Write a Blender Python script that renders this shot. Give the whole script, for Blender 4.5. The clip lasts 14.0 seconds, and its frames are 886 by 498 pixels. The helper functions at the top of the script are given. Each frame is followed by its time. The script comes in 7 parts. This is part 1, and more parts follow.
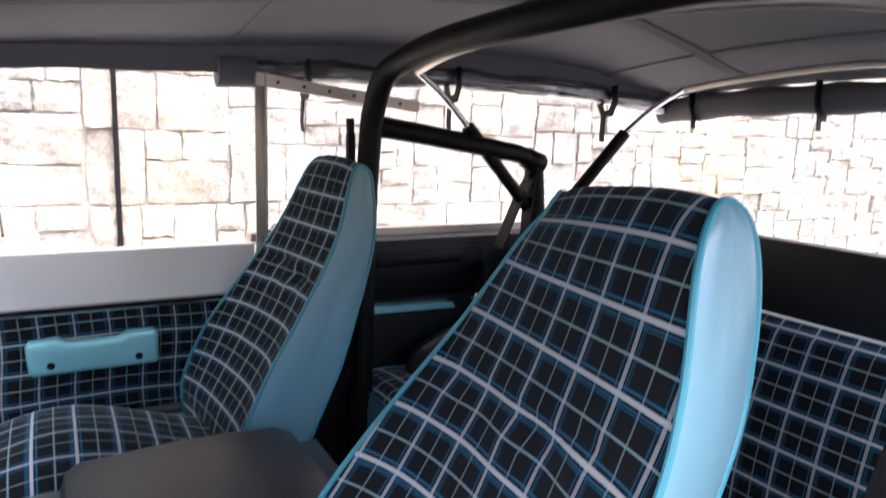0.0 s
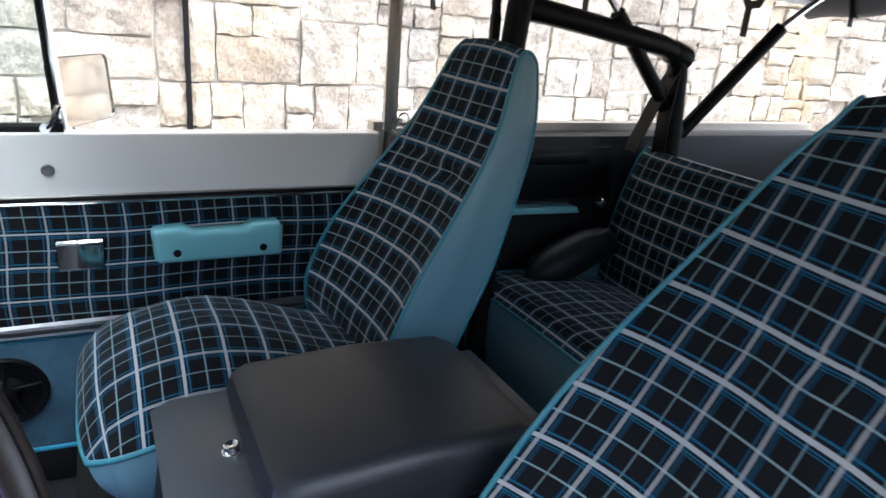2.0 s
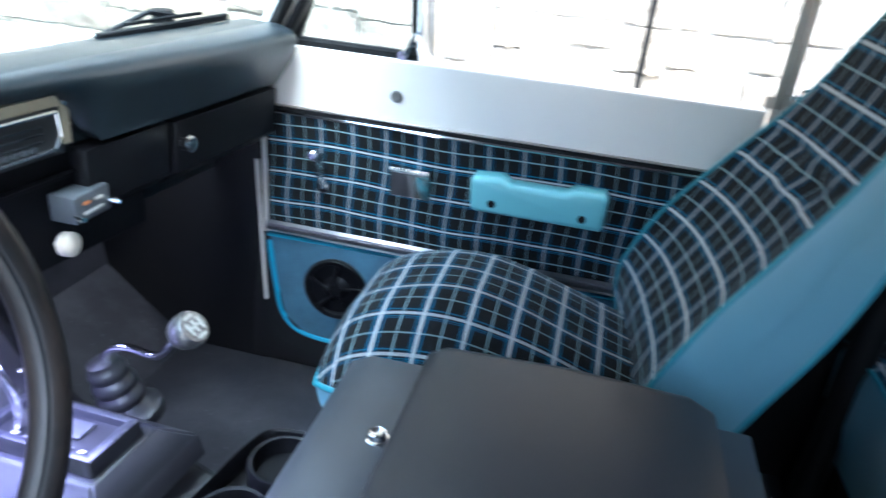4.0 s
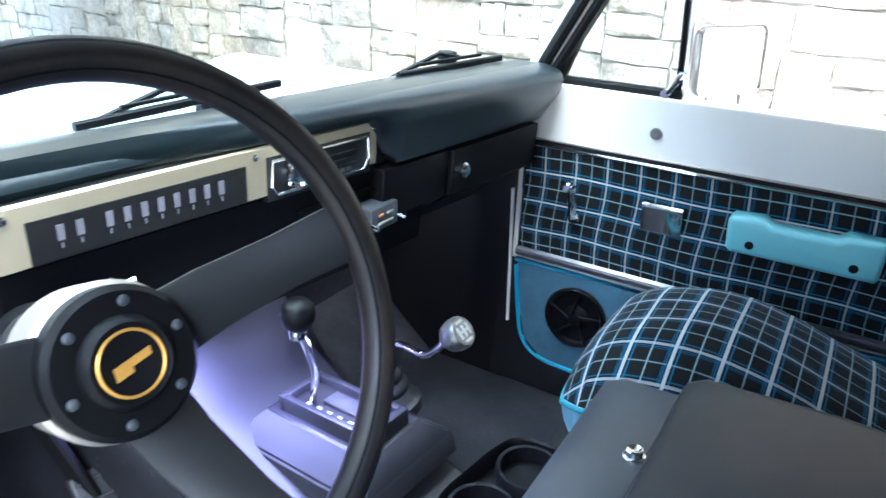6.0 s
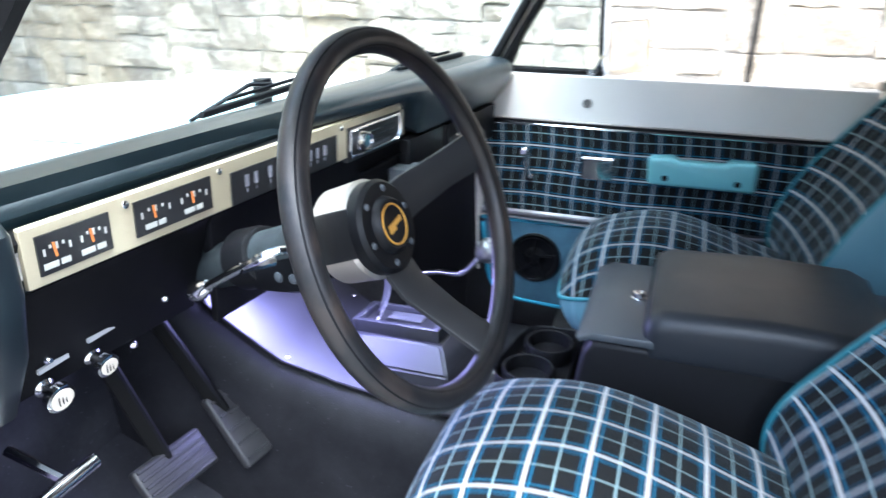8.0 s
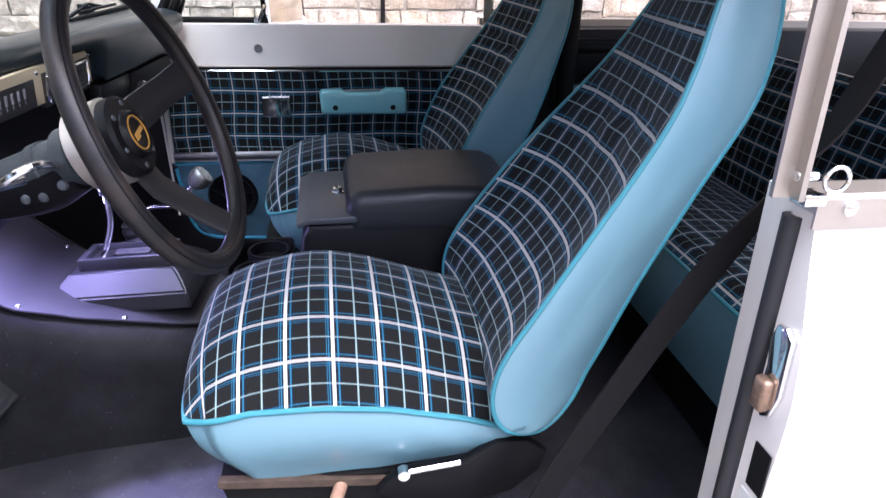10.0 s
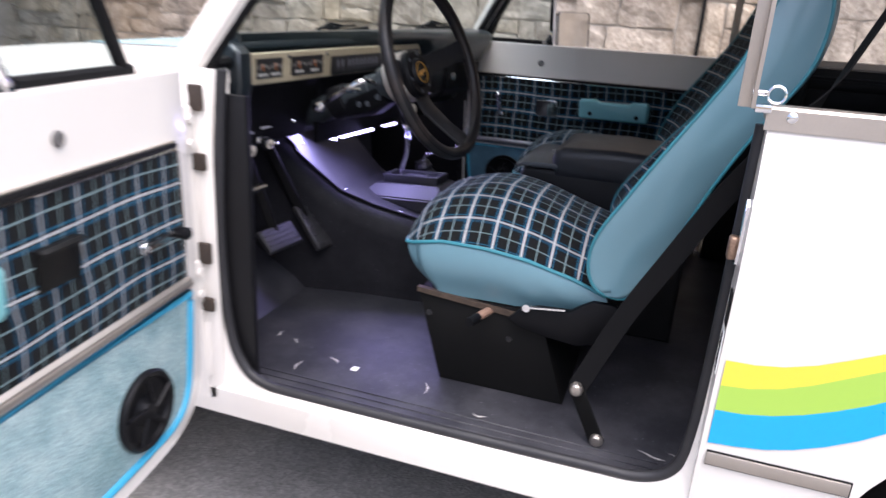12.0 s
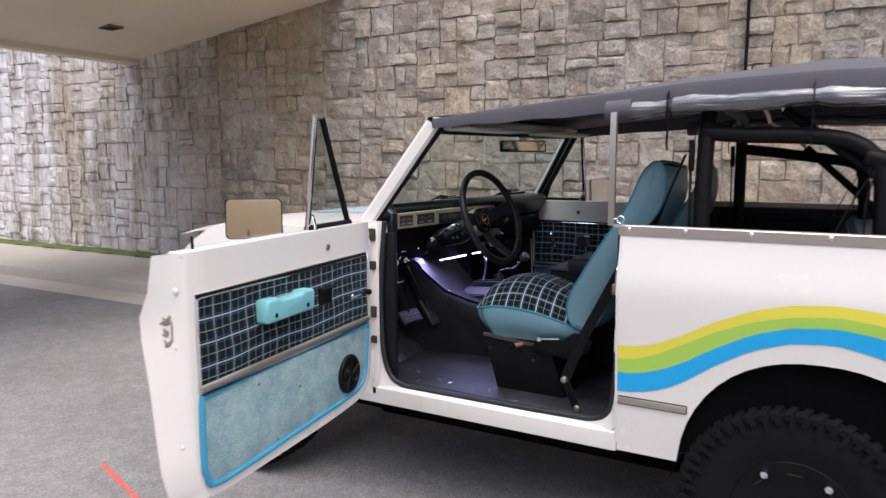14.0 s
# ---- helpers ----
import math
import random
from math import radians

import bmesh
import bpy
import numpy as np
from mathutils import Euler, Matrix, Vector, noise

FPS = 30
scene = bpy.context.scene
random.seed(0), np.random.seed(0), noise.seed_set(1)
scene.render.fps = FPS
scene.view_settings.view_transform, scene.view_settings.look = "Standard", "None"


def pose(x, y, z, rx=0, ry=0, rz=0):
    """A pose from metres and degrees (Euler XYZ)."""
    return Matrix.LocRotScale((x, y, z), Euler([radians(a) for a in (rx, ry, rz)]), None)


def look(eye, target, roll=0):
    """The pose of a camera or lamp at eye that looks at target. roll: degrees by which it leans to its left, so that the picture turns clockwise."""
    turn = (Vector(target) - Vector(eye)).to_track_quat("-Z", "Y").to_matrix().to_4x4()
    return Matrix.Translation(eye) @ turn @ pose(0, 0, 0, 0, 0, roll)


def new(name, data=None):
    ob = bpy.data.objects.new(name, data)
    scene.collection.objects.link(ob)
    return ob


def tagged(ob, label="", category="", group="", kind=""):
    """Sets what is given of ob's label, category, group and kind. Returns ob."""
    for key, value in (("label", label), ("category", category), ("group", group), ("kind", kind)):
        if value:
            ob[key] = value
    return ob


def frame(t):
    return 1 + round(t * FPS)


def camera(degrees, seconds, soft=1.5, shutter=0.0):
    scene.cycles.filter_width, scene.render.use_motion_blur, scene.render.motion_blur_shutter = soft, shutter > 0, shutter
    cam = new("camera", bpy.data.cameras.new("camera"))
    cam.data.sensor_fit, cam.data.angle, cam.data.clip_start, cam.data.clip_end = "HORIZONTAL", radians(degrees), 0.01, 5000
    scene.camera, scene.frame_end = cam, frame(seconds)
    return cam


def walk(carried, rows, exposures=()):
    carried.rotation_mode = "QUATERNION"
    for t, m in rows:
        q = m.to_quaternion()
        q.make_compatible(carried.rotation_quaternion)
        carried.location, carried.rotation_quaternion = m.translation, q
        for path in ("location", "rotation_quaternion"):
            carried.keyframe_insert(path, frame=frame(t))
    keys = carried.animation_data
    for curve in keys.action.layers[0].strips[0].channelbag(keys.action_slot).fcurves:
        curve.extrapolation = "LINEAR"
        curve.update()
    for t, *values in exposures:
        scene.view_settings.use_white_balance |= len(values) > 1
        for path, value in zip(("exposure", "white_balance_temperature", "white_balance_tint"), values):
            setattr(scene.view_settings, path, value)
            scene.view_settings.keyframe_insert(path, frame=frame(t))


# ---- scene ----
cam = camera(65.24, 14.0, 1.4, 0.5)
# seconds, eye x y z, yaw, pitch, roll
ROWS = [
    (0.0, -0.912, 0.434, 1.547, -119.67, -9.63, 1.90),
    (0.5, -0.909, 0.456, 1.568, -121.62, -6.40, 2.24),
    (1.0, -0.865, 0.498, 1.550, -120.51, -12.36, 3.17),
    (1.5, -0.789, 0.556, 1.536, -118.23, -16.76, 4.32),
    (2.0, -0.701, 0.581, 1.527, -117.38, -18.67, 4.57),
    (2.5, -0.637, 0.582, 1.520, -112.33, -20.94, 4.24),
    (3.0, -0.619, 0.520, 1.523, -104.52, -23.49, 3.79),
    (3.5, -0.583, 0.359, 1.526, -92.06, -25.49, 4.47),
    (4.0, -0.517, 0.295, 1.524, -78.58, -25.95, 5.54),
    (4.2, -0.502, 0.296, 1.524, -73.51, -25.97, 4.04),
    (6.3, -0.635, 0.351, 1.524, -57.49, -24.37, 2.68),
    (6.5, -0.658, 0.364, 1.528, -56.23, -25.12, 3.05),
    (7.0, -0.729, 0.375, 1.529, -53.76, -25.39, 2.68),
    (7.5, -0.863, 0.389, 1.527, -59.36, -24.35, 1.70),
    (8.0, -1.069, 0.430, 1.523, -70.88, -22.21, 0.38),
    (8.5, -1.229, 0.428, 1.526, -86.31, -19.54, 0.15),
    (8.7, -1.277, 0.428, 1.528, -92.83, -18.91, -0.12),
    (10.8, -1.454, 0.489, 1.425, -99.90, -24.45, 1.56),
    (11.0, -1.505, 0.405, 1.406, -95.98, -23.91, 2.84),
    (11.5, -1.688, 0.243, 1.402, -82.62, -23.51, 4.72),
    (12.0, -1.966, 0.132, 1.405, -71.89, -19.75, 3.41),
    (12.5, -2.251, -0.028, 1.431, -65.73, -16.25, 1.56),
    (13.0, -2.525, -0.272, 1.448, -62.29, -13.25, 0.88),
    (13.5, -2.822, -0.455, 1.474, -60.32, -8.99, 0.45),
    (14.0, -3.176, -0.629, 1.504, -60.60, -7.31, -0.13),
]
walk(cam, [(t, pose(x, y, z, 0, 0, yaw) @ pose(0, 0, 0, 90 + pitch, 0, 0) @ pose(0, 0, 0, 0, 0, roll)) for t, x, y, z, yaw, pitch, roll in ROWS],
     [(0.0, 2.65, 5900, 16), (1.5, 2.2, 5800, 10), (3.0, 2.82, 5450, 2), (4.2, 3.36, 5100, 2), (6.3, 3.08, 5250, 2), (8.7, 2.72, 5550, 8), (11.0, 1.53, 6000, 24), (12.5, 0.98, 6050, 14), (13.2, 0.62, 6100, 14), (14.0, 0.40, 6050, 14)])

# ---- light ----
world = bpy.data.worlds.new("sky")
scene.world = world
world.use_nodes = True
_n = world.node_tree.nodes
_sky = _n.new("ShaderNodeTexSky")
_sky.sky_type, _sky.sun_disc = "NISHITA", False
_sky.sun_elevation, _sky.sun_rotation = radians(69), radians(230)
_sky.dust_density = 6.0
world.node_tree.links.new(_sky.outputs[0], _n["Background"].inputs[0])
_n["Background"].inputs[1].default_value = 0.15
sun = new("sun", bpy.data.lights.new("sun", "SUN"))
sun.data.energy, sun.data.angle, sun.data.color = 2.8, radians(90), (1, 0.98, 0.95)
sun.matrix_world = look((-1.8, -2.2, 8.9), (0, 0, 0))


# ---- material helpers ----
class Nodes:
    """A small wrapper round a node material."""

    def __init__(self, name, rough=0.5, metal=0.0, spec=0.5):
        self.m = bpy.data.materials.new(name)
        self.m.use_nodes = True
        self.t = self.m.node_tree
        self.b = self.t.nodes["Principled BSDF"]
        self.b.inputs["Roughness"].default_value = rough
        self.b.inputs["Metallic"].default_value = metal
        self.b.inputs["Specular IOR Level"].default_value = spec

    def add(self, kind, **sets):
        n = self.t.nodes.new(kind)
        for k, v in sets.items():
            n.inputs[k].default_value = v
        return n

    def link(self, a, b):
        self.t.links.new(a, b)

    def coords(self, which="Object"):
        return self.t.nodes.new("ShaderNodeTexCoord").outputs[which]

    def noise(self, scale, detail=4, rough=0.6, vec=None):
        n = self.add("ShaderNodeTexNoise", Scale=scale, Detail=detail, Roughness=rough)
        self.link(vec if vec is not None else self.coords(), n.inputs["Vector"])
        return n.outputs["Fac"]

    def ramp(self, fac, stops):
        r = self.t.nodes.new("ShaderNodeValToRGB")
        el = r.color_ramp.elements
        while len(el) < len(stops):
            el.new(0.5)
        for e, (p, c) in zip(el, stops):
            e.position, e.color = p, (*c, 1) if len(c) == 3 else c
        self.link(fac, r.inputs[0])
        return r.outputs[0]

    def mix(self, fac, a, b, kind="MIX"):
        n = self.t.nodes.new("ShaderNodeMix")
        n.data_type, n.blend_type = "RGBA", kind
        for sock, v in ((n.inputs[0], fac), (n.inputs[6], a), (n.inputs[7], b)):
            if hasattr(v, "is_output"):
                self.link(v, sock)
            else:
                sock.default_value = v if isinstance(v, (int, float)) else (*v, 1)
        return n.outputs[2]

    def math(self, op, a, b=None, c=None):
        n = self.t.nodes.new("ShaderNodeMath")
        n.operation = op
        for sock, v in zip(n.inputs, (a, b, c)):
            if v is None:
                continue
            if hasattr(v, "is_output"):
                self.link(v, sock)
            else:
                sock.default_value = v
        return n.outputs[0]

    def color(self, c):
        if hasattr(c, "is_output"):
            self.link(c, self.b.inputs["Base Color"])
        else:
            self.b.inputs["Base Color"].default_value = (*c, 1)

    def rough(self, fac, lo, hi):
        n = self.t.nodes.new("ShaderNodeMapRange")
        n.inputs[3].default_value, n.inputs[4].default_value = lo, hi
        self.link(fac, n.inputs[0])
        self.link(n.outputs[0], self.b.inputs["Roughness"])

    def bump(self, fac, strength=0.2, dist=0.002, after=None):
        n = self.add("ShaderNodeBump", Strength=strength, Distance=dist)
        self.link(fac, n.inputs["Height"])
        if after is not None:
            self.link(after, n.inputs["Normal"])
        self.link(n.outputs[0], self.b.inputs["Normal"])
        return n.outputs[0]


def surface(name, c, rough=0.5, metal=0.0, spec=0.5, vary=0.12, scale=6, grain=300, bump=0.15, dist=0.001, coat=0.0):
    """A plain surface with broad variation, fine grain and relief."""
    n = Nodes(name, rough, metal, spec)
    broad, fine = n.noise(scale), n.noise(grain, 3)
    a = tuple(v * (1 - vary) for v in c)
    b = tuple(min(1, v * (1 + vary)) for v in c)
    n.color(n.mix(0.25, n.ramp(broad, [(0.3, a), (0.7, b)]), n.ramp(fine, [(0.3, a), (0.7, b)])))
    n.rough(n.noise(scale * 2.3), max(0.02, rough - 0.08), min(1, rough + 0.08))
    if bump:
        n.bump(fine, bump, dist)
    if coat:
        n.b.inputs["Coat Weight"].default_value, n.b.inputs["Coat Roughness"].default_value = coat, 0.08
    return n.m


def plaid(name, period=0.068, bold=0.038, base=(0.0075, 0.0080, 0.0085)):
    """Woven tartan on metric UVs: white, grey-green and blue lines over black."""
    n = Nodes(name, 0.92, 0, 0.12)
    sep = n.t.nodes.new("ShaderNodeSeparateXYZ")
    n.link(n.coords("UV"), sep.inputs[0])
    thread = n.math("MULTIPLY", n.math("ADD", sep.outputs[0], sep.outputs[1]), 1 / 0.0016)
    twill = n.math("GREATER_THAN", n.math("FRACT", thread), 0.5)
    lines = {}
    for k, sock in (("u", sep.outputs[0]), ("v", sep.outputs[1])):
        f = n.math("FRACT", n.math("DIVIDE", sock, period))

        def line(centre, half):
            return n.math("LESS_THAN", n.math("ABSOLUTE", n.math("SUBTRACT", f, centre)), half)
        lines[k] = (line(0.25, bold), line(0.75, 0.017), n.math("MAXIMUM", line(0.36, 0.016), n.math("MAXIMUM", line(0.160, 0.012), line(0.115, 0.007))), line(0.25, 0.17))
    c = base
    c = n.mix(n.math("MULTIPLY", n.math("MAXIMUM", lines["u"][3], lines["v"][3]), 0.5), base, (0.006, 0.010, 0.020))
    blue, green, white = (0.018, 0.115, 0.200), (0.22, 0.31, 0.32), (0.46, 0.46, 0.455)
    for i, col in ((2, blue), (1, green), (0, white)):
        over = n.math("MULTIPLY", lines["v"][i], n.math("ADD", n.math("MULTIPLY", twill, 0.15), 0.8))
        under = n.math("MULTIPLY", lines["u"][i], n.math("ADD", n.math("MULTIPLY", twill, 0.25), 0.42))
        c = n.mix(n.math("MAXIMUM", over, under), c, col)
    fuzz = n.noise(500, 3)
    c = n.mix(0.35, c, n.mix(1.0, c, n.ramp(fuzz, [(0.3, (0.55, 0.55, 0.55)), (0.7, (1, 1, 1))]), "MULTIPLY"))
    n.color(c)
    n.bump(n.math("ADD", twill, fuzz), 0.3, 0.0006)
    n.b.inputs["Sheen Weight"].default_value, n.b.inputs["Sheen Roughness"].default_value = 0.12, 0.32
    n.b.inputs["Sheen Tint"].default_value = (0.72, 0.88, 1.0, 1)
    return n.m


M_PLAID = plaid("tartan_cloth")
M_VINYL = surface("teal_vinyl", (0.108, 0.208, 0.248), 0.36, spec=0.6, vary=0.06, scale=4, grain=700, bump=0.12, dist=0.0005)
M_PIPE = surface("teal_piping", (0.03, 0.17, 0.21), 0.4, vary=0.05)
M_WHITE = surface("white_paint", (0.67, 0.635, 0.585), 0.25, vary=0.02, scale=2, grain=60, bump=0.03, coat=0.25)
M_BLACK = surface("black_plastic", (0.0035, 0.0036, 0.0045), 0.45, spec=0.15, vary=0.2, grain=900, bump=0.25, dist=0.0006)
M_BLACKVINYL = surface("black_vinyl", (0.006, 0.006, 0.007), 0.46, spec=0.25, vary=0.15, grain=600, bump=0.3, dist=0.0008)
M_STEEL = surface("black_steel", (0.005, 0.005, 0.005), 0.5, spec=0.14, vary=0.15, grain=500, bump=0.1)
M_CHROME = surface("chrome", (0.75, 0.75, 0.76), 0.12, 1.0, vary=0.05, bump=0.0)
M_ALU = surface("brushed_metal", (0.47, 0.43, 0.385), 0.46, 1.0, vary=0.08, bump=0.05)
M_ARM = surface("teal_plastic", (0.17, 0.41, 0.43), 0.38, vary=0.05, grain=600, bump=0.1)
# closed door's copy of the teal carpet, with the cabin's shade in its colour
M_CARPET_SHADED = surface("shaded_teal_carpet", (0.050, 0.115, 0.17), 0.97, vary=0.25, scale=14, grain=260, bump=0.8, dist=0.003)


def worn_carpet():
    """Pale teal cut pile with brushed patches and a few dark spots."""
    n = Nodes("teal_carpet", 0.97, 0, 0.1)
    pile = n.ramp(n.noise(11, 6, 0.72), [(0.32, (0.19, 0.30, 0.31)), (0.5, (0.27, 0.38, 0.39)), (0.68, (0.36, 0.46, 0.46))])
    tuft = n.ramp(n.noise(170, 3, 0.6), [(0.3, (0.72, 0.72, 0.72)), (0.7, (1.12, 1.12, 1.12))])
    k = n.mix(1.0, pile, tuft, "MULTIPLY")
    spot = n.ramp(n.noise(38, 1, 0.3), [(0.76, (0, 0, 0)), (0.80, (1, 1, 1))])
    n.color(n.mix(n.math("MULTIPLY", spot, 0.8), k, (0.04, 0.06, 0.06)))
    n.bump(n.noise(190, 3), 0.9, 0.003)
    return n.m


M_CARPET = worn_carpet()
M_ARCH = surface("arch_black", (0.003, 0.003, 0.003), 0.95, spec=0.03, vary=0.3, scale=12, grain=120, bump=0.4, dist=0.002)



def dusty(name, c, dust, rough, spec=0.40):
    """Black rubber with worn, dusty patches and pale specks."""
    n = Nodes(name, rough, 0, spec)
    patch = n.ramp(n.noise(7, 6, 0.7), [(0.42, (0, 0, 0)), (0.72, (1, 1, 1))])
    speck = n.ramp(n.noise(140, 2, 0.5), [(0.70, (0, 0, 0)), (0.76, (1, 1, 1))])
    k = n.mix(n.math("MULTIPLY", patch, 0.75), c, dust)
    k = n.mix(n.math("MULTIPLY", speck, 0.35), k, tuple(min(1, v * 5) for v in dust))
    n.color(k)
    n.rough(n.noise(9, 5), rough - 0.12, rough + 0.16)
    n.bump(n.noise(350, 3), 0.35, 0.001)
    return n.m


M_MAT = dusty("rubber_floor", (0.017, 0.0175, 0.022), (0.058, 0.058, 0.066), 0.40)
M_CANVAS = surface("grey_canvas", (0.075, 0.072, 0.082), 0.85, vary=0.1, scale=3, grain=900, bump=0.3, dist=0.0008)
M_SHIFT = surface("grey_plastic", (0.046, 0.052, 0.060), 0.38, spec=0.5, vary=0.1, grain=700, bump=0.2, dist=0.0006)


def asphalt():
    n = Nodes("asphalt", 0.88, 0, 0.3)
    stone = n.add("ShaderNodeTexVoronoi", Scale=130.0)
    n.link(n.coords(), stone.inputs["Vector"])
    chip = n.ramp(stone.outputs["Color"], [(0.2, (0.185, 0.180, 0.173)), (0.55, (0.235, 0.228, 0.218)), (0.9, (0.295, 0.285, 0.274))])
    broad = n.ramp(n.noise(0.7, 5, 0.6), [(0.3, (0.78, 0.77, 0.76)), (0.7, (1.12, 1.12, 1.12))])
    mid = n.ramp(n.noise(9, 5, 0.7), [(0.3, (0.8, 0.8, 0.8)), (0.7, (1.1, 1.1, 1.1))])
    n.color(n.mix(1.0, n.mix(1.0, chip, broad, "MULTIPLY"), mid, "MULTIPLY"))
    n.bump(stone.outputs["Distance"], 0.45, 0.004)
    return n.m


M_ASPHALT = asphalt()
M_CONCRETE = surface("concrete", (0.42, 0.38, 0.32), 0.85, vary=0.12, scale=0.7, grain=40, bump=0.2, dist=0.004)
M_TAN = surface("tan_render", (0.66, 0.47, 0.26), 0.85, vary=0.08, scale=0.6, grain=60, bump=0.15, dist=0.003)
M_SOFFIT = surface("tan_concrete", (0.70, 0.61, 0.49), 0.85, vary=0.08, scale=0.6, grain=60, bump=0.15, dist=0.003)
M_GRASS = surface("grass", (0.10, 0.13, 0.03), 0.95, vary=0.4, scale=3, grain=40, bump=0.6, dist=0.02)
M_MORTAR = surface("mortar", (0.46, 0.42, 0.36), 0.95, vary=0.2, scale=4, grain=90, bump=0.5, dist=0.006)
M_TYRE = surface("tyre_rubber", (0.006, 0.006, 0.0063), 0.8, spec=0.12, vary=0.2, grain=200, bump=0.3, dist=0.001)
M_RUST = surface("brown_vent", (0.16, 0.11, 0.07), 0.7, vary=0.3, scale=30)
n = Nodes("clear_vinyl", 0.07)
n.color((0.05, 0.05, 0.055))
n.b.inputs["Specular IOR Level"].default_value = 1.0
n.b.inputs["Coat Weight"].default_value = 1.0
mp = n.t.nodes.new("ShaderNodeMapping")
mp.inputs["Scale"].default_value = (1, 0.05, 1)
n.link(n.coords(), mp.inputs[0])
n.bump(n.noise(70, 3, 0.5, mp.outputs[0]), 1.0, 0.010)
M_ROLL = n.m
M_RUBBER = surface("black_rubber", (0.006, 0.006, 0.0065), 0.6, spec=0.15, vary=0.2, grain=300, bump=0.2)


# ---- mesh helpers ----
def finish(bm, angle=38):
    bmesh.ops.recalc_face_normals(bm, faces=bm.faces)
    for f in bm.faces:
        f.smooth = True
    for e in bm.edges:
        if len(e.link_faces) == 2:
            e.smooth = e.calc_face_angle(0) < radians(angle)


def part(name, bm, mats, parent=None, label="", angle=38, recalc=True):
    """Link a bmesh as one mesh object under a thing or a part."""
    if recalc:
        finish(bm, angle)
    me = bpy.data.meshes.new(name)
    bm.to_mesh(me)
    bm.free()
    for m in mats if isinstance(mats, (list, tuple)) else [mats]:
        me.materials.append(m)
    ob = new(name, me)
    if parent is not None:
        ob.parent = parent
    if label:
        ob["label"] = label
    return ob


def thing(name, label, category, group="", kind="", loc=(0, 0, 0)):
    ob = new(name)
    ob.location = loc
    return tagged(ob, label, category, group, kind)


def box(bm, lo, hi, bev=0.0, seg=2, mi=0, m=None):
    got = bmesh.ops.create_cube(bm, size=1)["verts"]
    for v in got:
        v.co = Vector([lo[k] + (v.co[k] + 0.5) * (hi[k] - lo[k]) for k in range(3)])
    fs = {f for v in got for f in v.link_faces}
    for f in fs:
        f.material_index = mi
    if bev:
        es = list({e for v in got for e in v.link_edges})
        r = bmesh.ops.bevel(bm, geom=es, offset=bev, segments=seg, profile=0.5, affect="EDGES")
        for f in r["faces"]:
            f.material_index = mi
        got = list({v for f in r["faces"] for v in f.verts} | {v for v in got if v.is_valid})
    if m is not None:
        bmesh.ops.transform(bm, matrix=m, verts=[v for v in got if v.is_valid])
    return bm


def frame_at(d):
    d = Vector(d).normalized()
    a = Vector((0, 0, 1)) if abs(d.z) < 0.95 else Vector((1, 0, 0))
    x = d.cross(a).normalized()
    return x, x.cross(d).normalized()


def rings(bm, loops, mi=0, cap=True, closed=True, wrap=False, mif=None):
    """Skin a row of loops. mif(i, j) may give the material of each face."""
    vs = [[bm.verts.new(p) for p in lp] for lp in loops]
    n = len(vs[0])
    rows = list(zip(vs, vs[1:])) + ([(vs[-1], vs[0])] if wrap else [])
    for i, (a, b) in enumerate(rows):
        for j in range(n if closed else n - 1):
            k = (j + 1) % n
            f = bm.faces.new((a[j], a[k], b[k], b[j]))
            f.material_index = mif(i, j) if mif else mi
    if cap and closed and not wrap:
        for lp in (vs[0][::-1], vs[-1]):
            f = bm.faces.new(lp)
            f.material_index = mi
    return vs


def tube(bm, pts, r, n=10, mi=0, closed=False):
    """A round bar along points; r may be a number or a row of numbers."""
    pts = [Vector(p) for p in pts]
    rs = r if isinstance(r, (list, tuple)) else [r] * len(pts)
    loops, up = [], None
    for i, p in enumerate(pts):
        a = pts[i - 1] if (i or closed) else pts[i]
        b = pts[(i + 1) % len(pts)] if (i < len(pts) - 1 or closed) else pts[i]
        d = (b - a).normalized()
        if up is None:
            up = frame_at(d)[1]
        up = (up - d * up.dot(d)).normalized()
        s = d.cross(up)
        loops.append([p + (up * math.cos(q) + s * math.sin(q)) * rs[i] for q in (2 * math.pi * k / n for k in range(n))])
    rings(bm, loops, mi, wrap=closed)
    return bm


def cyl(bm, a, b, r, r2=None, n=24, mi=0, bev=0.0):
    """A cylinder or cone from a to b, with a small round at both rims."""
    a, b = Vector(a), Vector(b)
    r2 = r if r2 is None else r2
    d = (b - a).normalized()
    pts, rs = [a, b], [r, r2]
    if bev:
        pts = [a, a + d * bev * 0.3, a + d * bev, b - d * bev, b - d * bev * 0.3, b]
        rs = [r - bev, r - bev * 0.3, r, r2, r2 - bev * 0.3, r2 - bev]
    x, y = frame_at(d)
    rings(bm, [[p + (x * math.cos(q) + y * math.sin(q)) * s for q in (2 * math.pi * k / n for k in range(n))] for p, s in zip(pts, rs)], mi)
    return bm


def lathe(bm, a, d, prof, n=32, mi=0, cap=True):
    """Turn a profile of (along, radius) round the axis d from a."""
    a, d = Vector(a), Vector(d).normalized()
    x, y = frame_at(d)
    rings(bm, [[a + d * h + (x * math.cos(q) + y * math.sin(q)) * r for q in (2 * math.pi * k / n for k in range(n))] for h, r in prof], mi, cap=cap)
    return bm


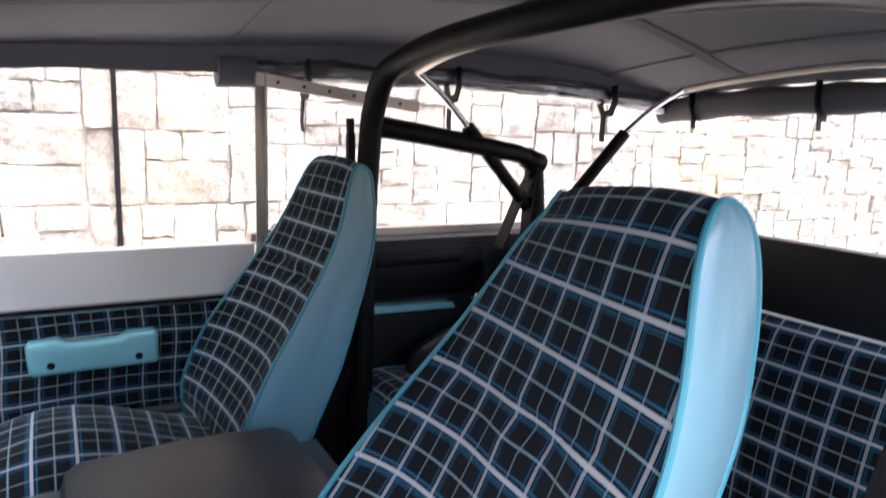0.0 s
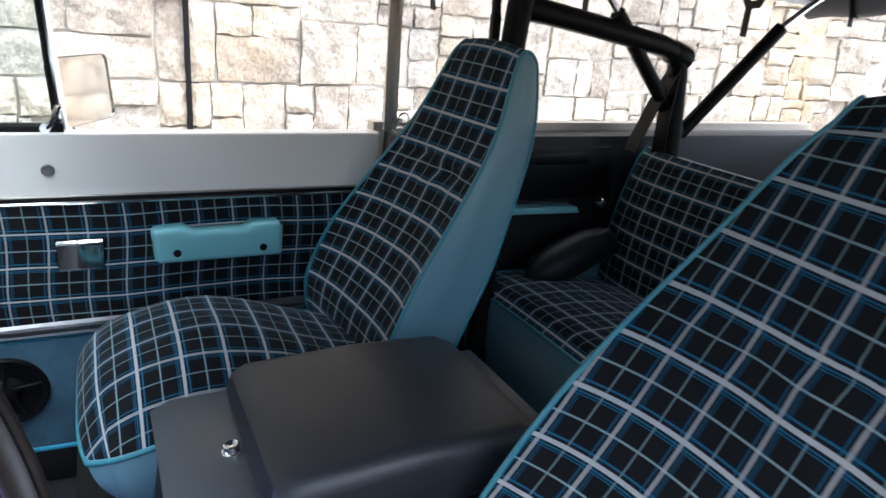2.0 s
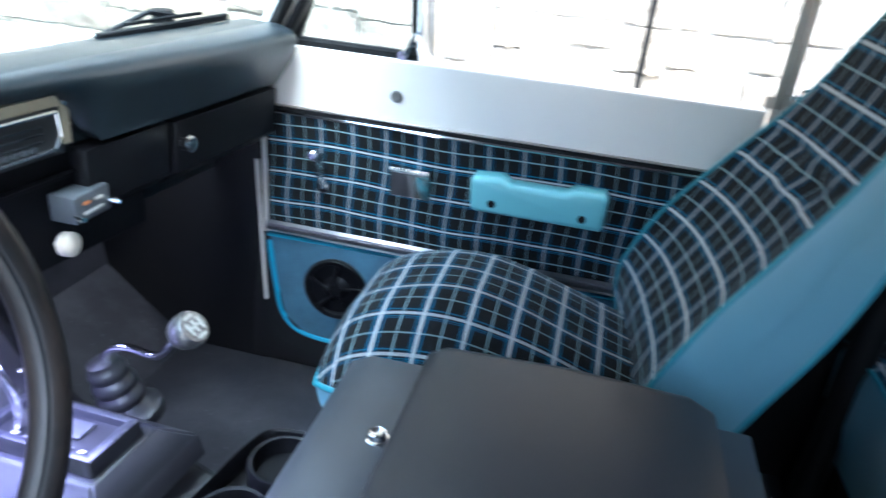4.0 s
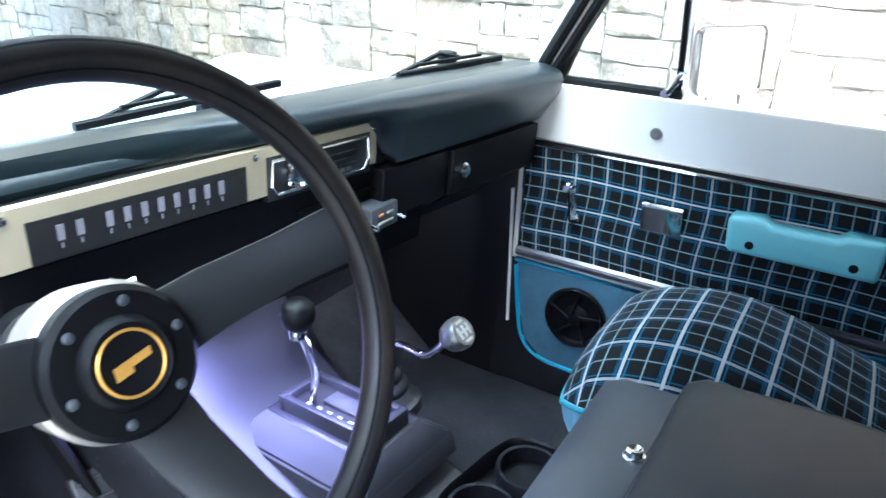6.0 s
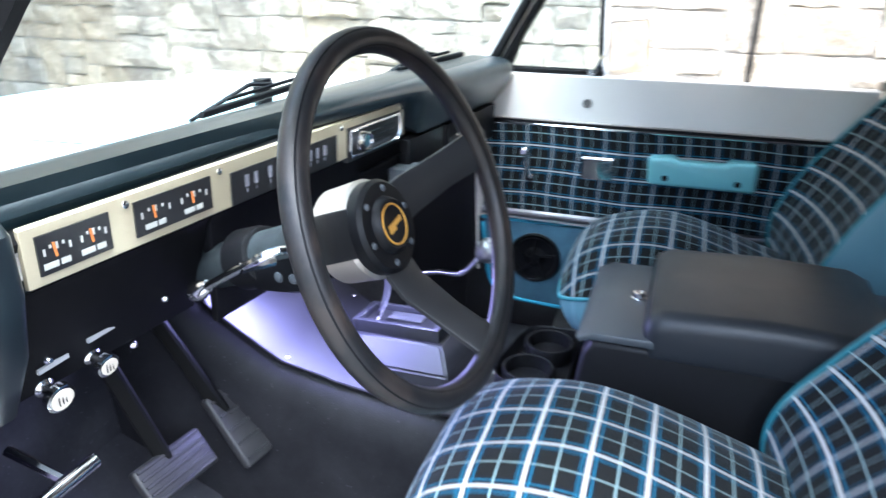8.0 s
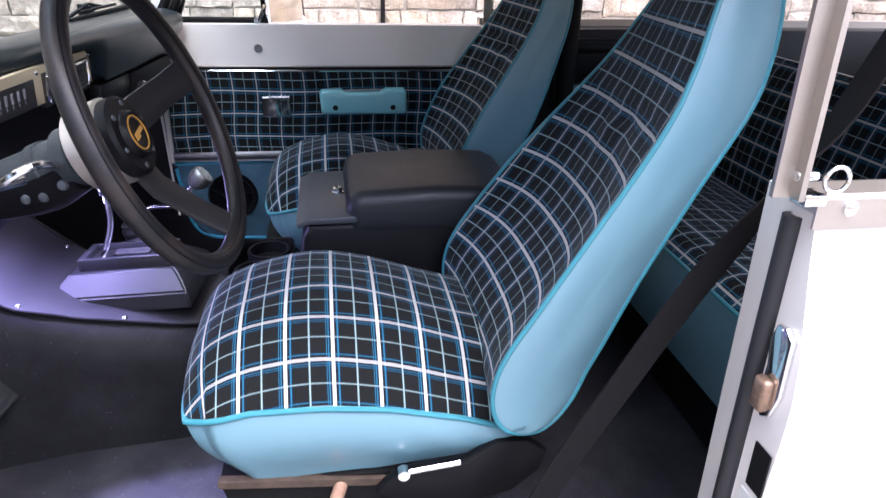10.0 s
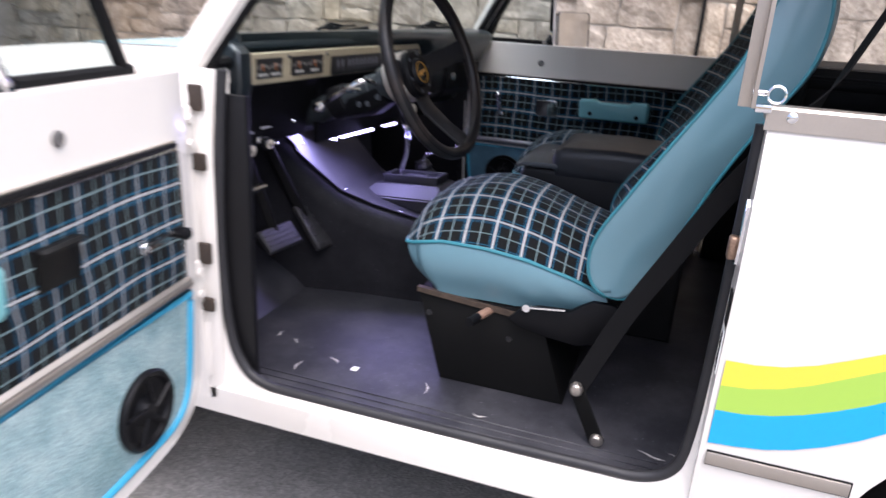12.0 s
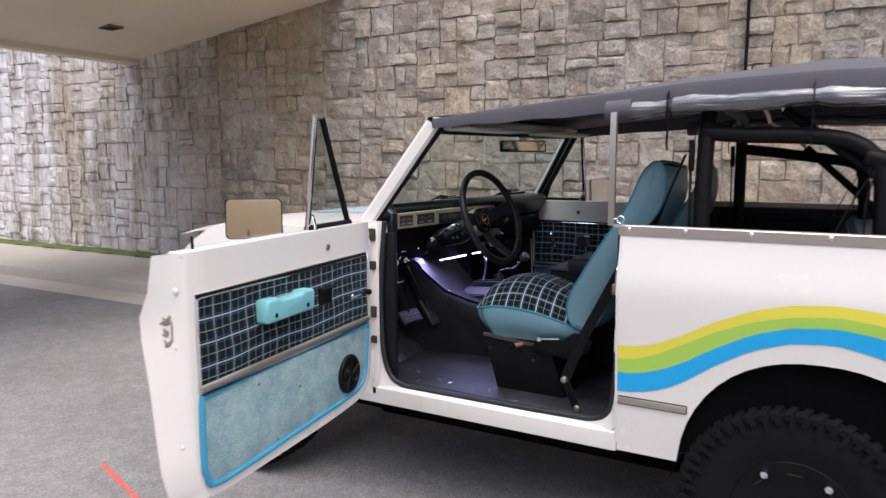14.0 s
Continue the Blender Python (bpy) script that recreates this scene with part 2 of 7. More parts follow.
def prism(bm, poly, axis, a, b, bev=0.0, seg=2, mi=0):
    """Extrude a polygon of the other two axes (in x, y, z order) along an axis."""
    k = "xyz".index(axis)

    def at(p, h):
        q = list(p)
        q.insert(k, h)
        return Vector(q)
    lo, hi = [bm.verts.new(at(p, a)) for p in poly], [bm.verts.new(at(p, b)) for p in poly]
    fs = [bm.faces.new(lo[::-1]), bm.faces.new(hi)]
    for i in range(len(poly)):
        j = (i + 1) % len(poly)
        fs.append(bm.faces.new((lo[i], lo[j], hi[j], hi[i])))
    for f in fs:
        f.material_index = mi
    bmesh.ops.recalc_face_normals(bm, faces=fs)
    if bev:
        es = list({e for f in fs[:2] for e in f.edges})
        r = bmesh.ops.bevel(bm, geom=es, offset=bev, segments=seg, profile=0.5, affect="EDGES")
        for f in r["faces"]:
            f.material_index = mi
    return bm


def curve(pts, n=24, closed=False):
    """A Catmull-Rom curve through points, n samples."""
    P = [Vector(p) for p in pts]
    m = len(P)
    out = []
    spans = m if closed else m - 1
    for i in range(n):
        s = i / n * spans if closed else i / (n - 1) * spans
        k = min(int(s), spans - 1)
        t = s - k
        g = (lambda j: P[j % m]) if closed else (lambda j: P[max(0, min(m - 1, j))])
        a, b, c, d = g(k - 1), g(k), g(k + 1), g(k + 2)
        out.append(0.5 * ((2 * b) + (c - a) * t + (2 * a - 5 * b + 4 * c - d) * t * t + (3 * b - a - 3 * c + d) * t ** 3))
    return out


def lerp_rows(rows, s):
    """Piecewise-linear value of rows of (s, value)."""
    return float(np.interp(s, [r[0] for r in rows], [r[1] for r in rows]))


def sheet(bm, fn, nu, nv, mi=0, uv=None):
    """A grid fn(u, v), 0..1, with metric UVs (arc lengths) unless uv(p) is given."""
    layer = bm.loops.layers.uv.verify()
    g = [[Vector(fn(i / nu, j / nv)) for i in range(nu + 1)] for j in range(nv + 1)]
    vs = [[bm.verts.new(p) for p in row] for row in g]
    mid = nu // 2
    V = [0.0]
    for j in range(nv):
        V.append(V[-1] + (g[j + 1][mid] - g[j][mid]).length)
    U = []
    for row in g:
        acc = [0.0]
        for i in range(nu):
            acc.append(acc[-1] + (row[i + 1] - row[i]).length)
        U.append([a - acc[mid] for a in acc])
    for j in range(nv):
        for i in range(nu):
            f = bm.faces.new((vs[j][i], vs[j][i + 1], vs[j + 1][i + 1], vs[j + 1][i]))
            f.material_index = mi
            for lp, (a, b) in zip(f.loops, ((j, i), (j, i + 1), (j + 1, i + 1), (j + 1, i))):
                lp[layer].uv = uv(g[a][b]) if uv else (U[a][b], V[a])
    return vs


# ---- setting ----
WALL_X = 3.5
bm = bmesh.new()
sheet(bm, lambda a, b: (-70 + 140 * a, -70 + 140 * b, 0), 20, 20)
tagged(part("ground", bm, M_ASPHALT), "grey worn asphalt road surface", "road", kind="structure")
bm = bmesh.new()
sheet(bm, lambda a, b: (1.48 + 0.42 * a, -30 + 90 * b, 0.004), 2, 60)
tagged(part("gutter", bm, M_CONCRETE), "pale concrete gutter along the kerb", "gutter", kind="structure")
bm = bmesh.new()
prism(bm, [(1.90, -0.05), (1.905, 0.10), (1.92, 0.125), (1.95, 0.13), (2.06, 0.13), (2.06, -0.05)], "y", -30, 60)
tagged(part("kerb", bm, M_CONCRETE), "worn concrete kerb", "kerb", kind="structure")
bm = bmesh.new()
box(bm, (2.064, -30, -0.05), (3.30, 60, 0.126))
tagged(part("pavement", bm, M_CONCRETE), "pale concrete pavement along the wall", "pavement", kind="structure")
bm = bmesh.new()
sheet(bm, lambda a, b: (3.28 + 0.24 * a, -30 + 90 * b, 0.13 + 0.05 * a + 0.015 * math.sin(b * 733) * (1 - a)), 3, 400)
tagged(part("grass_verge", bm, M_GRASS), "narrow strip of yellowing grass at the wall foot", "grass", kind="stuff")
bm = bmesh.new()
box(bm, (WALL_X + 0.012, -30, -0.1), (WALL_X + 0.5, 60, 7.5))
wall = tagged(part("wall_east", bm, M_MORTAR), "tall retaining wall of rough grey-brown stones", "stone wall", kind="structure")
# bridge deck ahead of the vehicle
bm = bmesh.new()
prism(bm, [(4.4, 3.397), (8.05, 2.93), (8.05, 4.2), (4.4, 4.5)], "x", -3.5, WALL_X + 0.5)
box(bm, (-3.5, 8.05, 2.86), (WALL_X + 0.5, 8.3, 4.2), 0.02)
tagged(part("ceiling", bm, M_SOFFIT), "cream-painted concrete underside of the bridge deck", "bridge", kind="structure")
bm = bmesh.new()
vz = 3.397 + (6.95 - 4.4) * (2.93 - 3.397) / 3.65
box(bm, (2.16, 6.83, vz - 0.012), (2.36, 7.07, vz + 0.05), 0.004)
for k in range(5):
    box(bm, (2.18 + 0.035 * k, 6.85, vz - 0.018), (2.20 + 0.035 * k, 7.05, vz - 0.010), mi=1)
tagged(part("soffit_vent", bm, [M_RUST, M_RUBBER]), "small brown vent grille in the bridge soffit", "vent")
bm = bmesh.new()
box(bm, (-18.5, -40, 0), (-18.03, 60, 3.6))
for k in range(24):
    box(bm, (-18.1, -20 + 2.5 * k + 0.02, 0), (-18, -20 + 2.5 * k + 2.48, 3.6), 0.01)
tagged(part("wall_west", bm, M_TAN), "tan concrete panel wall across the road", "wall", kind="structure")

# ---- vehicle ----
car = thing("off_road_vehicle", "white vintage off-road vehicle with tartan interior and open door", "car")
SKEW = pose(0, 0, 0, 0, 0, -6)          # the cowl stands a little askew to the tub


def cowl(x, y, z):
    """A place on the cowl: x across, y ahead of the gauge face."""
    p = SKEW @ Vector((x + 0.2, y, z))
    return Vector((p.x - 0.2, p.y + 1.03, p.z))


def turned(bm, fn):
    for v in bm.verts:
        v.co = fn(*v.co)
    return bm


def side_x(z, s):
    """Outer skin of the body at a height."""
    w = lerp_rows([(0.45, 0.795), (0.6, 0.81), (1.02, 0.838), (1.08, 0.838), (1.13, 0.828), (1.2, 0.812), (1.27, 0.800)], z)
    return -w if s < 0 else w + 0.03


def wing_top(y):
    return lerp_rows([(1.0, 1.212), (1.9, 1.21), (2.0, 1.185), (2.1, 1.12), (2.2, 1.04), (2.4, 0.93)], y)


def skin(bm, s, ys, low, top=1.262, mi=0, depth=0.0, n=18):
    """A body panel between low(y) and top, of the given depth."""
    cols = []
    for y in ys:
        a = low(y)
        hi = top(y) if callable(top) else top
        zs = [a + (hi - a) * k / n for k in range(n + 1)]
        out = [Vector((side_x(z, s), y, z)) for z in zs]
        if depth:
            out += [Vector((side_x(z, s) - s * depth, y, z)) for z in reversed(zs)]
        cols.append(out)
    rings(bm, cols, mi, closed=bool(depth), cap=bool(depth))
    return bm


ARCH_Y, ARCH_R = -0.63, 0.42


def arch_low(y):
    d = abs(y - ARCH_Y)
    return max(0.47, 0.44 + 0.44 * max(0, 1 - (d / ARCH_R) ** 2.3) ** 0.5) if d < ARCH_R else 0.47


def arch_cols(y0, y1):
    return sorted({y0, y1, *[ARCH_Y + ARCH_R * math.cos(math.pi * k / 24) for k in range(25)], -0.05, -0.1, -0.15, -0.2, -1.15, -1.3})


for s in (-1, 1):
    bm = skin(bmesh.new(), s, [y for y in arch_cols(-1.5, -0.004)], arch_low, depth=0.03)
    part("quarter_panel", bm, M_WHITE, car, "white painted rear quarter panel")
    bm = skin(bmesh.new(), s, [1.06 + 0.04 * k for k in range(33)], lambda y: max(0.5, 0.44 + 0.44 * max(0, 1 - (abs(y - 1.84) / 0.45) ** 2.3) ** 0.5) if abs(y - 1.84) < 0.45 else 0.5, wing_top, depth=0.03)
    part("front_wing", bm, M_WHITE, car, "white painted front wing")

# wave stripes on the near quarter panel
WAVE = [(0.0, 0.865, 0.815, 0.765, 0.695), (-0.06, 0.866, 0.82, 0.768, 0.70), (-0.12, 0.878, 0.838, 0.782, 0.71), (-0.21, 0.92, 0.887, 0.822, 0.75),
        (-0.32, 0.983, 0.948, 0.893, 0.832), (-0.43, 1.032, 0.995, 0.953, 0.90), (-0.54, 1.06, 1.022, 0.988, 0.938), (-0.66, 1.07, 1.036, 1.0, 0.95),
        (-0.78, 1.06, 1.022, 0.985, 0.925), (-0.9, 1.03, 0.985, 0.945, 0.88), (-1.05, 0.97, 0.925, 0.88, 0.81), (-1.2, 0.91, 0.865, 0.815, 0.745), (-1.48, 0.86, 0.815, 0.765, 0.695)]
STRIPES = [("yellow_stripe", (0.66, 0.58, 0.05)), ("green_stripe", (0.33, 0.52, 0.07)), ("blue_stripe", (0.005, 0.33, 0.66))]


def stripe(k, y0, y1, s, parent, place=None):
    name, c = STRIPES[k]
    bm = bmesh.new()
    ys = np.linspace(y0, y1, 34)
    tab = sorted(WAVE + [(0.5, 0.90, 0.855, 0.805, 0.735), (0.95, 0.95, 0.905, 0.855, 0.785)])
    cols = []
    for y in ys:
        hi = float(np.interp(y, [r[0] for r in tab], [r[1 + k] for r in tab]))
        lo = float(np.interp(y, [r[0] for r in tab], [r[2 + k] for r in tab]))
        cols.append([Vector((side_x(z, s) + s * 0.002, y, z)) for z in np.linspace(lo, hi, 5)])
    rings(bm, cols, closed=False)
    if place:
        turned(bm, place)
    return part(name, bm, MS[k], parent, recalc=True)


MS = [surface(n, c, 0.3, vary=0.03, scale=2, bump=0.02, coat=0.3) for n, c in STRIPES]
for k in range(3):
    stripe(k, -1.48, -0.006, -1, car)

# belt rail of aluminium with screws, and the black trim strip low on the panel
for s in (-1, 1):
    bm = bmesh.new()
    x = side_x(1.265, s)
    prism(bm, [(x - s * 0.035, 1.262), (x + s * 0.004, 1.262), (x + s * 0.004, 1.247), (x + s * 0.007, 1.247), (x + s * 0.007, 1.278), (x + s * 0.003, 1.282), (x - s * 0.035, 1.282)], "y", -1.5, 0.010)
    rail = part("belt_rail", bm, M_ALU, car, "brushed aluminium rail")
    for y in (-0.026, -0.21, -0.41, -0.63, -0.85, -1.1):
        bm = bmesh.new()
        lathe(bm, (x + s * 0.006, y, 1.268), (s, 0, 0), [(0, 0.008), (0.003, 0.008), (0.005, 0.005), (0.0055, 0.0)], 14, cap=False)
        part("screw", bm, M_CHROME, rail)
bm = bmesh.new()
xs = side_x(0.66, -1)
box(bm, (xs - 0.004, -0.242, 0.6490), (xs + 0.01, -0.008, 0.6800), 0.002)
box(bm, (xs - 0.007, -0.239, 0.652), (xs - 0.001, -0.008, 0.677), 0.002, mi=1)
part("trim_strip", bm, [M_RUBBER, M_ALU], car, "grey trim strip with black edges")

# tub: floor, sills, door frame, jamb, firewall, inner sides
bm = bmesh.new()
box(bm, (-0.77, -1.45, 0.49), (0.82, 1.38, 0.53), 0.005)
part("floor_pan", bm, M_MAT, car, "black rubber floor mat, scuffed and dusty")
for x in (-0.752, -0.738, -0.724, -0.700, -0.676):
    bm = bmesh.new()
    box(bm, (x - 0.002, 0.06, 0.529), (x + 0.002, 1.04, 0.5325), 0.001, 1)
    part("mat_rib", bm, M_MAT, car)
bm = bmesh.new()
prism(bm, [(-0.795, 0.462), (-0.80, 0.50), (-0.80, 0.53), (-0.785, 0.545), (-0.776, 0.543), (-0.768, 0.462)], "y", -0.002, 1.14, 0.006)
part("sill", bm, M_WHITE, car, "white painted door sill")
bm = bmesh.new()
prism(bm, [(0.80, 0.462), (0.85, 0.48), (0.85, 0.54), (0.76, 0.545), (0.74, 0.462)], "y", -0.002, 1.14, 0.006)
part("sill", bm, M_WHITE, car)


def opening(y, z):
    return Vector((-0.775, y, z))


edge = [(1.005, 1.25), (1.02, 1.1), (1.03, 0.9), (1.02, 0.70), (0.99, 0.60), (0.93, 0.556), (0.8, 0.549), (0.5, 0.552), (0.2, 0.556), (0.09, 0.562), (0.035, 0.60), (0.018, 0.68), (0.012, 0.8), (0.01, 1.0), (0.008, 1.25)]
path = curve([opening(*p) for p in edge], 90)
bm = bmesh.new()
tube(bm, path, 0.0115, 10)
part("door_seal", bm, surface("grey_rubber", (0.018, 0.018, 0.020), 0.5, spec=0.35, vary=0.2, grain=300, bump=0.2), car, "worn dark grey rubber door seal")
# white frame round the opening
bm = bmesh.new()
cent = Vector((-0.775, 0.52, 0.9))
loops = []
for p in path:
    out = (p - cent)
    out.x = 0
    far = p.copy()
    far.y = max(-0.002, min(1.13, p.y + (0.10 if p.y > 0.5 else -0.03) * (1 if abs(out.y) > 0.3 else 0)))
    far.z = p.z if p.z > 0.62 else max(0.50, p.z - 0.045)
    loops.append([p + Vector((0.006, 0, 0)), p + Vector((-0.004, 0, 0)), far + Vector((-0.022, 0, 0)), far + Vector((0.006, 0, 0))])
rings(bm, loops)
part("door_frame", bm, M_WHITE, car, "white painted door frame with chipped edges")
# rear jamb face of the door opening
bm = bmesh.new()
cols = []
for z in np.linspace(0.50, 1.262, 16):
    cols.append([Vector((side_x(float(z), -1) - 0.001, -0.004, z)), Vector((side_x(float(z), -1), 0.004, z)), Vector((-0.775, 0.006, z)), Vector((-0.70, -0.01, z)), Vector((-0.70, -0.03, z))])
rings(bm, cols, closed=False)
jamb = part("door_jamb", bm, M_WHITE, car, "white jamb with sill stickers")
bm = bmesh.new()
prism(bm, [(-0.795, 1.085), (-0.789, 1.115), (-0.797, 1.135), (-0.812, 1.138), (-0.824, 1.128), (-0.826, 1.06), (-0.818, 1.03), (-0.803, 1.02), (-0.793, 1.045)], "y", 0.003, 0.013, 0.004)
strike = part("striker", bm, M_CHROME, jamb, "chrome door striker plate")
bm = bmesh.new()
box(bm, (-0.818, 0.012, 1.035), (-0.797, 0.026, 1.075), 0.005, 3)
part("catch", bm, surface("worn_steel", (0.30, 0.20, 0.14), 0.5, 0.8, vary=0.4, scale=60), strike, "rusty latch catch")
M_PAPER = surface("sticker_paper", (0.55, 0.55, 0.53), 0.5)
for z0, z1, x0, x1, m in ((0.925, 0.985, -0.832, -0.803, M_RUBBER), (0.835, 0.915, -0.828, -0.797, M_PAPER)):
    bm = bmesh.new()
    box(bm, (x0, 0.0052, z0), (x1, 0.0072, z1))
    if m is M_PAPER:
        for k in range(7):
            w = 0.010 + 0.012 * ((k * 37) % 10) / 10
            box(bm, (x0 + 0.003, 0.0068, z0 + 0.005 + 0.0105 * k), (x0 + 0.003 + w, 0.0082, z0 + 0.011 + 0.0105 * k), mi=1)
    part("sticker", bm, [m, M_RUBBER], jamb)
# hinge pillar with hinges
bm = bmesh.new()
prism(bm, [(-0.80, 1.045), (-0.79, 1.03), (-0.72, 1.03), (-0.72, 1.16), (-0.80, 1.16)], "z", 0.50, 1.24, 0.004)
pillar = part("hinge_pillar", bm, M_WHITE, car, "white hinge pillar with chipped paint")
for z in (0.80, 1.13):
    bm = bmesh.new()
    box(bm, (-0.845, 1.055, z - 0.05), (-0.80, 1.105, z + 0.05), 0.006)
    cyl(bm, (-0.83, 1.10, z - 0.055), (-0.83, 1.10, z + 0.055), 0.011, n=12, bev=0.002)
    for dz in (-0.025, 0.025):
        cyl(bm, (-0.822, 1.056, z + dz), (-0.822, 1.047, z + dz), 0.009, n=6)
    part("hinge", bm, M_WHITE, pillar)
for z0, z1 in ((0.56, 0.70), (0.88, 1.06), (1.19, 1.235)):
    bm = bmesh.new()
    box(bm, (-0.806, 1.05, z0), (-0.799, 1.135, z1), 0.004)
    plate = part("pillar_plate", bm, M_WHITE, pillar)
    for dz in (0.25, 0.75):
        bm = bmesh.new()
        lathe(bm, (-0.8055, 1.09, z0 + (z1 - z0) * dz), (-1, 0, 0), [(0, 0.008), (0.004, 0.007), (0.006, 0.004), (0.006, 0)], 10, cap=False)
        part("bolt", bm, M_ALU, pillar)
M_GAP = surface("rusty_gap", (0.035, 0.024, 0.017), 0.8, vary=0.4, scale=60)
for z, h in ((0.745, 0.016), (0.865, 0.024), (1.065, 0.018), (1.195, 0.026)):
    bm = bmesh.new()
    box(bm, (-0.812, 1.032, z - h), (-0.80, 1.064, z + h), 0.004)
    part("hinge_slot", bm, M_GAP, pillar)
# firewall, toe board, rear inner sides, rear wall
bm = bmesh.new()
prism(bm, [(1.16, 0.53), (1.36, 0.70), (1.40, 1.19), (1.43, 1.19), (1.43, 0.49), (1.16, 0.49)], "x", -0.77, 0.82)
part("firewall", bm, M_MAT, car, "black carpeted firewall and toe board")
for s in (-1, 1):
    bm = bmesh.new()
    x0, x1 = (-0.70, -0.775) if s < 0 else (0.72, 0.83)
    prism(bm, [(-1.45, 0.53), (-0.02, 0.53), (-0.02, 1.262), (-1.45, 1.262)], "x", min(x0, x1), max(x0, x1), 0.008)
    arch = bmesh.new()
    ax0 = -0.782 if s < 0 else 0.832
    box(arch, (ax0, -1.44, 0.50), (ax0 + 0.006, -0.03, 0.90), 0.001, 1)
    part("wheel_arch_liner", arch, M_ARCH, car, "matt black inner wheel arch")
    part("side_trim", bm, M_BLACKVINYL, car, "black vinyl side trim panel")
    bm = bmesh.new()
    box(bm, (x0 - (0.012 if s > 0 else -0.012), -0.62, 1.10), (x0, -0.10, 1.235), 0.006)
    box(bm, (x0 - (0.016 if s > 0 else -0.016), -0.55, 1.19), (x0, -0.20, 1.225), 0.006)
    part("trim_pocket", bm, M_BLACK, car)
    bm = bmesh.new()
    kx = 0.736 if s > 0 else -0.74
    ky = 0.952 if s > 0 else 0.965
    prism(bm, [(ky, 0.53), (1.18, 0.53), (1.38, 0.70), (1.40, 1.2), (ky, 1.2)], "x", min(kx, kx + s * 0.02), max(kx, kx + s * 0.02), 0.004)
    part("kick_panel", bm, M_BLACKVINYL, car)
bm = bmesh.new()
box(bm, (-0.78, -1.50, 0.53), (0.83, -1.45, 1.262), 0.01)
part("tailgate", bm, M_BLACKVINYL, car, "black trimmed inner tailgate")
for s in (-1, 1):
    bm = bmesh.new()
    x0, x1 = (-0.775, -0.50) if s < 0 else (0.50, 0.81)
    lp = []
    for x, k in ((x0, 1), (x1, 1)):
        lp.append([Vector((x, ARCH_Y + 0.44 * math.cos(a), 0.40 + 0.46 * math.sin(a))) for a in np.linspace(0, math.pi, 21)])
    rings(bm, lp, closed=False)
    part("wheel_house", bm, M_RUBBER, car, "black wheel housing")
    bm = bmesh.new()
    bx = -0.74 if s < 0 else 0.77
    tube(bm, [(bx, ARCH_Y + 0.300, 0.772), (bx, ARCH_Y + 0.262, 0.786)], 0.006, 6)
    tube(bm, [(bx, ARCH_Y + 0.272, 0.782), (bx, ARCH_Y + 0.266, 0.762)], 0.003, 6)
    part("wire_clip", bm, M_ALU, car, "small bare metal clip")
bm = bmesh.new()
tube(bm, [(-0.3, -1.4, 0.42), (-0.3, 2.2, 0.42)], 0.05, 8)
tube(bm, [(0.4, -1.4, 0.42), (0.4, 2.2, 0.42)], 0.05, 8)
tube(bm, [(-0.6, -0.62, 0.42), (0.7, -0.62, 0.42)], 0.06, 8)
tube(bm, [(-0.6, 1.84, 0.42), (0.7, 1.84, 0.42)], 0.06, 8)
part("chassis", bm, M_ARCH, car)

# blocks added below the floor to darken the ground under the car
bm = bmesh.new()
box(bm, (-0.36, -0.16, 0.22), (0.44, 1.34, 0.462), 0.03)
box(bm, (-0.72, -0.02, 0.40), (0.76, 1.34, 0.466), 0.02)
part("underbody", bm, M_ARCH, car, "black blocks added under the floor to shade the ground")
# bonnet with a pale blue stripe, cowl and windscreen
def bonnet_z(u, v):
    return 1.235 - 0.03 * v - 0.04 * abs(u) ** 4 - 0.25 * max(0, v - 0.75) ** 1.5


bm = bmesh.new()
vs = sheet(bm, lambda a, b: ((a - 0.5) * 1.58 + 0.02, 1.16 + 1.1 * b, bonnet_z(2 * a - 1, b)), 24, 12)
part("bonnet", bm, M_WHITE, car, "white bonnet with a pale blue stripe")
bm = bmesh.new()
sheet(bm, lambda a, b: (0.13 + (a - 0.5) * 0.55, 1.24 + 1.0 * b, bonnet_z((a - 0.5) * 0.7 + 0.14, b * 0.91 + 0.073) + 0.003), 16, 8)
part("bonnet_stripe", bm, surface("pale_blue_paint", (0.50, 0.74, 0.80), 0.2, vary=0.04, coat=0.4), car)
bm = bmesh.new()
box(bm, (-0.78, 2.22, 0.55), (0.82, 2.32, 0.95), 0.03)
part("grille_panel", bm, M_WHITE, car)


def bar(bm, pts, w, h, mi=0, bev=0.004):
    """A bar of rounded box section along a straight line a..b; w across, h along z."""
    a, b = Vector(pts[0]), Vector(pts[1])
    d = (b - a).normalized()
    side = Vector((0, 0, 1)).cross(d)
    side = side.normalized() if side.length > 0.01 else Vector((1, 0, 0))
    up = d.cross(side)
    o = [(-w / 2 + bev, -h / 2), (w / 2 - bev, -h / 2), (w / 2, -h / 2 + bev), (w / 2, h / 2 - bev), (w / 2 - bev, h / 2), (-w / 2 + bev, h / 2), (-w / 2, h / 2 - bev), (-w / 2, -h / 2 + bev)]
    rings(bm, [[p + side * x + up * z for x, z in o] for p in (a, b)], mi)
    return bm


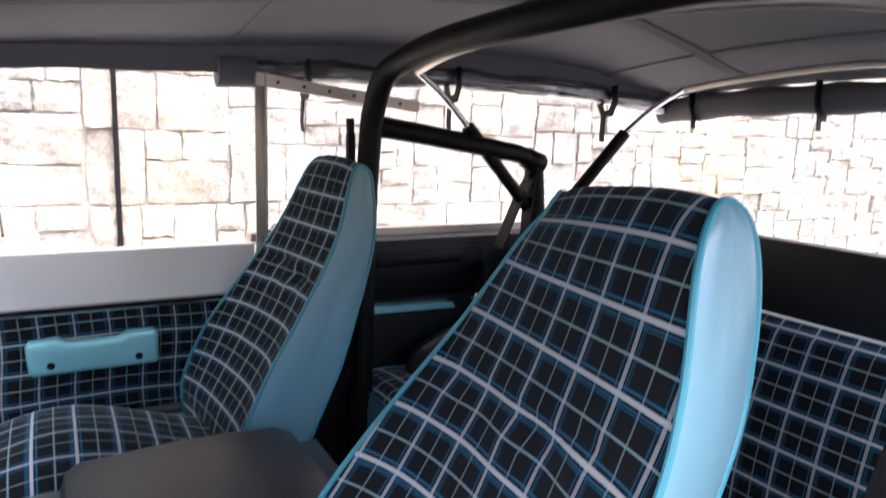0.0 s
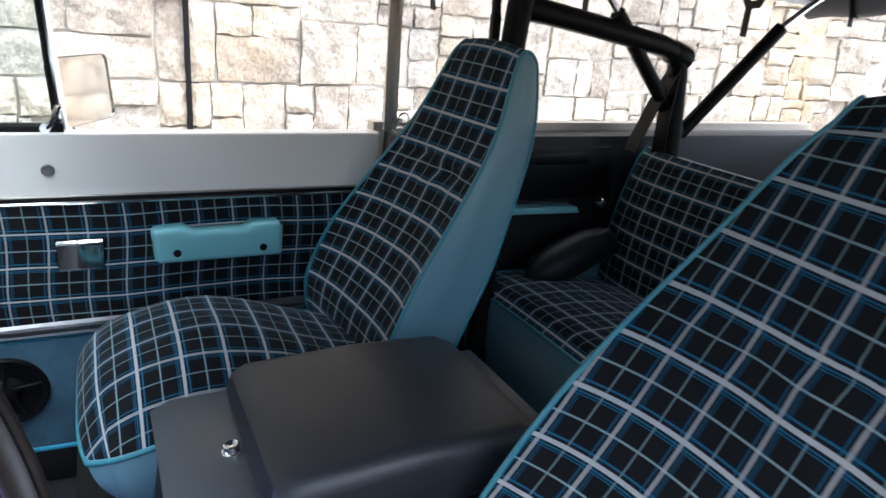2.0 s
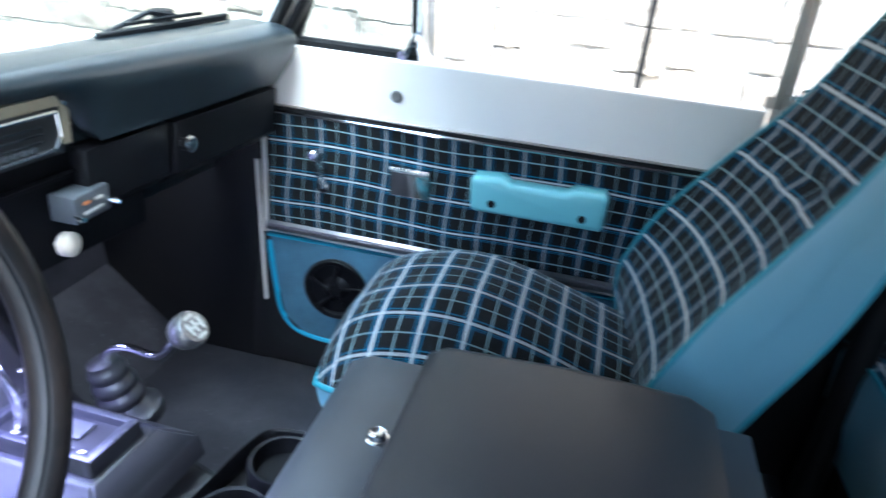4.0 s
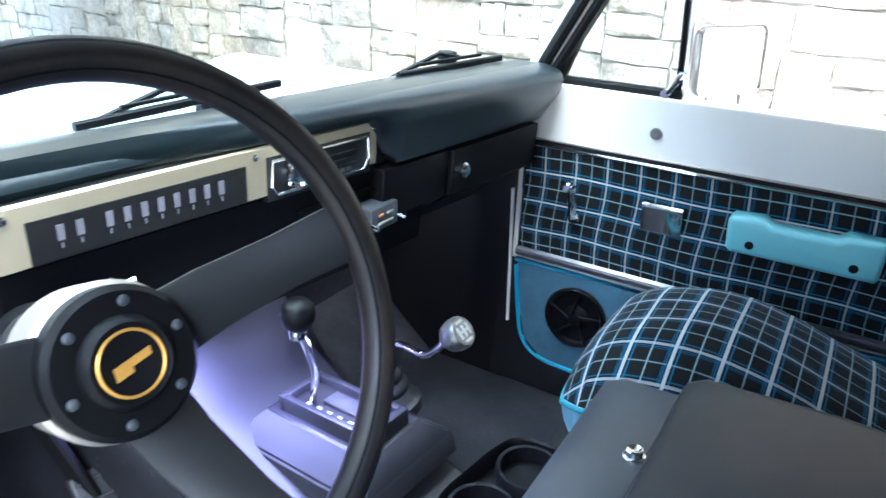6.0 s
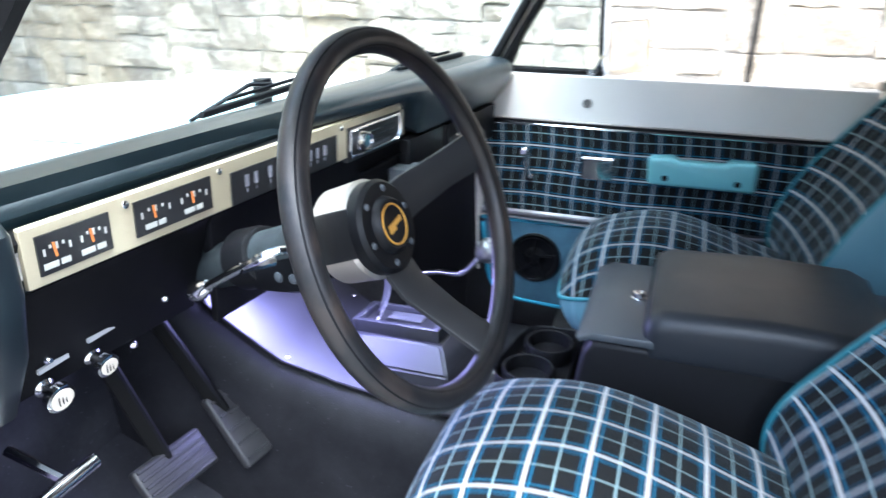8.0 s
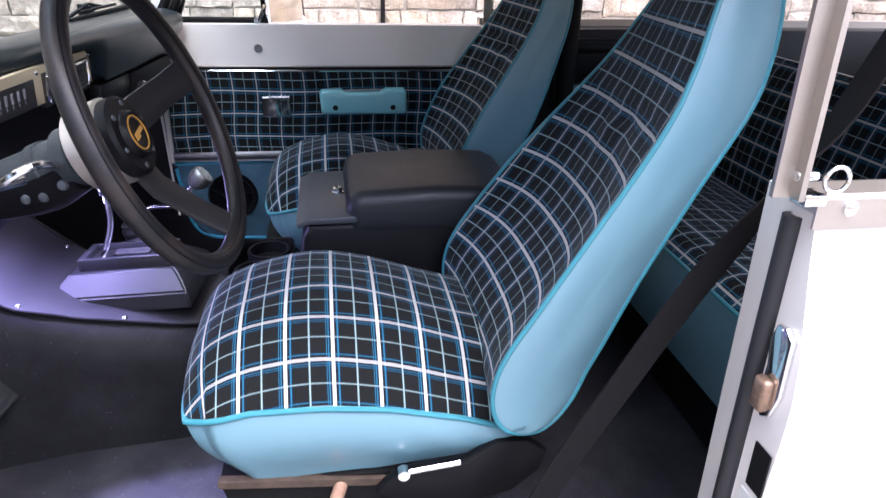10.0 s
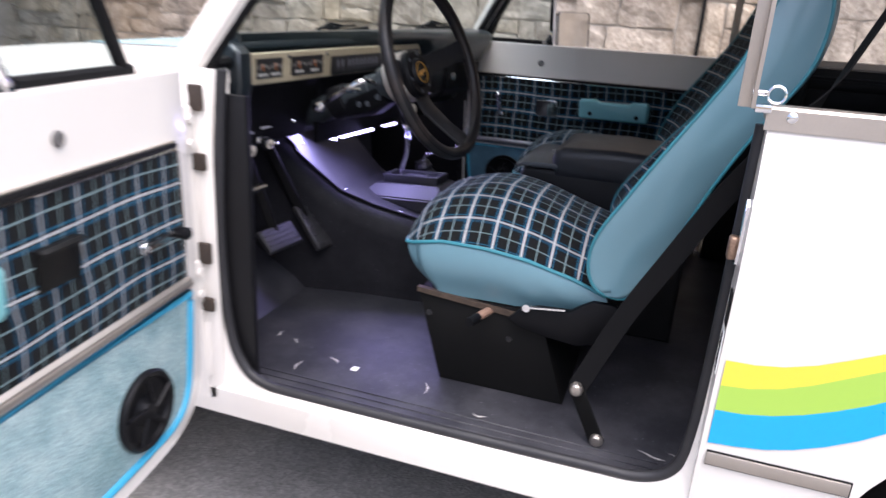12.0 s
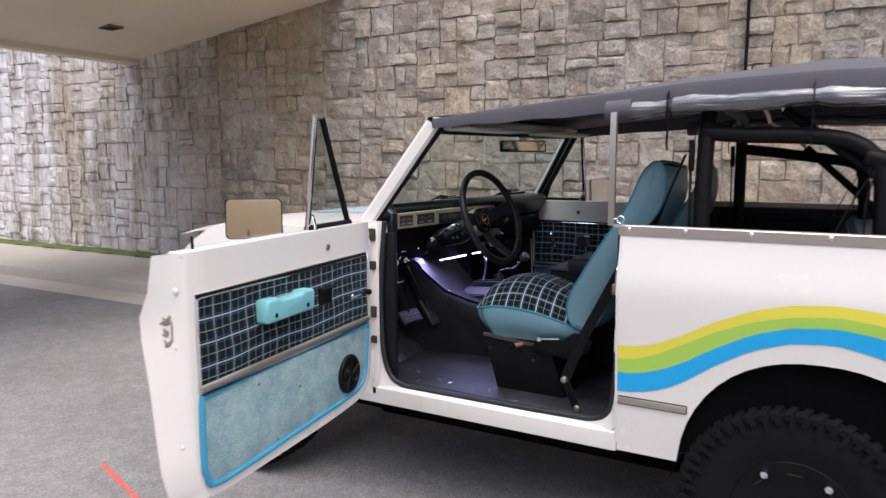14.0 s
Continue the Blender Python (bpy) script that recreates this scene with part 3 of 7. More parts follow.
WB_L, WB_R = Vector((-0.755, 1.125, 1.22)), Vector((0.785, 0.96, 1.24))
WT_L, WT_R = Vector((-0.655, 0.835, 1.655)), Vector((0.745, 0.715, 1.665))
bm = bmesh.new()
bar(bm, (WB_L, WT_L), 0.05, 0.06, bev=0.012)
bar(bm, (WB_R, WT_R), 0.05, 0.06, bev=0.012)
bar(bm, (WT_L + Vector((-0.02, 0, 0)), WT_R + Vector((0.02, 0, 0))), 0.06, 0.05, bev=0.012)
bar(bm, (WB_L, WB_R), 0.06, 0.05, bev=0.012)
frame_ws = part("windscreen_frame", bm, M_WHITE, car, "white windscreen frame")
for p0, p1, dx in ((WB_L, WT_L, 0.016), (WB_R, WT_R, -0.016)):
    bm = bmesh.new()
    bar(bm, (p0 + Vector((dx, -0.034, 0)), p1 + Vector((dx, -0.034, -0.01))), 0.034, 0.020, bev=0.007)
    part("pillar_seal", bm, M_RUBBER, frame_ws, "black rubber weather strip")
q = [WB_L.lerp(WB_R, 0.022).lerp(WT_L, 0.07), WB_R.lerp(WB_L, 0.022).lerp(WT_R, 0.07), WT_R.lerp(WT_L, 0.03).lerp(WB_R, 0.07), WT_L.lerp(WT_R, 0.03).lerp(WB_L, 0.07)]
bm = bmesh.new()
tube(bm, [q[i].lerp(q[(i + 1) % 4], k / 8) + Vector((0, -0.008, 0)) for i in range(4) for k in range(8)], 0.013, 8, closed=True)
part("windscreen_seal", bm, M_RUBBER, frame_ws, "black rubber seal")
n = Nodes("clear_glass", 0.02)
n.b.inputs["Transmission Weight"].default_value, n.b.inputs["IOR"].default_value = 1.0, 1.02
n.color((0.71, 0.80, 0.80))
M_GLASS = n.m


def pane(name, corners, parent, thick=0.004, mat=None):
    c = [Vector(p) for p in corners]
    nrm = (c[1] - c[0]).cross(c[2] - c[0]).normalized() * thick / 2
    bm = bmesh.new()
    rings(bm, [[p - nrm for p in c], [p + nrm for p in c]])
    ob = part(name, bm, mat or M_GLASS, parent)
    ob.visible_shadow = False
    return ob


pane("windscreen", q, frame_ws)
# wipers
for a, b_ in ((Vector((-0.10, 1.20, 1.287)), Vector((0.24, 1.165, 1.302))), (Vector((0.43, 1.06, 1.302)), Vector((0.70, 0.995, 1.312)))):
    bm = bmesh.new()
    tube(bm, [a + Vector((0.03, 0.05, -0.02)), a.lerp(b_, 0.45) + Vector((0, 0.02, 0.022)), a.lerp(b_, 0.6) + Vector((0, 0.008, 0.012))], 0.005, 6)
    bar(bm, (a, b_), 0.012, 0.012, bev=0.002)
    bar(bm, (a.lerp(b_, 0.2) + Vector((0, 0.004, 0.012)), a.lerp(b_, 0.8) + Vector((0, 0.004, 0.012))), 0.007, 0.006, bev=0.001)
    cyl(bm, a.lerp(b_, 0.75) + Vector((0, 0.07, -0.04)), a.lerp(b_, 0.75) + Vector((0, 0.07, 0.012)), 0.02, n=12)
    part("wiper", bm, M_BLACK, car, "black windscreen wiper")

# ---- doors ----
M_MIRROR = surface("mirror_glass", (0.82, 0.80, 0.76), 0.02, 1.0, vary=0.0, bump=0)


# the closed door's strip: same satin metal, darkened to carry the cabin's shade
M_TRIM_SHADED = surface("shaded_trim", (0.24, 0.235, 0.25), 0.38, 1.0, vary=0.15, bump=0.05)
M_BEZEL = surface("dull_chrome", (0.22, 0.22, 0.22), 0.22, 1.0, vary=0.1, bump=0)


def door(name, s, m, label):
    """A door in the closed right door's coordinates, mirrored for the left (s = -1)."""
    XI, XO = 0.745, 0.845
    rear = 0.012 if s > 0 else -0.035
    pr = 0.055 if s > 0 else 0.002      # rear edge of the trim

    def put(nm, bm, mats, parent, lab=""):
        if s < 0:
            for v in bm.verts:
                v.co.x = -v.co.x
            bmesh.ops.reverse_faces(bm, faces=bm.faces)
        return part(nm, bm, mats, parent, lab)
    # shell: skins with a rounded outline, tapered to the bottom
    def half(z):
        return lerp_rows([(0.53, 0.785), (0.58, 0.795), (0.9, 0.822), (1.05, XO), (1.10, XO), (1.16, 0.815), (1.262, 0.795)], z)
    outline = curve(
                    [(rear, 1.262, 0), (rear - 0.002, 1.0, 0), (rear, 0.75, 0), (rear + 0.006, 0.66, 0), (rear + 0.03, 0.585, 0), (rear + 0.09, 0.555, 0), (0.5, 0.553, 0), (0.78, 0.56, 0), (0.90, 0.575, 0), (0.965, 0.62, 0), (0.985, 0.70, 0), (0.99, 0.85, 0), (0.988, 1.05, 0), (0.98, 1.262, 0)], 60)
    bm = bmesh.new()
    mid_y = 0.53

    def lane(dx, shrink, pick):
        return [Vector((pick(p.y) + dx, p.x + (mid_y - p.x) * shrink, p.y + (0.02 if p.y < 0.9 else 0) * (shrink * 8))) for p in outline]
    loops = [lane(0.004, 0.012, lambda z: XI), lane(0.0, 0.03, lambda z: XI), lane(0.004, 0.0, lambda z: XI + 0.006), lane(-0.012, -0.085 if s < 0 else 0.0, half), lane(0.0, -0.10 if s < 0 else 0.012, half)]
    rings(bm, [loops[1], loops[0], loops[2], loops[3], loops[4]], closed=False)
    # inner and outer faces as columns
    for shift, pick in ((0, lambda z: XI), (1, half)):
        lp = loops[1] if shift == 0 else loops[4]
        cols = []
        zs = np.linspace(0, 1, 14)
        left, right = lp[:30], lp[::-1][:30]
        for a, b in zip(left, right):
            cols.append([Vector((pick(a.z * (1 - f) + b.z * f), a.y * (1 - f) + b.y * f, a.z * (1 - f) + b.z * f)) for f in zs])
        rings(bm, cols, closed=False)
    # top sill of the door
    box(bm, (XI + 0.004, rear, 1.250), (0.797, 0.98, 1.266), 0.004)
    bmesh.ops.remove_doubles(bm, verts=bm.verts, dist=0.0005)
    shell = tagged(put(name, bm, M_WHITE, None), label, "car door", "doors of the vehicle")
    shell.matrix_basis = m
    # tartan panel with a metric UV
    bm = bmesh.new()
    fx = XI - 0.007

    def pz(z, y):
        return 0.895 + (1.134 - 0.895) * z
    vs = sheet(bm, lambda a, b: (fx + 0.002 * math.sin(a * 31) * math.sin(b * 9) - 0.002 * math.sin(math.pi * b), pr + (0.933 - pr) * a, pz(b, a)), 40, 10, uv=lambda p: (p.y * 1.02 + 0.02 + 0.004 * math.sin(p.z * 25), p.z * 1.04 + 0.017 + 0.003 * math.sin(p.y * 14)))
    put("panel", bm, M_PLAID_D, shell, "tartan cloth door panel")
    bm = bmesh.new()
    tube(bm, [(fx, pr, 0.895), (fx, pr, 1.13), (fx, pr + 0.008, 1.136), (fx, 0.928, 1.136), (fx, 0.935, 1.13), (fx, 0.935, 0.895)], 0.0035, 6)
    put("panel_edge", bm, M_CHROME, shell)
    bm = bmesh.new()
    box(bm, (XI - 0.008, pr, 1.137), (XI + 0.001, 0.936, 1.146), 0.002)
    put("panel_seal", bm, M_RUBBER, shell, "black strip above the cloth panel")
    bm = bmesh.new()
    box(bm, (XI - 0.006, pr, 1.1465), (XI + 0.001, 0.936, 1.150), 0.001, 1)
    put("panel_lip", bm, M_ALU, shell)
    bm = bmesh.new()
    prism(bm, [(0.736, 0.872), (0.729, 0.877), (0.727, 0.884), (0.729, 0.891), (0.736, 0.896)], "y", pr - 0.004, 0.938)
    prism(bm, [(0.733, 0.880), (0.7255, 0.8815), (0.7255, 0.8865), (0.733, 0.888)], "y", pr - 0.002, 0.936)
    put("chrome_strip", bm, M_ALU if s < 0 else M_TRIM_SHADED, shell, "satin metal trim strip")
    # carpet with a blue binding
    low = [(pr, 0.862), (pr - 0.002, 0.70), (pr + 0.006, 0.635), (pr + 0.06, 0.597), (0.4, 0.604), (0.75, 0.614), (0.86, 0.625), (0.905, 0.665), (0.922, 0.74), (0.938, 0.862)]
    cur = [(p.x, p.y) for p in curve([(a, b, 0) for a, b in low], 48)]
    bm = bmesh.new()
    prism(bm, cur, "x", XI - 0.009, XI + 0.002, 0.002)
    put("carpet", bm, M_CARPET if s < 0 else M_CARPET_SHADED, shell, "pale teal carpet kick panel" if s < 0 else "teal carpet kick panel, coloured as in shade")
    bm = bmesh.new()
    tube(bm, [(XI - 0.008, a, b) for a, b in cur], 0.0085 if s < 0 else 0.006, 8, closed=True)
    put("binding", bm, M_PIPE2, shell, "bright blue carpet binding")
    # loudspeaker
    c = Vector((XI - 0.006, 0.778, 0.758 if s > 0 else 0.705))
    bm = bmesh.new()
    lathe(bm, c, (-1, 0, 0), [(0, 0.072), (0.010, 0.074), (0.015, 0.070), (0.013, 0.062), (0.006, 0.058), (0.003, 0.03), (0.008, 0.022), (0.016, 0.016), (0.018, 0.0)], 36, cap=False)
    spk = put("loudspeaker", bm, M_BLACK, shell, "round black door loudspeaker")
    bm = bmesh.new()
    for k in range(5):
        a = 2 * math.pi * k / 5
        tube(bm, [c + Vector((-0.016, 0.014 * math.cos(a), 0.014 * math.sin(a))), c + Vector((-0.015, 0.062 * math.cos(a + 0.4), 0.062 * math.sin(a + 0.4)))], 0.004, 6)
    put("grille", bm, M_BLACK, spk)
    # armrest pull
    bm = bmesh.new()
    prism(bm, [(0.244, 1.022), (0.250, 1.015), (0.488, 1.015), (0.496, 1.022), (0.500, 1.075), (0.494, 1.084), (0.440, 1.088), (0.425, 1.078), (0.320, 1.078), (0.305, 1.088), (0.250, 1.088), (0.243, 1.078)], "x", 0.690, XI - 0.005, 0.010, 3)
    arm = put("armrest", bm, M_ARM, shell, "teal plastic armrest pull")
    for y in (0.285, 0.455):
        bm = bmesh.new()
        lathe(bm, (0.6905, y, 1.036), (-1, 0, 0), [(-0.002, 0.0085), (0.0008, 0.008), (0.0008, 0.0)], 14, cap=False)
        put("screw_hole", bm, M_BLACK, arm)
    # chrome latch scoop; on the open door black stands for its dark reflection
    bm = bmesh.new()
    prism(bm, [(0.736, 1.000), (0.736, 1.064), (0.722, 1.066), (0.716, 1.062), (0.727, 1.05), (0.731, 1.005)], "y", 0.586, 0.668, 0.003)
    put("latch_handle", bm, M_CHROME if s > 0 else M_STEEL, shell, "door latch handle")
    # window crank
    bm = bmesh.new()
    cyl(bm, (0.738, 0.808, 0.995), (0.722, 0.808, 0.995), 0.014, 0.012, 16, bev=0.002)
    tipy, tipz = (0.816, 1.07) if s > 0 else (0.876, 1.002)
    bar(bm, ((0.722, 0.808, 0.995), (0.715, tipy, tipz)), *((0.008, 0.019) if s > 0 else (0.008, 0.014)), bev=0.003)
    crank = put("window_crank", bm, M_CHROME, shell, "chrome window crank")
    bm = bmesh.new()
    lathe(bm, (0.716, tipy, tipz + 0.002), (-1, 0, 0), [(0, 0.007), (0.012, 0.011), (0.026, 0.011), (0.030, 0.006), (0.030, 0)], 14, cap=False)
    put("knob", bm, M_CHROME if s > 0 else M_BLACK, crank)
    bm = bmesh.new()
    lathe(bm, (XI - 0.0015, 0.668, 1.199), (-1, 0, 0), [(0, 0.0115), (0.002, 0.0115), (0.004, 0.009), (0.003, 0.005), (0.003, 0)], 20, cap=False)
    put("lock_button", bm, surface("grey_button", (0.10, 0.095, 0.09), 0.5), shell)
    # quarter-light: frame, seal and glass
    F0, F1, R0, R1 = Vector((0.775, 0.893, 1.262)), Vector((0.752, 0.742, 1.652)), Vector((0.775, 0.636, 1.262)), Vector((0.752, 0.655, 1.652))
    if s < 0:
        F0.y, F1.y, R0.y, R1.y = 0.865, 0.662, 0.585, 0.618
    bm = bmesh.new()
    bar(bm, (R0, R1), 0.015, 0.012, bev=0.003)
    bar(bm, (F1, R1), 0.016, 0.018, bev=0.003)
    fr = put("quarterlight_frame", bm, M_CHROME, shell, "metal quarter-light frame")
    bm = bmesh.new()
    bar(bm, (F0, F1), 0.020, 0.018, bev=0.005)
    bar(bm, (F0 + Vector((0, 0.01, 0.008)), R0 + Vector((0, 0, 0.008))), 0.022, 0.022, bev=0.005)
    bar(bm, (R0 + Vector((0, 0.011, 0)), R1 + Vector((0, 0.010, 0))), 0.009, 0.010, bev=0.003)
    put("quarterlight_seal", bm, M_RUBBER, fr)
    bm = bmesh.new()
    nn = Vector((0.002, 0, 0))
    c4 = [F0 + Vector((0, -0.01, 0.015)), F1, R1 + Vector((0, 0.01, 0)), R0 + Vector((0, 0.01, 0.015))]
    rings(bm, [[p - nn for p in c4], [p + nn for p in c4]])
    g = put("glass", bm, M_GLASS, fr)
    g.visible_shadow = False
    bm = bmesh.new()
    tube(bm, [R0 + Vector((-0.012, 0.03, 0.006)), R0 + Vector((-0.022, 0.02, 0.02)), R0 + Vector((-0.022, 0.004, 0.055))], 0.006, 8)
    cyl(bm, R0 + Vector((-0.004, 0.03, 0.012)), R0 + Vector((-0.022, 0.03, 0.012)), 0.009, n=14)
    put("latch", bm, M_CHROME, fr, "chrome quarter-light latch")
    # door mirror on a bent arm
    A = Vector((0.905, 0.615, 1.30)) if s < 0 else Vector((0.905, 0.645, 1.318))
    X = Vector((0.86, -0.51, 0)).normalized()
    Y = Vector((0, 0, 1))
    Z = (X.cross(Y) + Vector((0, 0, 0.083))).normalized()
    Y = Z.cross(X)
    rr = []
    for cx_, cy_, a0 in ((0.080, 0.053, 0), (-0.080, 0.053, 90), (-0.080, -0.053, 180), (0.080, -0.053, 270)):
        for k in range(6):
            a = radians(a0 + 18 * k)
            rr.append((cx_ + 0.018 * math.cos(a), cy_ + 0.018 * math.sin(a)))
    C = A + X * 0.09
    bm = bmesh.new()
    rings(bm, [[C + X * a * k + Y * b * k + Z * d for a, b in rr] for k, d in ((0.7, -0.028), (0.93, -0.02), (1.0, -0.006), (1.0, 0.006), (0.965, 0.007), (0.965, 0.002))], cap=True)
    mir = put("door_mirror", bm, M_RUBBER if s < 0 else M_BEZEL, shell, "rectangular door mirror on a chrome arm")
    bm = bmesh.new()
    rings(bm, [[C + X * a * 0.965 + Y * b * 0.965 + Z * d for a, b in rr] for d in (0.002, 0.004)])
    put("mirror_glass", bm, M_MIRROR, mir)
    bm = bmesh.new()
    tube(bm, [p for p in curve([C + Y * -0.02 + Z * -0.026, C + Y * -0.065 + Z * -0.03 + X * -0.03, Vector((0.86, 0.60, 1.235)), Vector((0.825, 0.59, 1.235))], 14)], 0.005, 8)
    cyl(bm, (0.835, 0.59, 1.235), (0.812, 0.59, 1.235), 0.018, n=16, bev=0.003)
    put("mirror_arm", bm, M_CHROME, mir)
    if s < 0:
        yr = rear - 0.012
        bm = bmesh.new()
        box(bm, (0.775, yr - 0.006, 1.02), (0.815, yr + 0.004, 1.085), 0.005, 3)
        cyl(bm, (0.797, yr, 1.055), (0.797, yr - 0.016, 1.055), 0.013, n=14, bev=0.003)
        box(bm, (0.783, yr - 0.018, 1.045), (0.812, yr - 0.008, 1.052), 0.003)
        for dz in (-0.03, 0.03):
            lathe(bm, (0.795, yr - 0.006, 1.055 + dz), (0, -1, 0), [(0, 0.016), (0.006, 0.015), (0.010, 0.010), (0.010, 0.004), (0.004, 0.003), (0.004, 0)], 14, cap=False)
        tube(bm, curve([(0.778, yr - 0.008, 1.10), (0.79, yr - 0.016, 1.085), (0.812, yr - 0.016, 1.07), (0.815, yr - 0.010, 1.03)], 10), 0.004, 8)
        put("door_latch", bm, M_ALU, shell, "metal door latch")
        bm = bmesh.new()
        box(bm, (0.835, yr - 0.022, 1.01), (0.842, yr - 0.010, 1.06), 0.002)
        put("striker_pad", bm, M_ALU, shell)
        for x, z in ((0.78, 0.66), (0.80, 0.73), (0.77, 0.735), (0.765, 1.165), (0.785, 1.165), (0.805, 1.165), (0.775, 1.19), (0.795, 1.19), (0.79, 1.012), (0.775, 1.012)):
            bm = bmesh.new()
            lathe(bm, (x, yr + 0.002, z), (0, -1, 0), [(0, 0.009), (0.004, 0.008), (0.006, 0.004), (0.006, 0)], 10, cap=False)
            put("stop", bm, M_WHITE, shell)
        bm = bmesh.new()
        cyl(bm, (0.775, 0.035, 1.26), (0.775, 0.035, 1.30), 0.004, n=8)
        put("lock_pin", bm, M_RUBBER, shell)
        for k in range(3):
            stripe(k, 0.002, 0.9, -1, shell)
    else:
        bm = bmesh.new()
        bar(bm, ((0.731, 0.957, 1.03), (0.731, 0.944, 0.70)), 0.010, 0.006, bev=0.002)
        put("edge_trim", bm, M_WHITE, shell)
        bm = bmesh.new()
        prism(bm, [(0.0, 0.535), (0.0, 0.602), (0.10, 0.604), (0.4, 0.604), (0.75, 0.614), (0.855, 0.626), (0.900, 0.664), (0.918, 0.74), (0.934, 0.862), (0.952, 0.862), (0.975, 0.70), (0.985, 0.535)], "x", 0.7335, 0.744, 0.002)
        put("sill_trim", bm, M_BLACKVINYL, shell, "black vinyl trim along the door's lower edge")
    return shell


M_PLAID_D = plaid("tartan_cloth_panel", 0.070, 0.027)
M_PIPE2 = surface("blue_binding", (0.03, 0.25, 0.40), 0.5, vary=0.06)
door("door", 1, Matrix(), "closed white door with tartan panel and teal armrest")
left = door("door", -1, Matrix.Translation((-1.252, 0.925, 0)) @ pose(0, 0, 0, 0, 0, -83.2) @ Matrix.Translation((0.745, -0.669, 0)), "open white door with tartan panel and pale teal carpet")

# ---- dashboard ----
M_PAD = surface("dash_vinyl", (0.006, 0.010, 0.013), 0.36, spec=0.45, vary=0.1, grain=500, bump=0.15, dist=0.0006, coat=0.6)
M_PAD.node_tree.nodes["Principled BSDF"].inputs["Coat Roughness"].default_value = 0.25
M_BRONZE = surface("brushed_bronze", (0.50, 0.44, 0.31), 0.42, 0.6, vary=0.06, scale=3, grain=400, bump=0.05)
M_DIAL = surface("dial_black", (0.012, 0.012, 0.013), 0.35, vary=0.1, bump=0)
M_MARK = surface("dial_white", (0.34, 0.34, 0.32), 0.6, vary=0.05, bump=0)
M_ORANGE = surface("needle_orange", (0.45, 0.14, 0.03), 0.5, vary=0.03, bump=0)


def cowl_prism(poly, x0, x1, mat, name, parent, label="", bev=0.006, seg=3):
    bm = bmesh.new()
    prism(bm, poly, "x", x0, x1, bev, seg)
    return part(name, turned(bm, cowl), mat, parent, label)


# section: y ahead of the gauge face (minus: toward the seats), z
dash = cowl_prism([(0.134, 1.270), (0.132, 1.288), (0.122, 1.296), (0.09, 1.301), (0.05, 1.304), (0.022, 1.300), (0.008, 1.290), (0.004, 1.278), (0.010, 1.270), (0.008, 1.190), (0.02, 1.180), (0.06, 1.06), (0.075, 1.04), (0.134, 1.04)], -0.60, 0.738, M_PAD, "dashboard", None, "", 0.007)
tagged(dash, "black padded dashboard with bronze gauge panel and lit strip", "dashboard")
# closed end toward the near door
cowl_prism([(0.0, 1.29), (-0.02, 1.27), (-0.02, 1.20), (0.0, 1.12), (0.05, 1.03), (0.13, 1.03), (0.13, 1.28), (0.1, 1.30)], -0.645, -0.595, M_PAD, "dash_end", dash, "", 0.012)
# deeper padded part ahead of the passenger
PAD = [(0.05, 1.306), (-0.03, 1.306), (-0.06, 1.299), (-0.070, 1.290), (-0.074, 1.28), (-0.068, 1.255), (-0.03, 1.20), (-0.01, 1.192), (0.05, 1.20)]
bm = bmesh.new()
loops = []
for x in [-0.60, -0.45, -0.3, -0.15, 0.0, 0.1, 0.18, 0.235, 0.25, 0.262, 0.275, 0.29, 0.31, 0.4, 0.5, 0.6, 0.7, 0.73, 0.738, 0.742]:
    k = max(0.02, min(1.0, (x + 0.2) / 0.94)) * (1.0 if x < 0.735 else 0.95 if x < 0.74 else 0.88)
    low = max(0.0, min(1.0, (x - 0.235) / 0.05))
    row = []
    for y, z in PAD:
        if z < 1.27:
            z = 1.268 - (1.268 - z) * low
            y = 0.012 + (y - 0.012) * (k if low > 0.99 else k * 0.8) if y < 0.012 else y
            if low > 0.99 and z < 1.21:
                y = min(y, -0.02 if y < 0.04 else y)
        elif y < 0.012:
            y = 0.012 + (y - 0.012) * k
        row.append(Vector((x, y, z + 0.004 * (1 - k))))
    loops.append(row)
rings(bm, loops)
part("crash_pad", turned(bm, cowl), M_PAD, dash, "", 50)
cowl_prism([(0.05, 1.19), (-0.025, 1.186), (-0.02, 1.10), (0.02, 1.07), (0.08, 1.09)], 0.44, 0.735, M_BLACK, "glovebox_door", dash, "black glovebox door", 0.006)
cowl_prism([(0.05, 1.19), (-0.018, 1.186), (-0.012, 1.10), (0.02, 1.075), (0.08, 1.09)], 0.262, 0.436, M_BLACK, "dash_face", dash, "", 0.005)
M_LOWER = surface("lower_dash_steel", (0.004, 0.004, 0.005), 0.6, spec=0.09, vary=0.2, grain=500, bump=0.15, dist=0.0006)
cowl_prism([(0.004, 1.192), (0.010, 1.178), (0.016, 1.06), (0.019, 1.0205), (0.025, 1.0165), (0.031, 1.0225), (0.03, 1.185)], -0.30, 0.40, M_LOWER, "lower_panel", dash, "matt black lower dash panel", 0.002, 2)
cowl_prism([(0.004, 1.192), (0.014, 1.178), (0.052, 1.06), (0.060, 1.040), (0.072, 1.06), (0.03, 1.185)], -0.59, -0.303, M_LOWER, "knob_panel", dash, "matt black lower dash panel", 0.002, 2)
k = part("glovebox_knob", lathe(bmesh.new(), cowl(0.45, -0.024, 1.150), (-0.1, -1, 0.05), [(0, 0.007), (0.008, 0.007), (0.010, 0.014), (0.020, 0.014), (0.024, 0.010), (0.024, 0)], 18, cap=False), M_CHROME, dash, "chrome glovebox knob")
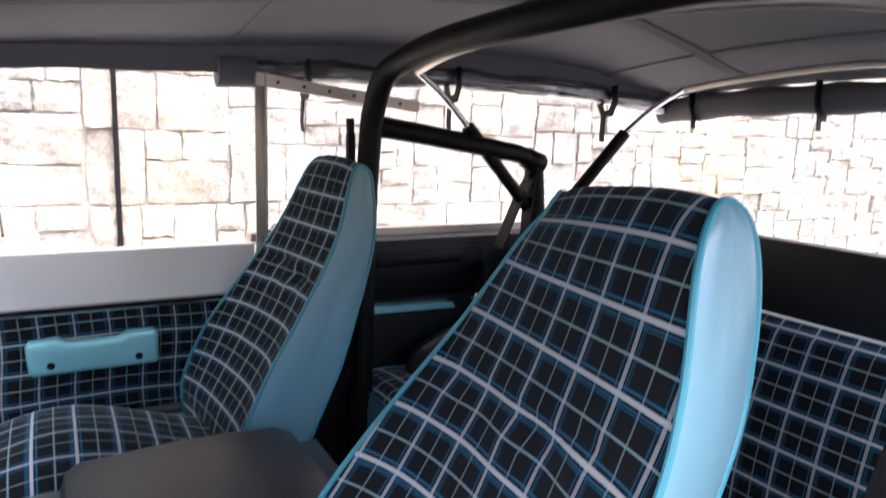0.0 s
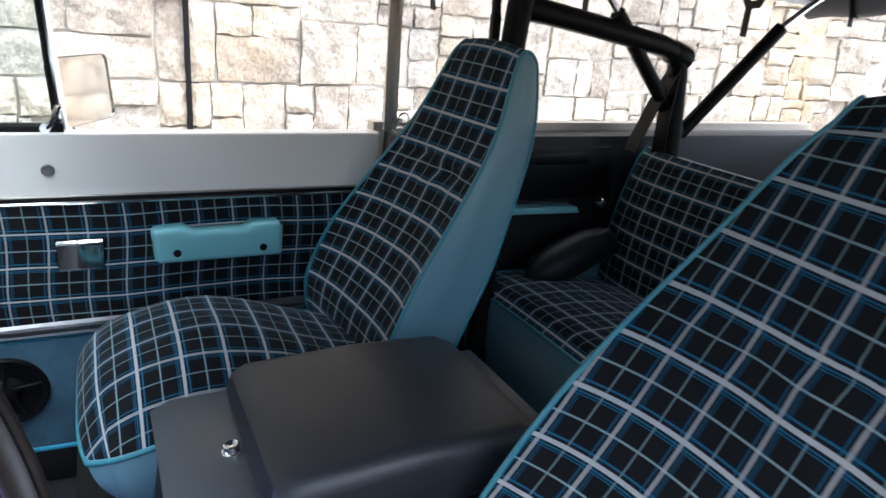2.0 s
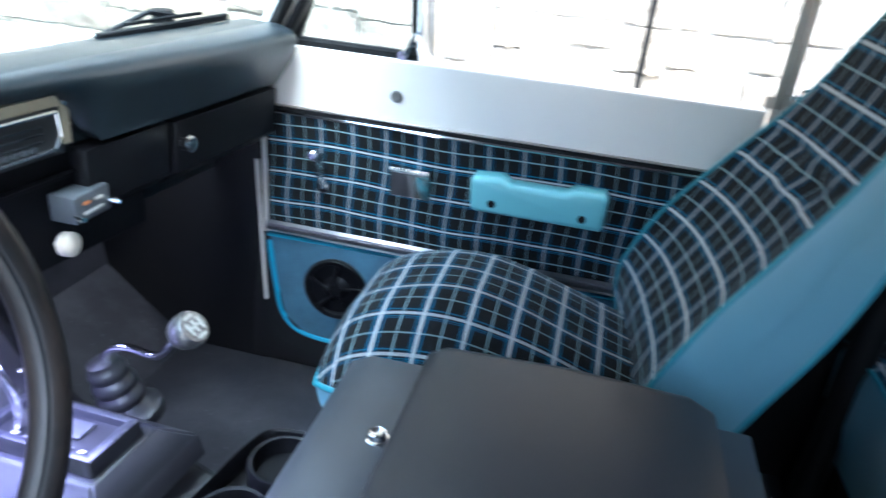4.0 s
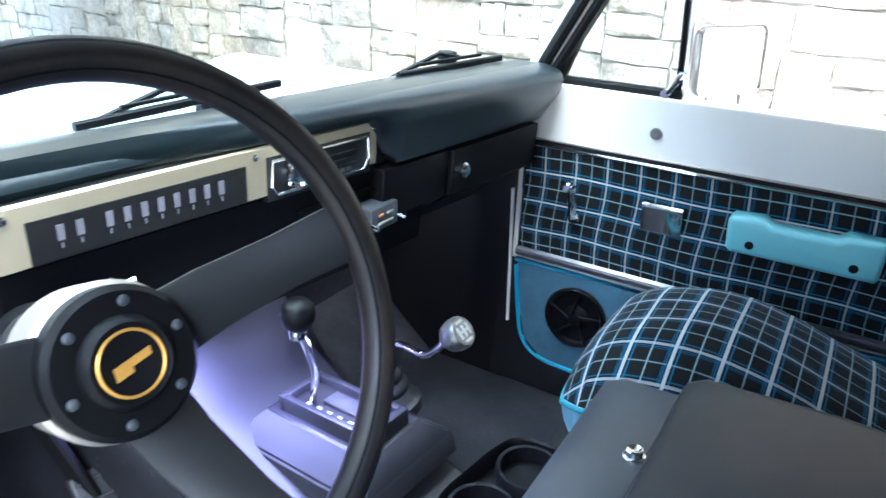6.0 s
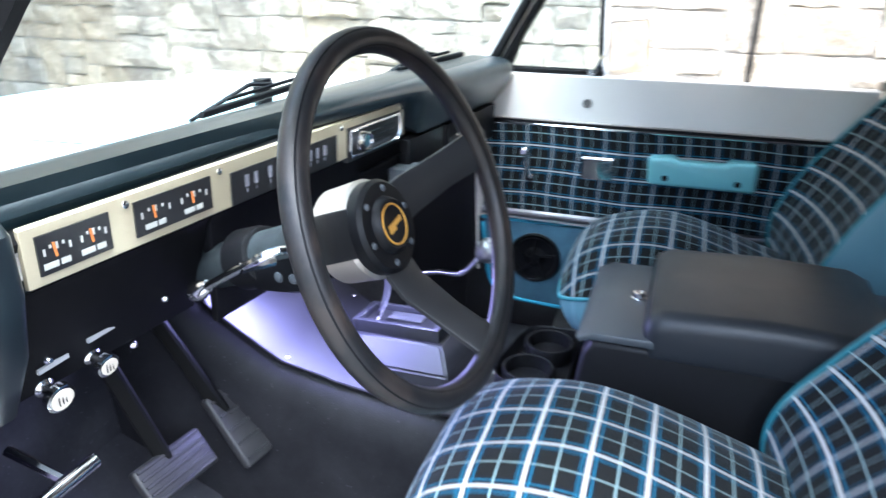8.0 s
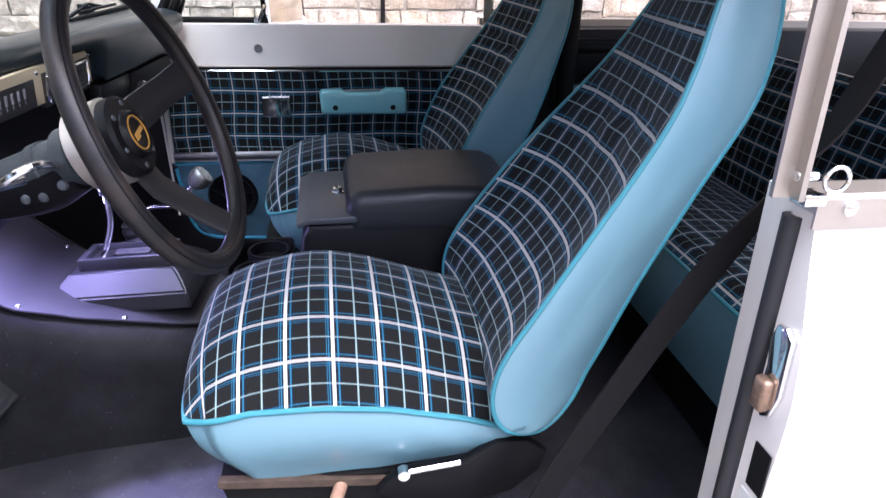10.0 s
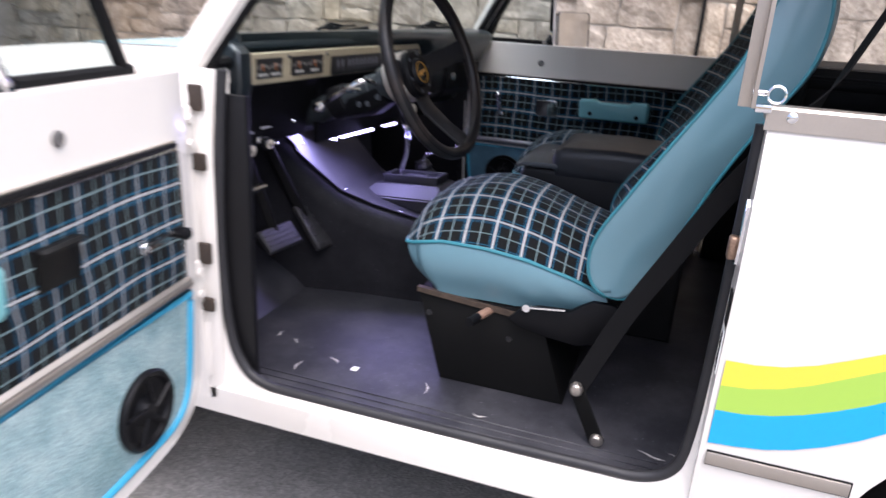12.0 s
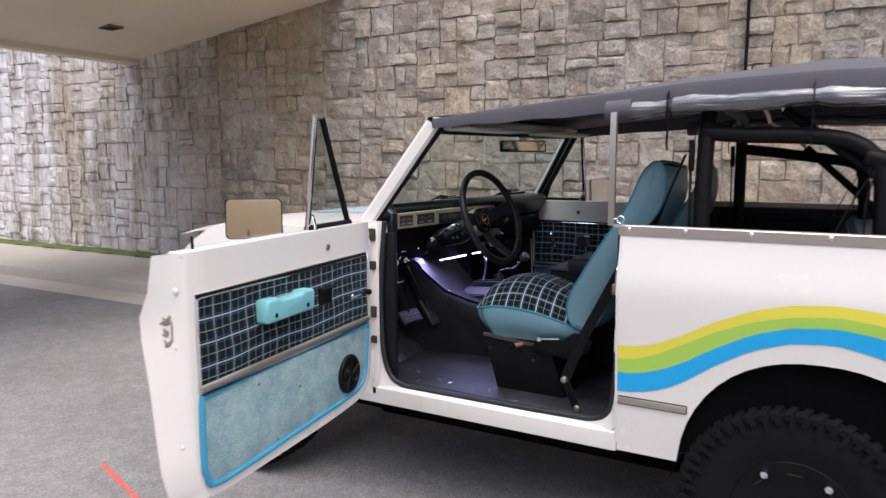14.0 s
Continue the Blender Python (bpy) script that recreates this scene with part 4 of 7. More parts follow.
cowl_prism([(0.0, 1.155), (0.01, 1.15), (0.03, 1.07), (0.04, 1.045), (0.06, 1.05), (0.06, 1.15)], 0.10, 0.62, M_BLACK, "heater_panel", dash, "black heater control panel", 0.005)
# gauge panel
panel = cowl_prism([(0.0, 1.268), (-0.007, 1.266), (-0.004, 1.198), (0.004, 1.196)], -0.585, 0.258, M_BRONZE, "gauge_panel", dash, "brushed bronze gauge panel", 0.002, 2)


def face(x, z, d=0.0):
    """A place on the gauge face, d proud of it."""
    return cowl(x, -0.0065 + (1.266 - z) * 0.04 - d, z)


def slab(name, x0, x1, z0, z1, mat, parent, d0=-0.002, d1=0.003, label=""):
    bm = bmesh.new()
    rings(bm, [[face(x, z, d) for x, z in ((x0, z0), (x1, z0), (x1, z1), (x0, z1))] for d in (d0, d1)])
    return part(name, bm, mat, parent, label)


def gauge(x0, x1, z0=1.209, z1=1.255):
    g = slab("gauge", x0, x1, z0, z1, M_DIAL, dash, label="black twin gauge with orange needle")
    w = (x1 - x0) / 2
    for i in range(2):
        a = x0 + w * (i + 0.5)
        bm = bmesh.new()
        for k in range(5):
            t = (k - 2) / 2
            x, z = a + t * w * 0.34, z1 - 0.012 - 0.004 * t * t
            h = 0.008 if k % 2 == 0 else 0.004
            rings(bm, [[face(x + p, z + r, d) for p, r in ((-0.0014, -h), (0.0014, -h), (0.0014, 0), (-0.0014, 0))] for d in (0.003, 0.0036)])
        for dx, ww in ((-0.010, 0.009), (0.008, 0.006)):
            rings(bm, [[face(a + dx + p, z0 + 0.010 + r, d) for p, r in ((-ww, -0.004), (ww, -0.004), (ww, 0.003), (-ww, 0.003))] for d in (0.003, 0.0036)])
        tagged(part("dial_scale", bm, M_MARK, g), kind="stuff")
        bm = bmesh.new()
        rings(bm, [[face(a + p, z1 - 0.02 + r, d) for p, r in ((-0.004, -0.008), (-0.001, -0.008), (-0.003, 0.009), (-0.006, 0.009))] for d in (0.0038, 0.0046)])
        part("needle", bm, M_ORANGE, g)
    return g


gauge(-0.570, -0.476)
gauge(-0.440, -0.308)
speedo = slab("speedometer", -0.268, 0.005, 1.199, 1.248, M_DIAL, dash, label="wide black speedometer")
bm = bmesh.new()
for k in range(10):
    x = -0.235 + 0.021 * k + (0.012 if k > 1 else 0)
    h = 0.009
    rings(bm, [[face(x + p, 1.229 + r, d) for p, r in ((-0.004, -h), (0.004, -h), (0.004, h), (-0.004, h))] for d in (0.003, 0.0036)])
    rings(bm, [[face(x + p, 1.214 + r, d) for p, r in ((-0.001, -0.003), (0.001, -0.003), (0.001, 0.003), (-0.001, 0.003))] for d in (0.003, 0.0036)])
part("dial_scale", bm, surface("dial_grey", (0.17, 0.17, 0.20), 0.6, bump=0), speedo)["kind"] = "stuff"
for x in (-0.45, -0.288, 0.022, 0.249):
    bm = bmesh.new()
    lathe(bm, face(x, 1.256, 0.0), (-0.1, -1, 0), [(0, 0.0055), (0.0025, 0.005), (0.004, 0.0025), (0.004, 0)], 12, cap=False)
    part("panel_screw", bm, M_CHROME, panel)
# radio
radio = slab("radio", 0.040, 0.240, 1.188, 1.252, M_DIAL, dash, -0.02, 0.002, "black and chrome car radio")
bm = bmesh.new()
tube(bm, [face(x, z, 0.004) for x, z in ((0.055, 1.196), (0.225, 1.196), (0.235, 1.212), (0.233, 1.246), (0.047, 1.246), (0.045, 1.210))], 0.0028, 6, closed=True)
for z in (1.212, 1.222, 1.232):
    tube(bm, [face(0.110, z, 0.004), face(0.207, z, 0.004)], 0.0012, 6)
part("radio_bezel", bm, M_CHROME, radio)
bm = bmesh.new()
lathe(bm, face(0.082, 1.222, 0.002), (-0.1, -1, 0), [(0, 0.020), (0.018, 0.018), (0.020, 0.015), (0.016, 0.012), (0.016, 0)], 26, cap=False)
part("radio_knob", bm, M_CHROME, radio)
bm = bmesh.new()
for k in range(6):
    rings(bm, [[face(0.125 + 0.0135 * k + p, 1.204 + r, d) for p, r in ((-0.0045, -0.003), (0.0045, -0.003), (0.0045, 0.003), (-0.0045, 0.003))] for d in (0.002, 0.005)])
part("button_row", bm, M_SHIFT, radio)
# lower dash knobs
M_IVORY = surface("ivory_knob", (0.55, 0.50, 0.42), 0.45, vary=0.08, bump=0)
for x, z, r in ((-0.558, 1.045, 0.019), (-0.488, 1.052, 0.016)):
    a = cowl(x, 0.062, z)
    d = Vector((-0.12, -1, -0.25)).normalized()
    bm = bmesh.new()
    lathe(bm, a, d, [(0, 0.012), (0.006, 0.013), (0.010, 0.008), (0.024, 0.007), (0.026, r), (0.036, r), (0.037, r - 0.003)], 24)
    kn = part("pull_knob", bm, M_CHROME, dash, "chrome pull knob with ivory face")
    bm = bmesh.new()
    lathe(bm, a + d * 0.0372, d, [(0, r - 0.004), (0.001, r - 0.004), (0.001, r - 0.007), (0.0005, r - 0.007), (0.0005, 0)], 24, cap=False)
    part("knob_face", bm, M_IVORY, kn)
    bm = bmesh.new()
    for q in (-0.005, 0, 0.005):
        tube(bm, [a + d * 0.038 + Vector((q, 0, -0.006)), a + d * 0.038 + Vector((q, 0, 0.006))], 0.0008, 5)
    part("knob_symbol", bm, M_DIAL, kn)
    bm = bmesh.new()
    c = cowl(x + 0.01, 0.045, z + 0.03)
    box(bm, c + Vector((-0.022, -0.002, -0.003)), c + Vector((0.022, 0.002, 0.003)))
    part("knob_caption", bm, surface("caption_grey", (0.25, 0.25, 0.26), 0.6, bump=0), dash)
for x, y, z in ((-0.372, 0.042, 1.085), (-0.42, 0.062, 1.03), (-0.555, 0.042, 1.085), (0.18, 0.03, 1.055)):
    bm = bmesh.new()
    lathe(bm, cowl(x, y, z), (0, -1, 0), [(0, 0.006), (0.003, 0.005), (0.005, 0.003), (0.005, 0)], 10, cap=False)
    part("dash_screw", bm, M_CHROME, dash)
# heater control and knob on the panel's passenger side
bm = bmesh.new()
a = Vector((0.25, 0.968, 1.112))
box(bm, a - Vector((0.036, 0.012, 0.020)), a + Vector((0.036, 0.03, 0.020)), 0.003)
heater = part("heater_control", bm, M_SHIFT, dash, "dark heater control plate")
for k, (dx, dz, w, m) in enumerate(((-0.012, 0.006, 0.006, M_ORANGE), (0.012, 0.006, 0.008, M_MARK), (0.0, -0.008, 0.020, M_MARK))):
    bm = bmesh.new()
    box(bm, a + Vector((dx - w, -0.0135, dz - 0.002)), a + Vector((dx + w, -0.0115, dz + 0.002)))
    part("caption_bar", bm, m, heater)
for dx in (-0.034, 0.034):
    bm = bmesh.new()
    tube(bm, [a + Vector((dx, -0.012, -0.006)), a + Vector((dx * 1.1, -0.026, -0.008))], 0.004, 8)
    part("slide_tip", bm, M_CHROME, heater)
bm = bmesh.new()
lathe(bm, (0.225, 1.005, 1.052), (0, -1, 0.1), [(0, 0.007), (0.012, 0.007), (0.014, 0.018), (0.026, 0.018), (0.029, 0.013), (0.029, 0)], 20, cap=False)
part("heater_knob", bm, M_IVORY, dash)
# parking brake handle at the outer end
bm = bmesh.new()
a = cowl(-0.60, 0.02, 0.955)
tube(bm, [a + Vector((0, 0.06, 0.02)), a + Vector((0, -0.03, 0))], 0.007, 8)
tube(bm, [a + Vector((-0.04, -0.03, 0)), a + Vector((0.04, -0.03, 0.0))], 0.010, 10)
part("brake_handle", bm, M_CHROME, dash, "chrome brake release handle")

# light strip under the dash, violet-white
n = Nodes("led_light", 0.4)
n.color((0.8, 0.8, 0.9))
n.b.inputs["Emission Color"].default_value = (0.62, 0.55, 1.0, 1)
n.b.inputs["Emission Strength"].default_value = 7
M_LED = n.m
bm = bmesh.new()
box(bm, (-0.160, 0.062, 1.004), (0.250, 0.100, 1.042), 0.002)
strip = part("light_strip", turned(bm, cowl), M_BLACK, dash, "lit strip of white lamps")
for k in range(18):
    if 11 <= k <= 13 or k == 1:
        continue
    bm = bmesh.new()
    box(bm, (-0.150 + 0.0215 * k, 0.061, 0.997), (-0.138 + 0.0215 * k, 0.076, 1.004), 0.001, 1)
    part("lamp", turned(bm, cowl), M_LED, strip)
led = new("strip_light", bpy.data.lights.new("strip_light", "AREA"))
led.data.shape, led.data.size, led.data.size_y, led.data.energy, led.data.color = "RECTANGLE", 0.50, 0.03, 1.2, (0.52, 0.46, 1.0)
led.matrix_world = look(cowl(-0.02, 0.070, 0.993), cowl(-0.42, -0.12, 0.4))

# ---- steering ----
WC = Vector((-0.360, 0.704, 1.252))
WN = (SKEW.to_3x3() @ Vector((0, -math.cos(radians(21)), math.sin(radians(21))))).normalized()
WX = Vector((0, 0, 1)).cross(WN).normalized()
WY = WN.cross(WX)
WX = -WX if WX.x < 0 else WX


def on_wheel(r, a, d=0.0):
    return WC + WX * r * math.cos(radians(a)) + WY * r * math.sin(radians(a)) + WN * d


n = Nodes("worn_rim", 0.42, 0, 0.35)
n.color(n.ramp(n.noise(9, 5, 0.65), [(0.45, (0.005, 0.005, 0.006)), (0.72, (0.026, 0.019, 0.016))]))
n.rough(n.noise(30, 4), 0.32, 0.55)
n.bump(n.noise(500, 2), 0.15, 0.0006)
M_RIM = n.m
wheel = part("steering_wheel", tube(bmesh.new(), [on_wheel(0.209, a) for a in range(0, 360, 5)], 0.0150, 14, closed=True), M_RIM)
tagged(wheel, "large black three-spoke steering wheel with worn rim", "steering wheel")
bm = bmesh.new()
tube(bm, [on_wheel(0.2005, a, 0.010) for a in range(0, 360, 5)], 0.002, 6, closed=True)
tube(bm, [on_wheel(0.2175, a, 0.010) for a in range(0, 360, 5)], 0.002, 6, closed=True)
part("rim_ridge", bm, M_BLACK, wheel)
HUB = -0.068
M_SPOKE = surface("spoke_black", (0.014, 0.014, 0.015), 0.45, spec=0.35, vary=0.2, scale=14, grain=500, bump=0.15, dist=0.0006)
for a in (11, 169, 288):
    bm = bmesh.new()
    loops = []
    for r, w, d in ((0.03, 0.030, HUB), (0.09, 0.028, HUB + 0.006), (0.15, 0.025, HUB + 0.035), (0.202, 0.027, -0.002)):
        tx = WX * -math.sin(radians(a)) + WY * math.cos(radians(a))
        c = on_wheel(r, a, d)
        loops.append([c + tx * p + WN * q for p, q in ((-w, -0.004), (w, -0.004), (w, 0.002), (w - 0.003, 0.004), (-w + 0.003, 0.004), (-w, 0.002))])
    rings(bm, loops)
    part("spoke", bm, M_SPOKE, wheel, "flat black spoke")
bm = bmesh.new()
lathe(bm, on_wheel(0, 0, HUB - 0.05), WN, [(0, 0.055), (0.004, 0.060), (0.05, 0.062), (0.054, 0.058), (0.054, 0.03)], 40)
part("hub_ring", bm, M_ALU, wheel, "brushed metal hub ring")
bm = bmesh.new()
lathe(bm, on_wheel(0, 0, HUB + 0.003), WN, [(0, 0.058), (0.016, 0.058), (0.021, 0.053), (0.021, 0.036), (0.026, 0.034), (0.030, 0.030), (0.028, 0.026), (0.028, 0)], 40, cap=False)
hub = part("horn_cap", bm, M_BLACK, wheel, "black horn cap with gold ring")
bm = bmesh.new()
tube(bm, [on_wheel(0.0245, a, HUB + 0.0315) for a in range(0, 360, 12)], 0.0014, 6, closed=True)
c = on_wheel(0, 0, HUB + 0.0325)
for k, (u, v, w, h) in enumerate(((-0.008, -0.001, 0.007, 0.005), (0.006, 0.001, 0.010, 0.003))):
    rings(bm, [[c + WX * (u + p) * 0.95 + WY * (v + q + (u + p) * 0.2) + WN * d for p, q in ((-w, -h), (w, -h), (w, h), (-w, h))] for d in (-0.002, 0.0005)])
part("badge", bm, surface("gold", (0.70, 0.38, 0.08), 0.35, 0.6, bump=0), hub)
for a in range(15, 375, 60):
    bm = bmesh.new()
    lathe(bm, on_wheel(0.0455, a, HUB + 0.0235), WN, [(0, 0.0045), (0.002, 0.004), (0.003, 0.002), (0.003, 0)], 10, cap=False)
    part("hub_bolt", bm, M_SHIFT, wheel)
# column with shroud, stalk and ignition
end = Vector((-0.302, 0.975, 1.140))
a = on_wheel(0, 0, HUB - 0.05)
ax = (end - a).normalized()
LC = (end - a).length
sx = ax.cross(Vector((0, 0, 1))).normalized()
dn = ax.cross(sx)
dn = dn if dn.z < 0 else -dn
bm = bmesh.new()
lathe(bm, a, ax, [(0, 0.030), (0.004, 0.043), (0.026, 0.044), (0.030, 0.036), (0.060, 0.035), (0.062, 0.038), (0.080, 0.038), (0.083, 0.034), (LC - 0.05, 0.034), (LC, 0.035), (LC + 0.25, 0.03)], 28)
col = part("steering_column", bm, surface("column_grey", (0.020, 0.025, 0.028), 0.42, 0.0, 0.35, vary=0.5, scale=28, grain=220, bump=0.35), car, "worn grey steering column")
bm = bmesh.new()
lathe(bm, a + ax * (LC - 0.028), ax, [(0, 0.036), (0.003, 0.041), (0.012, 0.043), (0.05, 0.045), (0.05, 0.03)], 28)
part("column_collar", bm, M_BLACK, col)
# dark lower shroud with the lock
bm = bmesh.new()
lp = []
for d, w, h in ((0.012, 0.024, 0.030), (0.020, 0.034, 0.048), (0.075, 0.038, 0.060), (0.110, 0.036, 0.058), (LC - 0.01, 0.030, 0.048)):
    c = a + ax * d
    lp.append([c + sx * p * w + dn * q * h for p, q in ((-1, 0.1), (1, 0.1), (1, 0.6), (0.8, 0.88), (0.4, 1), (-0.4, 1), (-0.8, 0.88), (-1, 0.6))])
rings(bm, lp)
part("lower_shroud", bm, M_BLACK, col, "black lower column shroud")
for d, q in ((0.034, 0.028), (0.072, 0.034), (0.10, 0.028)):
    for k in (-1, 1):
        bm = bmesh.new()
        lathe(bm, a + ax * d + dn * q + sx * 0.036 * k, sx * k, [(-0.004, 0.008), (0.003, 0.007), (0.004, 0.004), (0.004, 0)], 10, cap=False)
        part("column_screw", bm, M_SHIFT, col)
bm = bmesh.new()
tip = Vector((-0.416, 0.983, 1.139))
tube(bm, curve([a + ax * 0.03 - Vector((0.03, 0, 0)), Vector((-0.428, 0.858, 1.214)), Vector((-0.432, 0.913, 1.183)), tip], 14), 0.0055, 8)
tube(bm, [tip + Vector((0, -0.012, 0.008)), tip, tip + Vector((0, 0.010, -0.006)), tip + Vector((0, 0.016, -0.010))], [0.008, 0.013, 0.013, 0.008], 12)
tube(bm, [Vector((-0.395, 0.885, 1.185)), Vector((-0.436, 0.906, 1.188))], 0.007, 8)
part("indicator_stalk", bm, M_CHROME, col, "chrome indicator stalk")
bm = bmesh.new()
tube(bm, [a + ax * 0.015 + Vector((0.0, 0, 0.04)), a + ax * 0.0 + Vector((0.03, -0.008, 0.058))], 0.006, 8)
tube(bm, [a + ax * 0.03 + Vector((0.01, 0, 0.04)), a + ax * 0.02 + Vector((0.055, -0.008, 0.05))], 0.005, 8)
part("hazard_lever", bm, M_CHROME, col)

# ---- pedals ----
M_PEDAL = dusty("pedal_rubber", (0.020, 0.020, 0.022), (0.050, 0.049, 0.052), 0.45)


def pedal(name, c, w, h, tilt, arm_top, label):
    bm = bmesh.new()
    m = Matrix.Translation(c) @ pose(0, 0, 0, tilt, 0, -8)
    box(bm, (-w / 2, -h / 2, -0.010), (w / 2, h / 2, 0.010), 0.006, 3, m=m)
    pad = part(name, bm, M_PEDAL, car, label)
    for k in range(5):
        y = -h / 2 + h * (k + 0.5) / 5
        bm = bmesh.new()
        box(bm, (-w / 2 + 0.006, y - 0.003, 0.009), (w / 2 - 0.006, y + 0.003, 0.013), 0.001, 1, m=m)
        part("tread_rib", bm, M_PEDAL, pad)
    bm = bmesh.new()
    bar(bm, (Vector(c) + Vector((0, 0.012, 0)), Vector(arm_top)), 0.016, 0.028, bev=0.004)
    part("pedal_arm", bm, M_STEEL, pad, "black steel pedal arm")


pedal("brake_pedal", (-0.325, 1.165, 0.735), 0.14, 0.072, 50, (-0.375, 1.25, 1.02), "black rubber brake pedal")
pedal("throttle_pedal", (-0.190, 1.135, 0.735), 0.066, 0.150, 52, (-0.235, 1.25, 0.97), "black rubber throttle pedal")

# ---- transmission tunnel ----
def tunnel_w(y):
    return lerp_rows([(0.62, 0.13), (0.80, 0.165), (1.0, 0.185), (1.2, 0.23), (1.38, 0.29)], y)


def tunnel_h(y):
    return lerp_rows([(0.60, 0.735), (0.80, 0.765), (0.98, 0.80), (1.08, 0.835), (1.16, 0.90), (1.25, 0.98), (1.38, 1.05)], y)


TX = 0.045
bm = bmesh.new()
loops = []
for y in np.linspace(0.45, 1.38, 26):
    w, h = tunnel_w(float(y)), tunnel_h(float(y))
    prof = [(-w - 0.02, 0.52), (-w - 0.01, 0.56), (-w, h - 0.07), (-w + 0.012, h - 0.028), (-w + 0.035, h - 0.006), (-w + 0.07, h), (0, h + 0.004), (w - 0.07, h), (w - 0.035, h - 0.006), (w - 0.012, h - 0.028), (w, h - 0.07), (w + 0.01, 0.56), (w + 0.02, 0.52)]
    loops.append([Vector((TX + x, y, z)) for x, z in prof])
rings(bm, loops, closed=False)
tunnel = part("transmission_tunnel", bm, dusty("tunnel_rubber", (0.008, 0.008, 0.010), (0.020, 0.020, 0.023), 0.55, 0.14), car, "black rubber-covered transmission tunnel", 60)
bm = bmesh.new()


def cover(a, b, lift=0.006):
    y = 0.655 + 0.60 * b
    w = tunnel_w(y) - 0.045
    return (TX + (2 * a - 1) * w * (1 if 0.06 < b < 0.94 else 0.9), y, tunnel_h(y) + lift)


sheet(bm, lambda a, b: cover(a, b), 10, 26)
r = bmesh.ops.extrude_face_region(bm, geom=list(bm.faces))
for v in [g for g in r["geom"] if isinstance(g, bmesh.types.BMVert)]:
    v.co.z -= 0.004
ed = [cover(0, k / 24, 0.003) for k in range(25)] + [cover(k / 8, 1, 0.003) for k in range(1, 8)] + [cover(1, 1 - k / 24, 0.003) for k in range(25)] + [cover(1 - k / 8, 0, 0.003) for k in range(1, 8)]
bm2 = bmesh.new()
tube(bm2, ed, 0.0035, 6, closed=True)
part("cover_seal", bm2, M_RUBBER, tunnel)
part("tunnel_cover", bm, surface("grey_cover", (0.014, 0.014, 0.017), 0.45, vary=0.12, grain=500, bump=0.2), tunnel, "dark grey metal tunnel cover", 50)
for a, b in ((0.05, 0.1), (0.95, 0.1), (0.04, 0.4), (0.96, 0.4), (0.05, 0.7), (0.95, 0.7), (0.1, 0.95), (0.9, 0.95), (0.5, 0.03)):
    bm = bmesh.new()
    lathe(bm, cover(a, b), (0, 0, 1), [(0, 0.006), (0.002, 0.005), (0.003, 0.003), (0.003, 0)], 10, cap=False)
    part("screw", bm, M_CHROME, tunnel)
# shifter housing
SH = pose(0.070, 0.905, 0.795, -4, 0, -5)
bm = bmesh.new()
lp = [[SH @ Vector((x + sx, y, z)) for x, y in ((-w, -l), (w, -l), (w, l), (-w, l))] for w, l, z, sx in ((0.108, 0.145, -0.015, 0.0), (0.104, 0.140, 0.022, 0.0), (0.064, 0.112, 0.052, 0.004), (0.060, 0.108, 0.056, 0.004))]
rings(bm, lp)
bmesh.ops.bevel(bm, geom=list(bm.edges), offset=0.004, segments=2, affect="EDGES")
M_SEL = surface("selector_grey", (0.016, 0.016, 0.020), 0.45, spec=0.4, vary=0.1, grain=700, bump=0.2, dist=0.0006)
shifter = tagged(part("gear_selector", bm, M_SEL), "grey automatic gear selector with chrome lever and black knob", "gear lever")
bm = bmesh.new()
for x0, x1, y0, y1 in ((-0.045, 0.045, -0.10, -0.085), (-0.045, 0.045, 0.075, 0.09), (-0.045, -0.033, -0.09, 0.08), (0.033, 0.045, -0.09, 0.08)):
    box(bm, (x0, y0, 0.05), (x1, y1, 0.082), 0.003, m=SH)
part("gate_frame", bm, M_SEL, shifter)
bm = bmesh.new()
box(bm, (-0.034, -0.087, 0.052), (0.034, 0.077, 0.070), m=SH)
part("gate", bm, M_DIAL, shifter)
bm = bmesh.new()
box(bm, (-0.008, -0.045, 0.070), (0.024, 0.030, 0.075), 0.002, m=SH)
part("slide", bm, surface("smoked_slide", (0.05, 0.05, 0.055), 0.3), shifter)
bm = bmesh.new()
for k in range(6):
    box(bm, (-0.027, -0.07 + 0.022 * k, 0.070), (-0.020, -0.061 + 0.022 * k, 0.0715), m=SH)
part("gate_scale", bm, M_MARK, shifter)
bm = bmesh.new()
s0, s1 = SH @ Vector((-0.012, 0.050, 0.068)), Vector((-0.014, 0.908, 1.045))
tube(bm, curve([s0, s0.lerp(s1, 0.5) + Vector((0.006, -0.012, 0)), s1], 12), 0.0065, 10)
cyl(bm, s1 - Vector((0, 0, 0.014)), s1 + Vector((0, 0, 0.004)), 0.012, n=16, bev=0.002)
part("lever", bm, M_CHROME, shifter)
bm = bmesh.new()
lathe(bm, s1, (0, -0.1, 1), [(0, 0.012), (0.008, 0.020), (0.022, 0.024), (0.036, 0.021), (0.042, 0.015), (0.044, 0.0)], 24, cap=False)
part("shift_knob", bm, M_BLACK, shifter, "black shift knob")
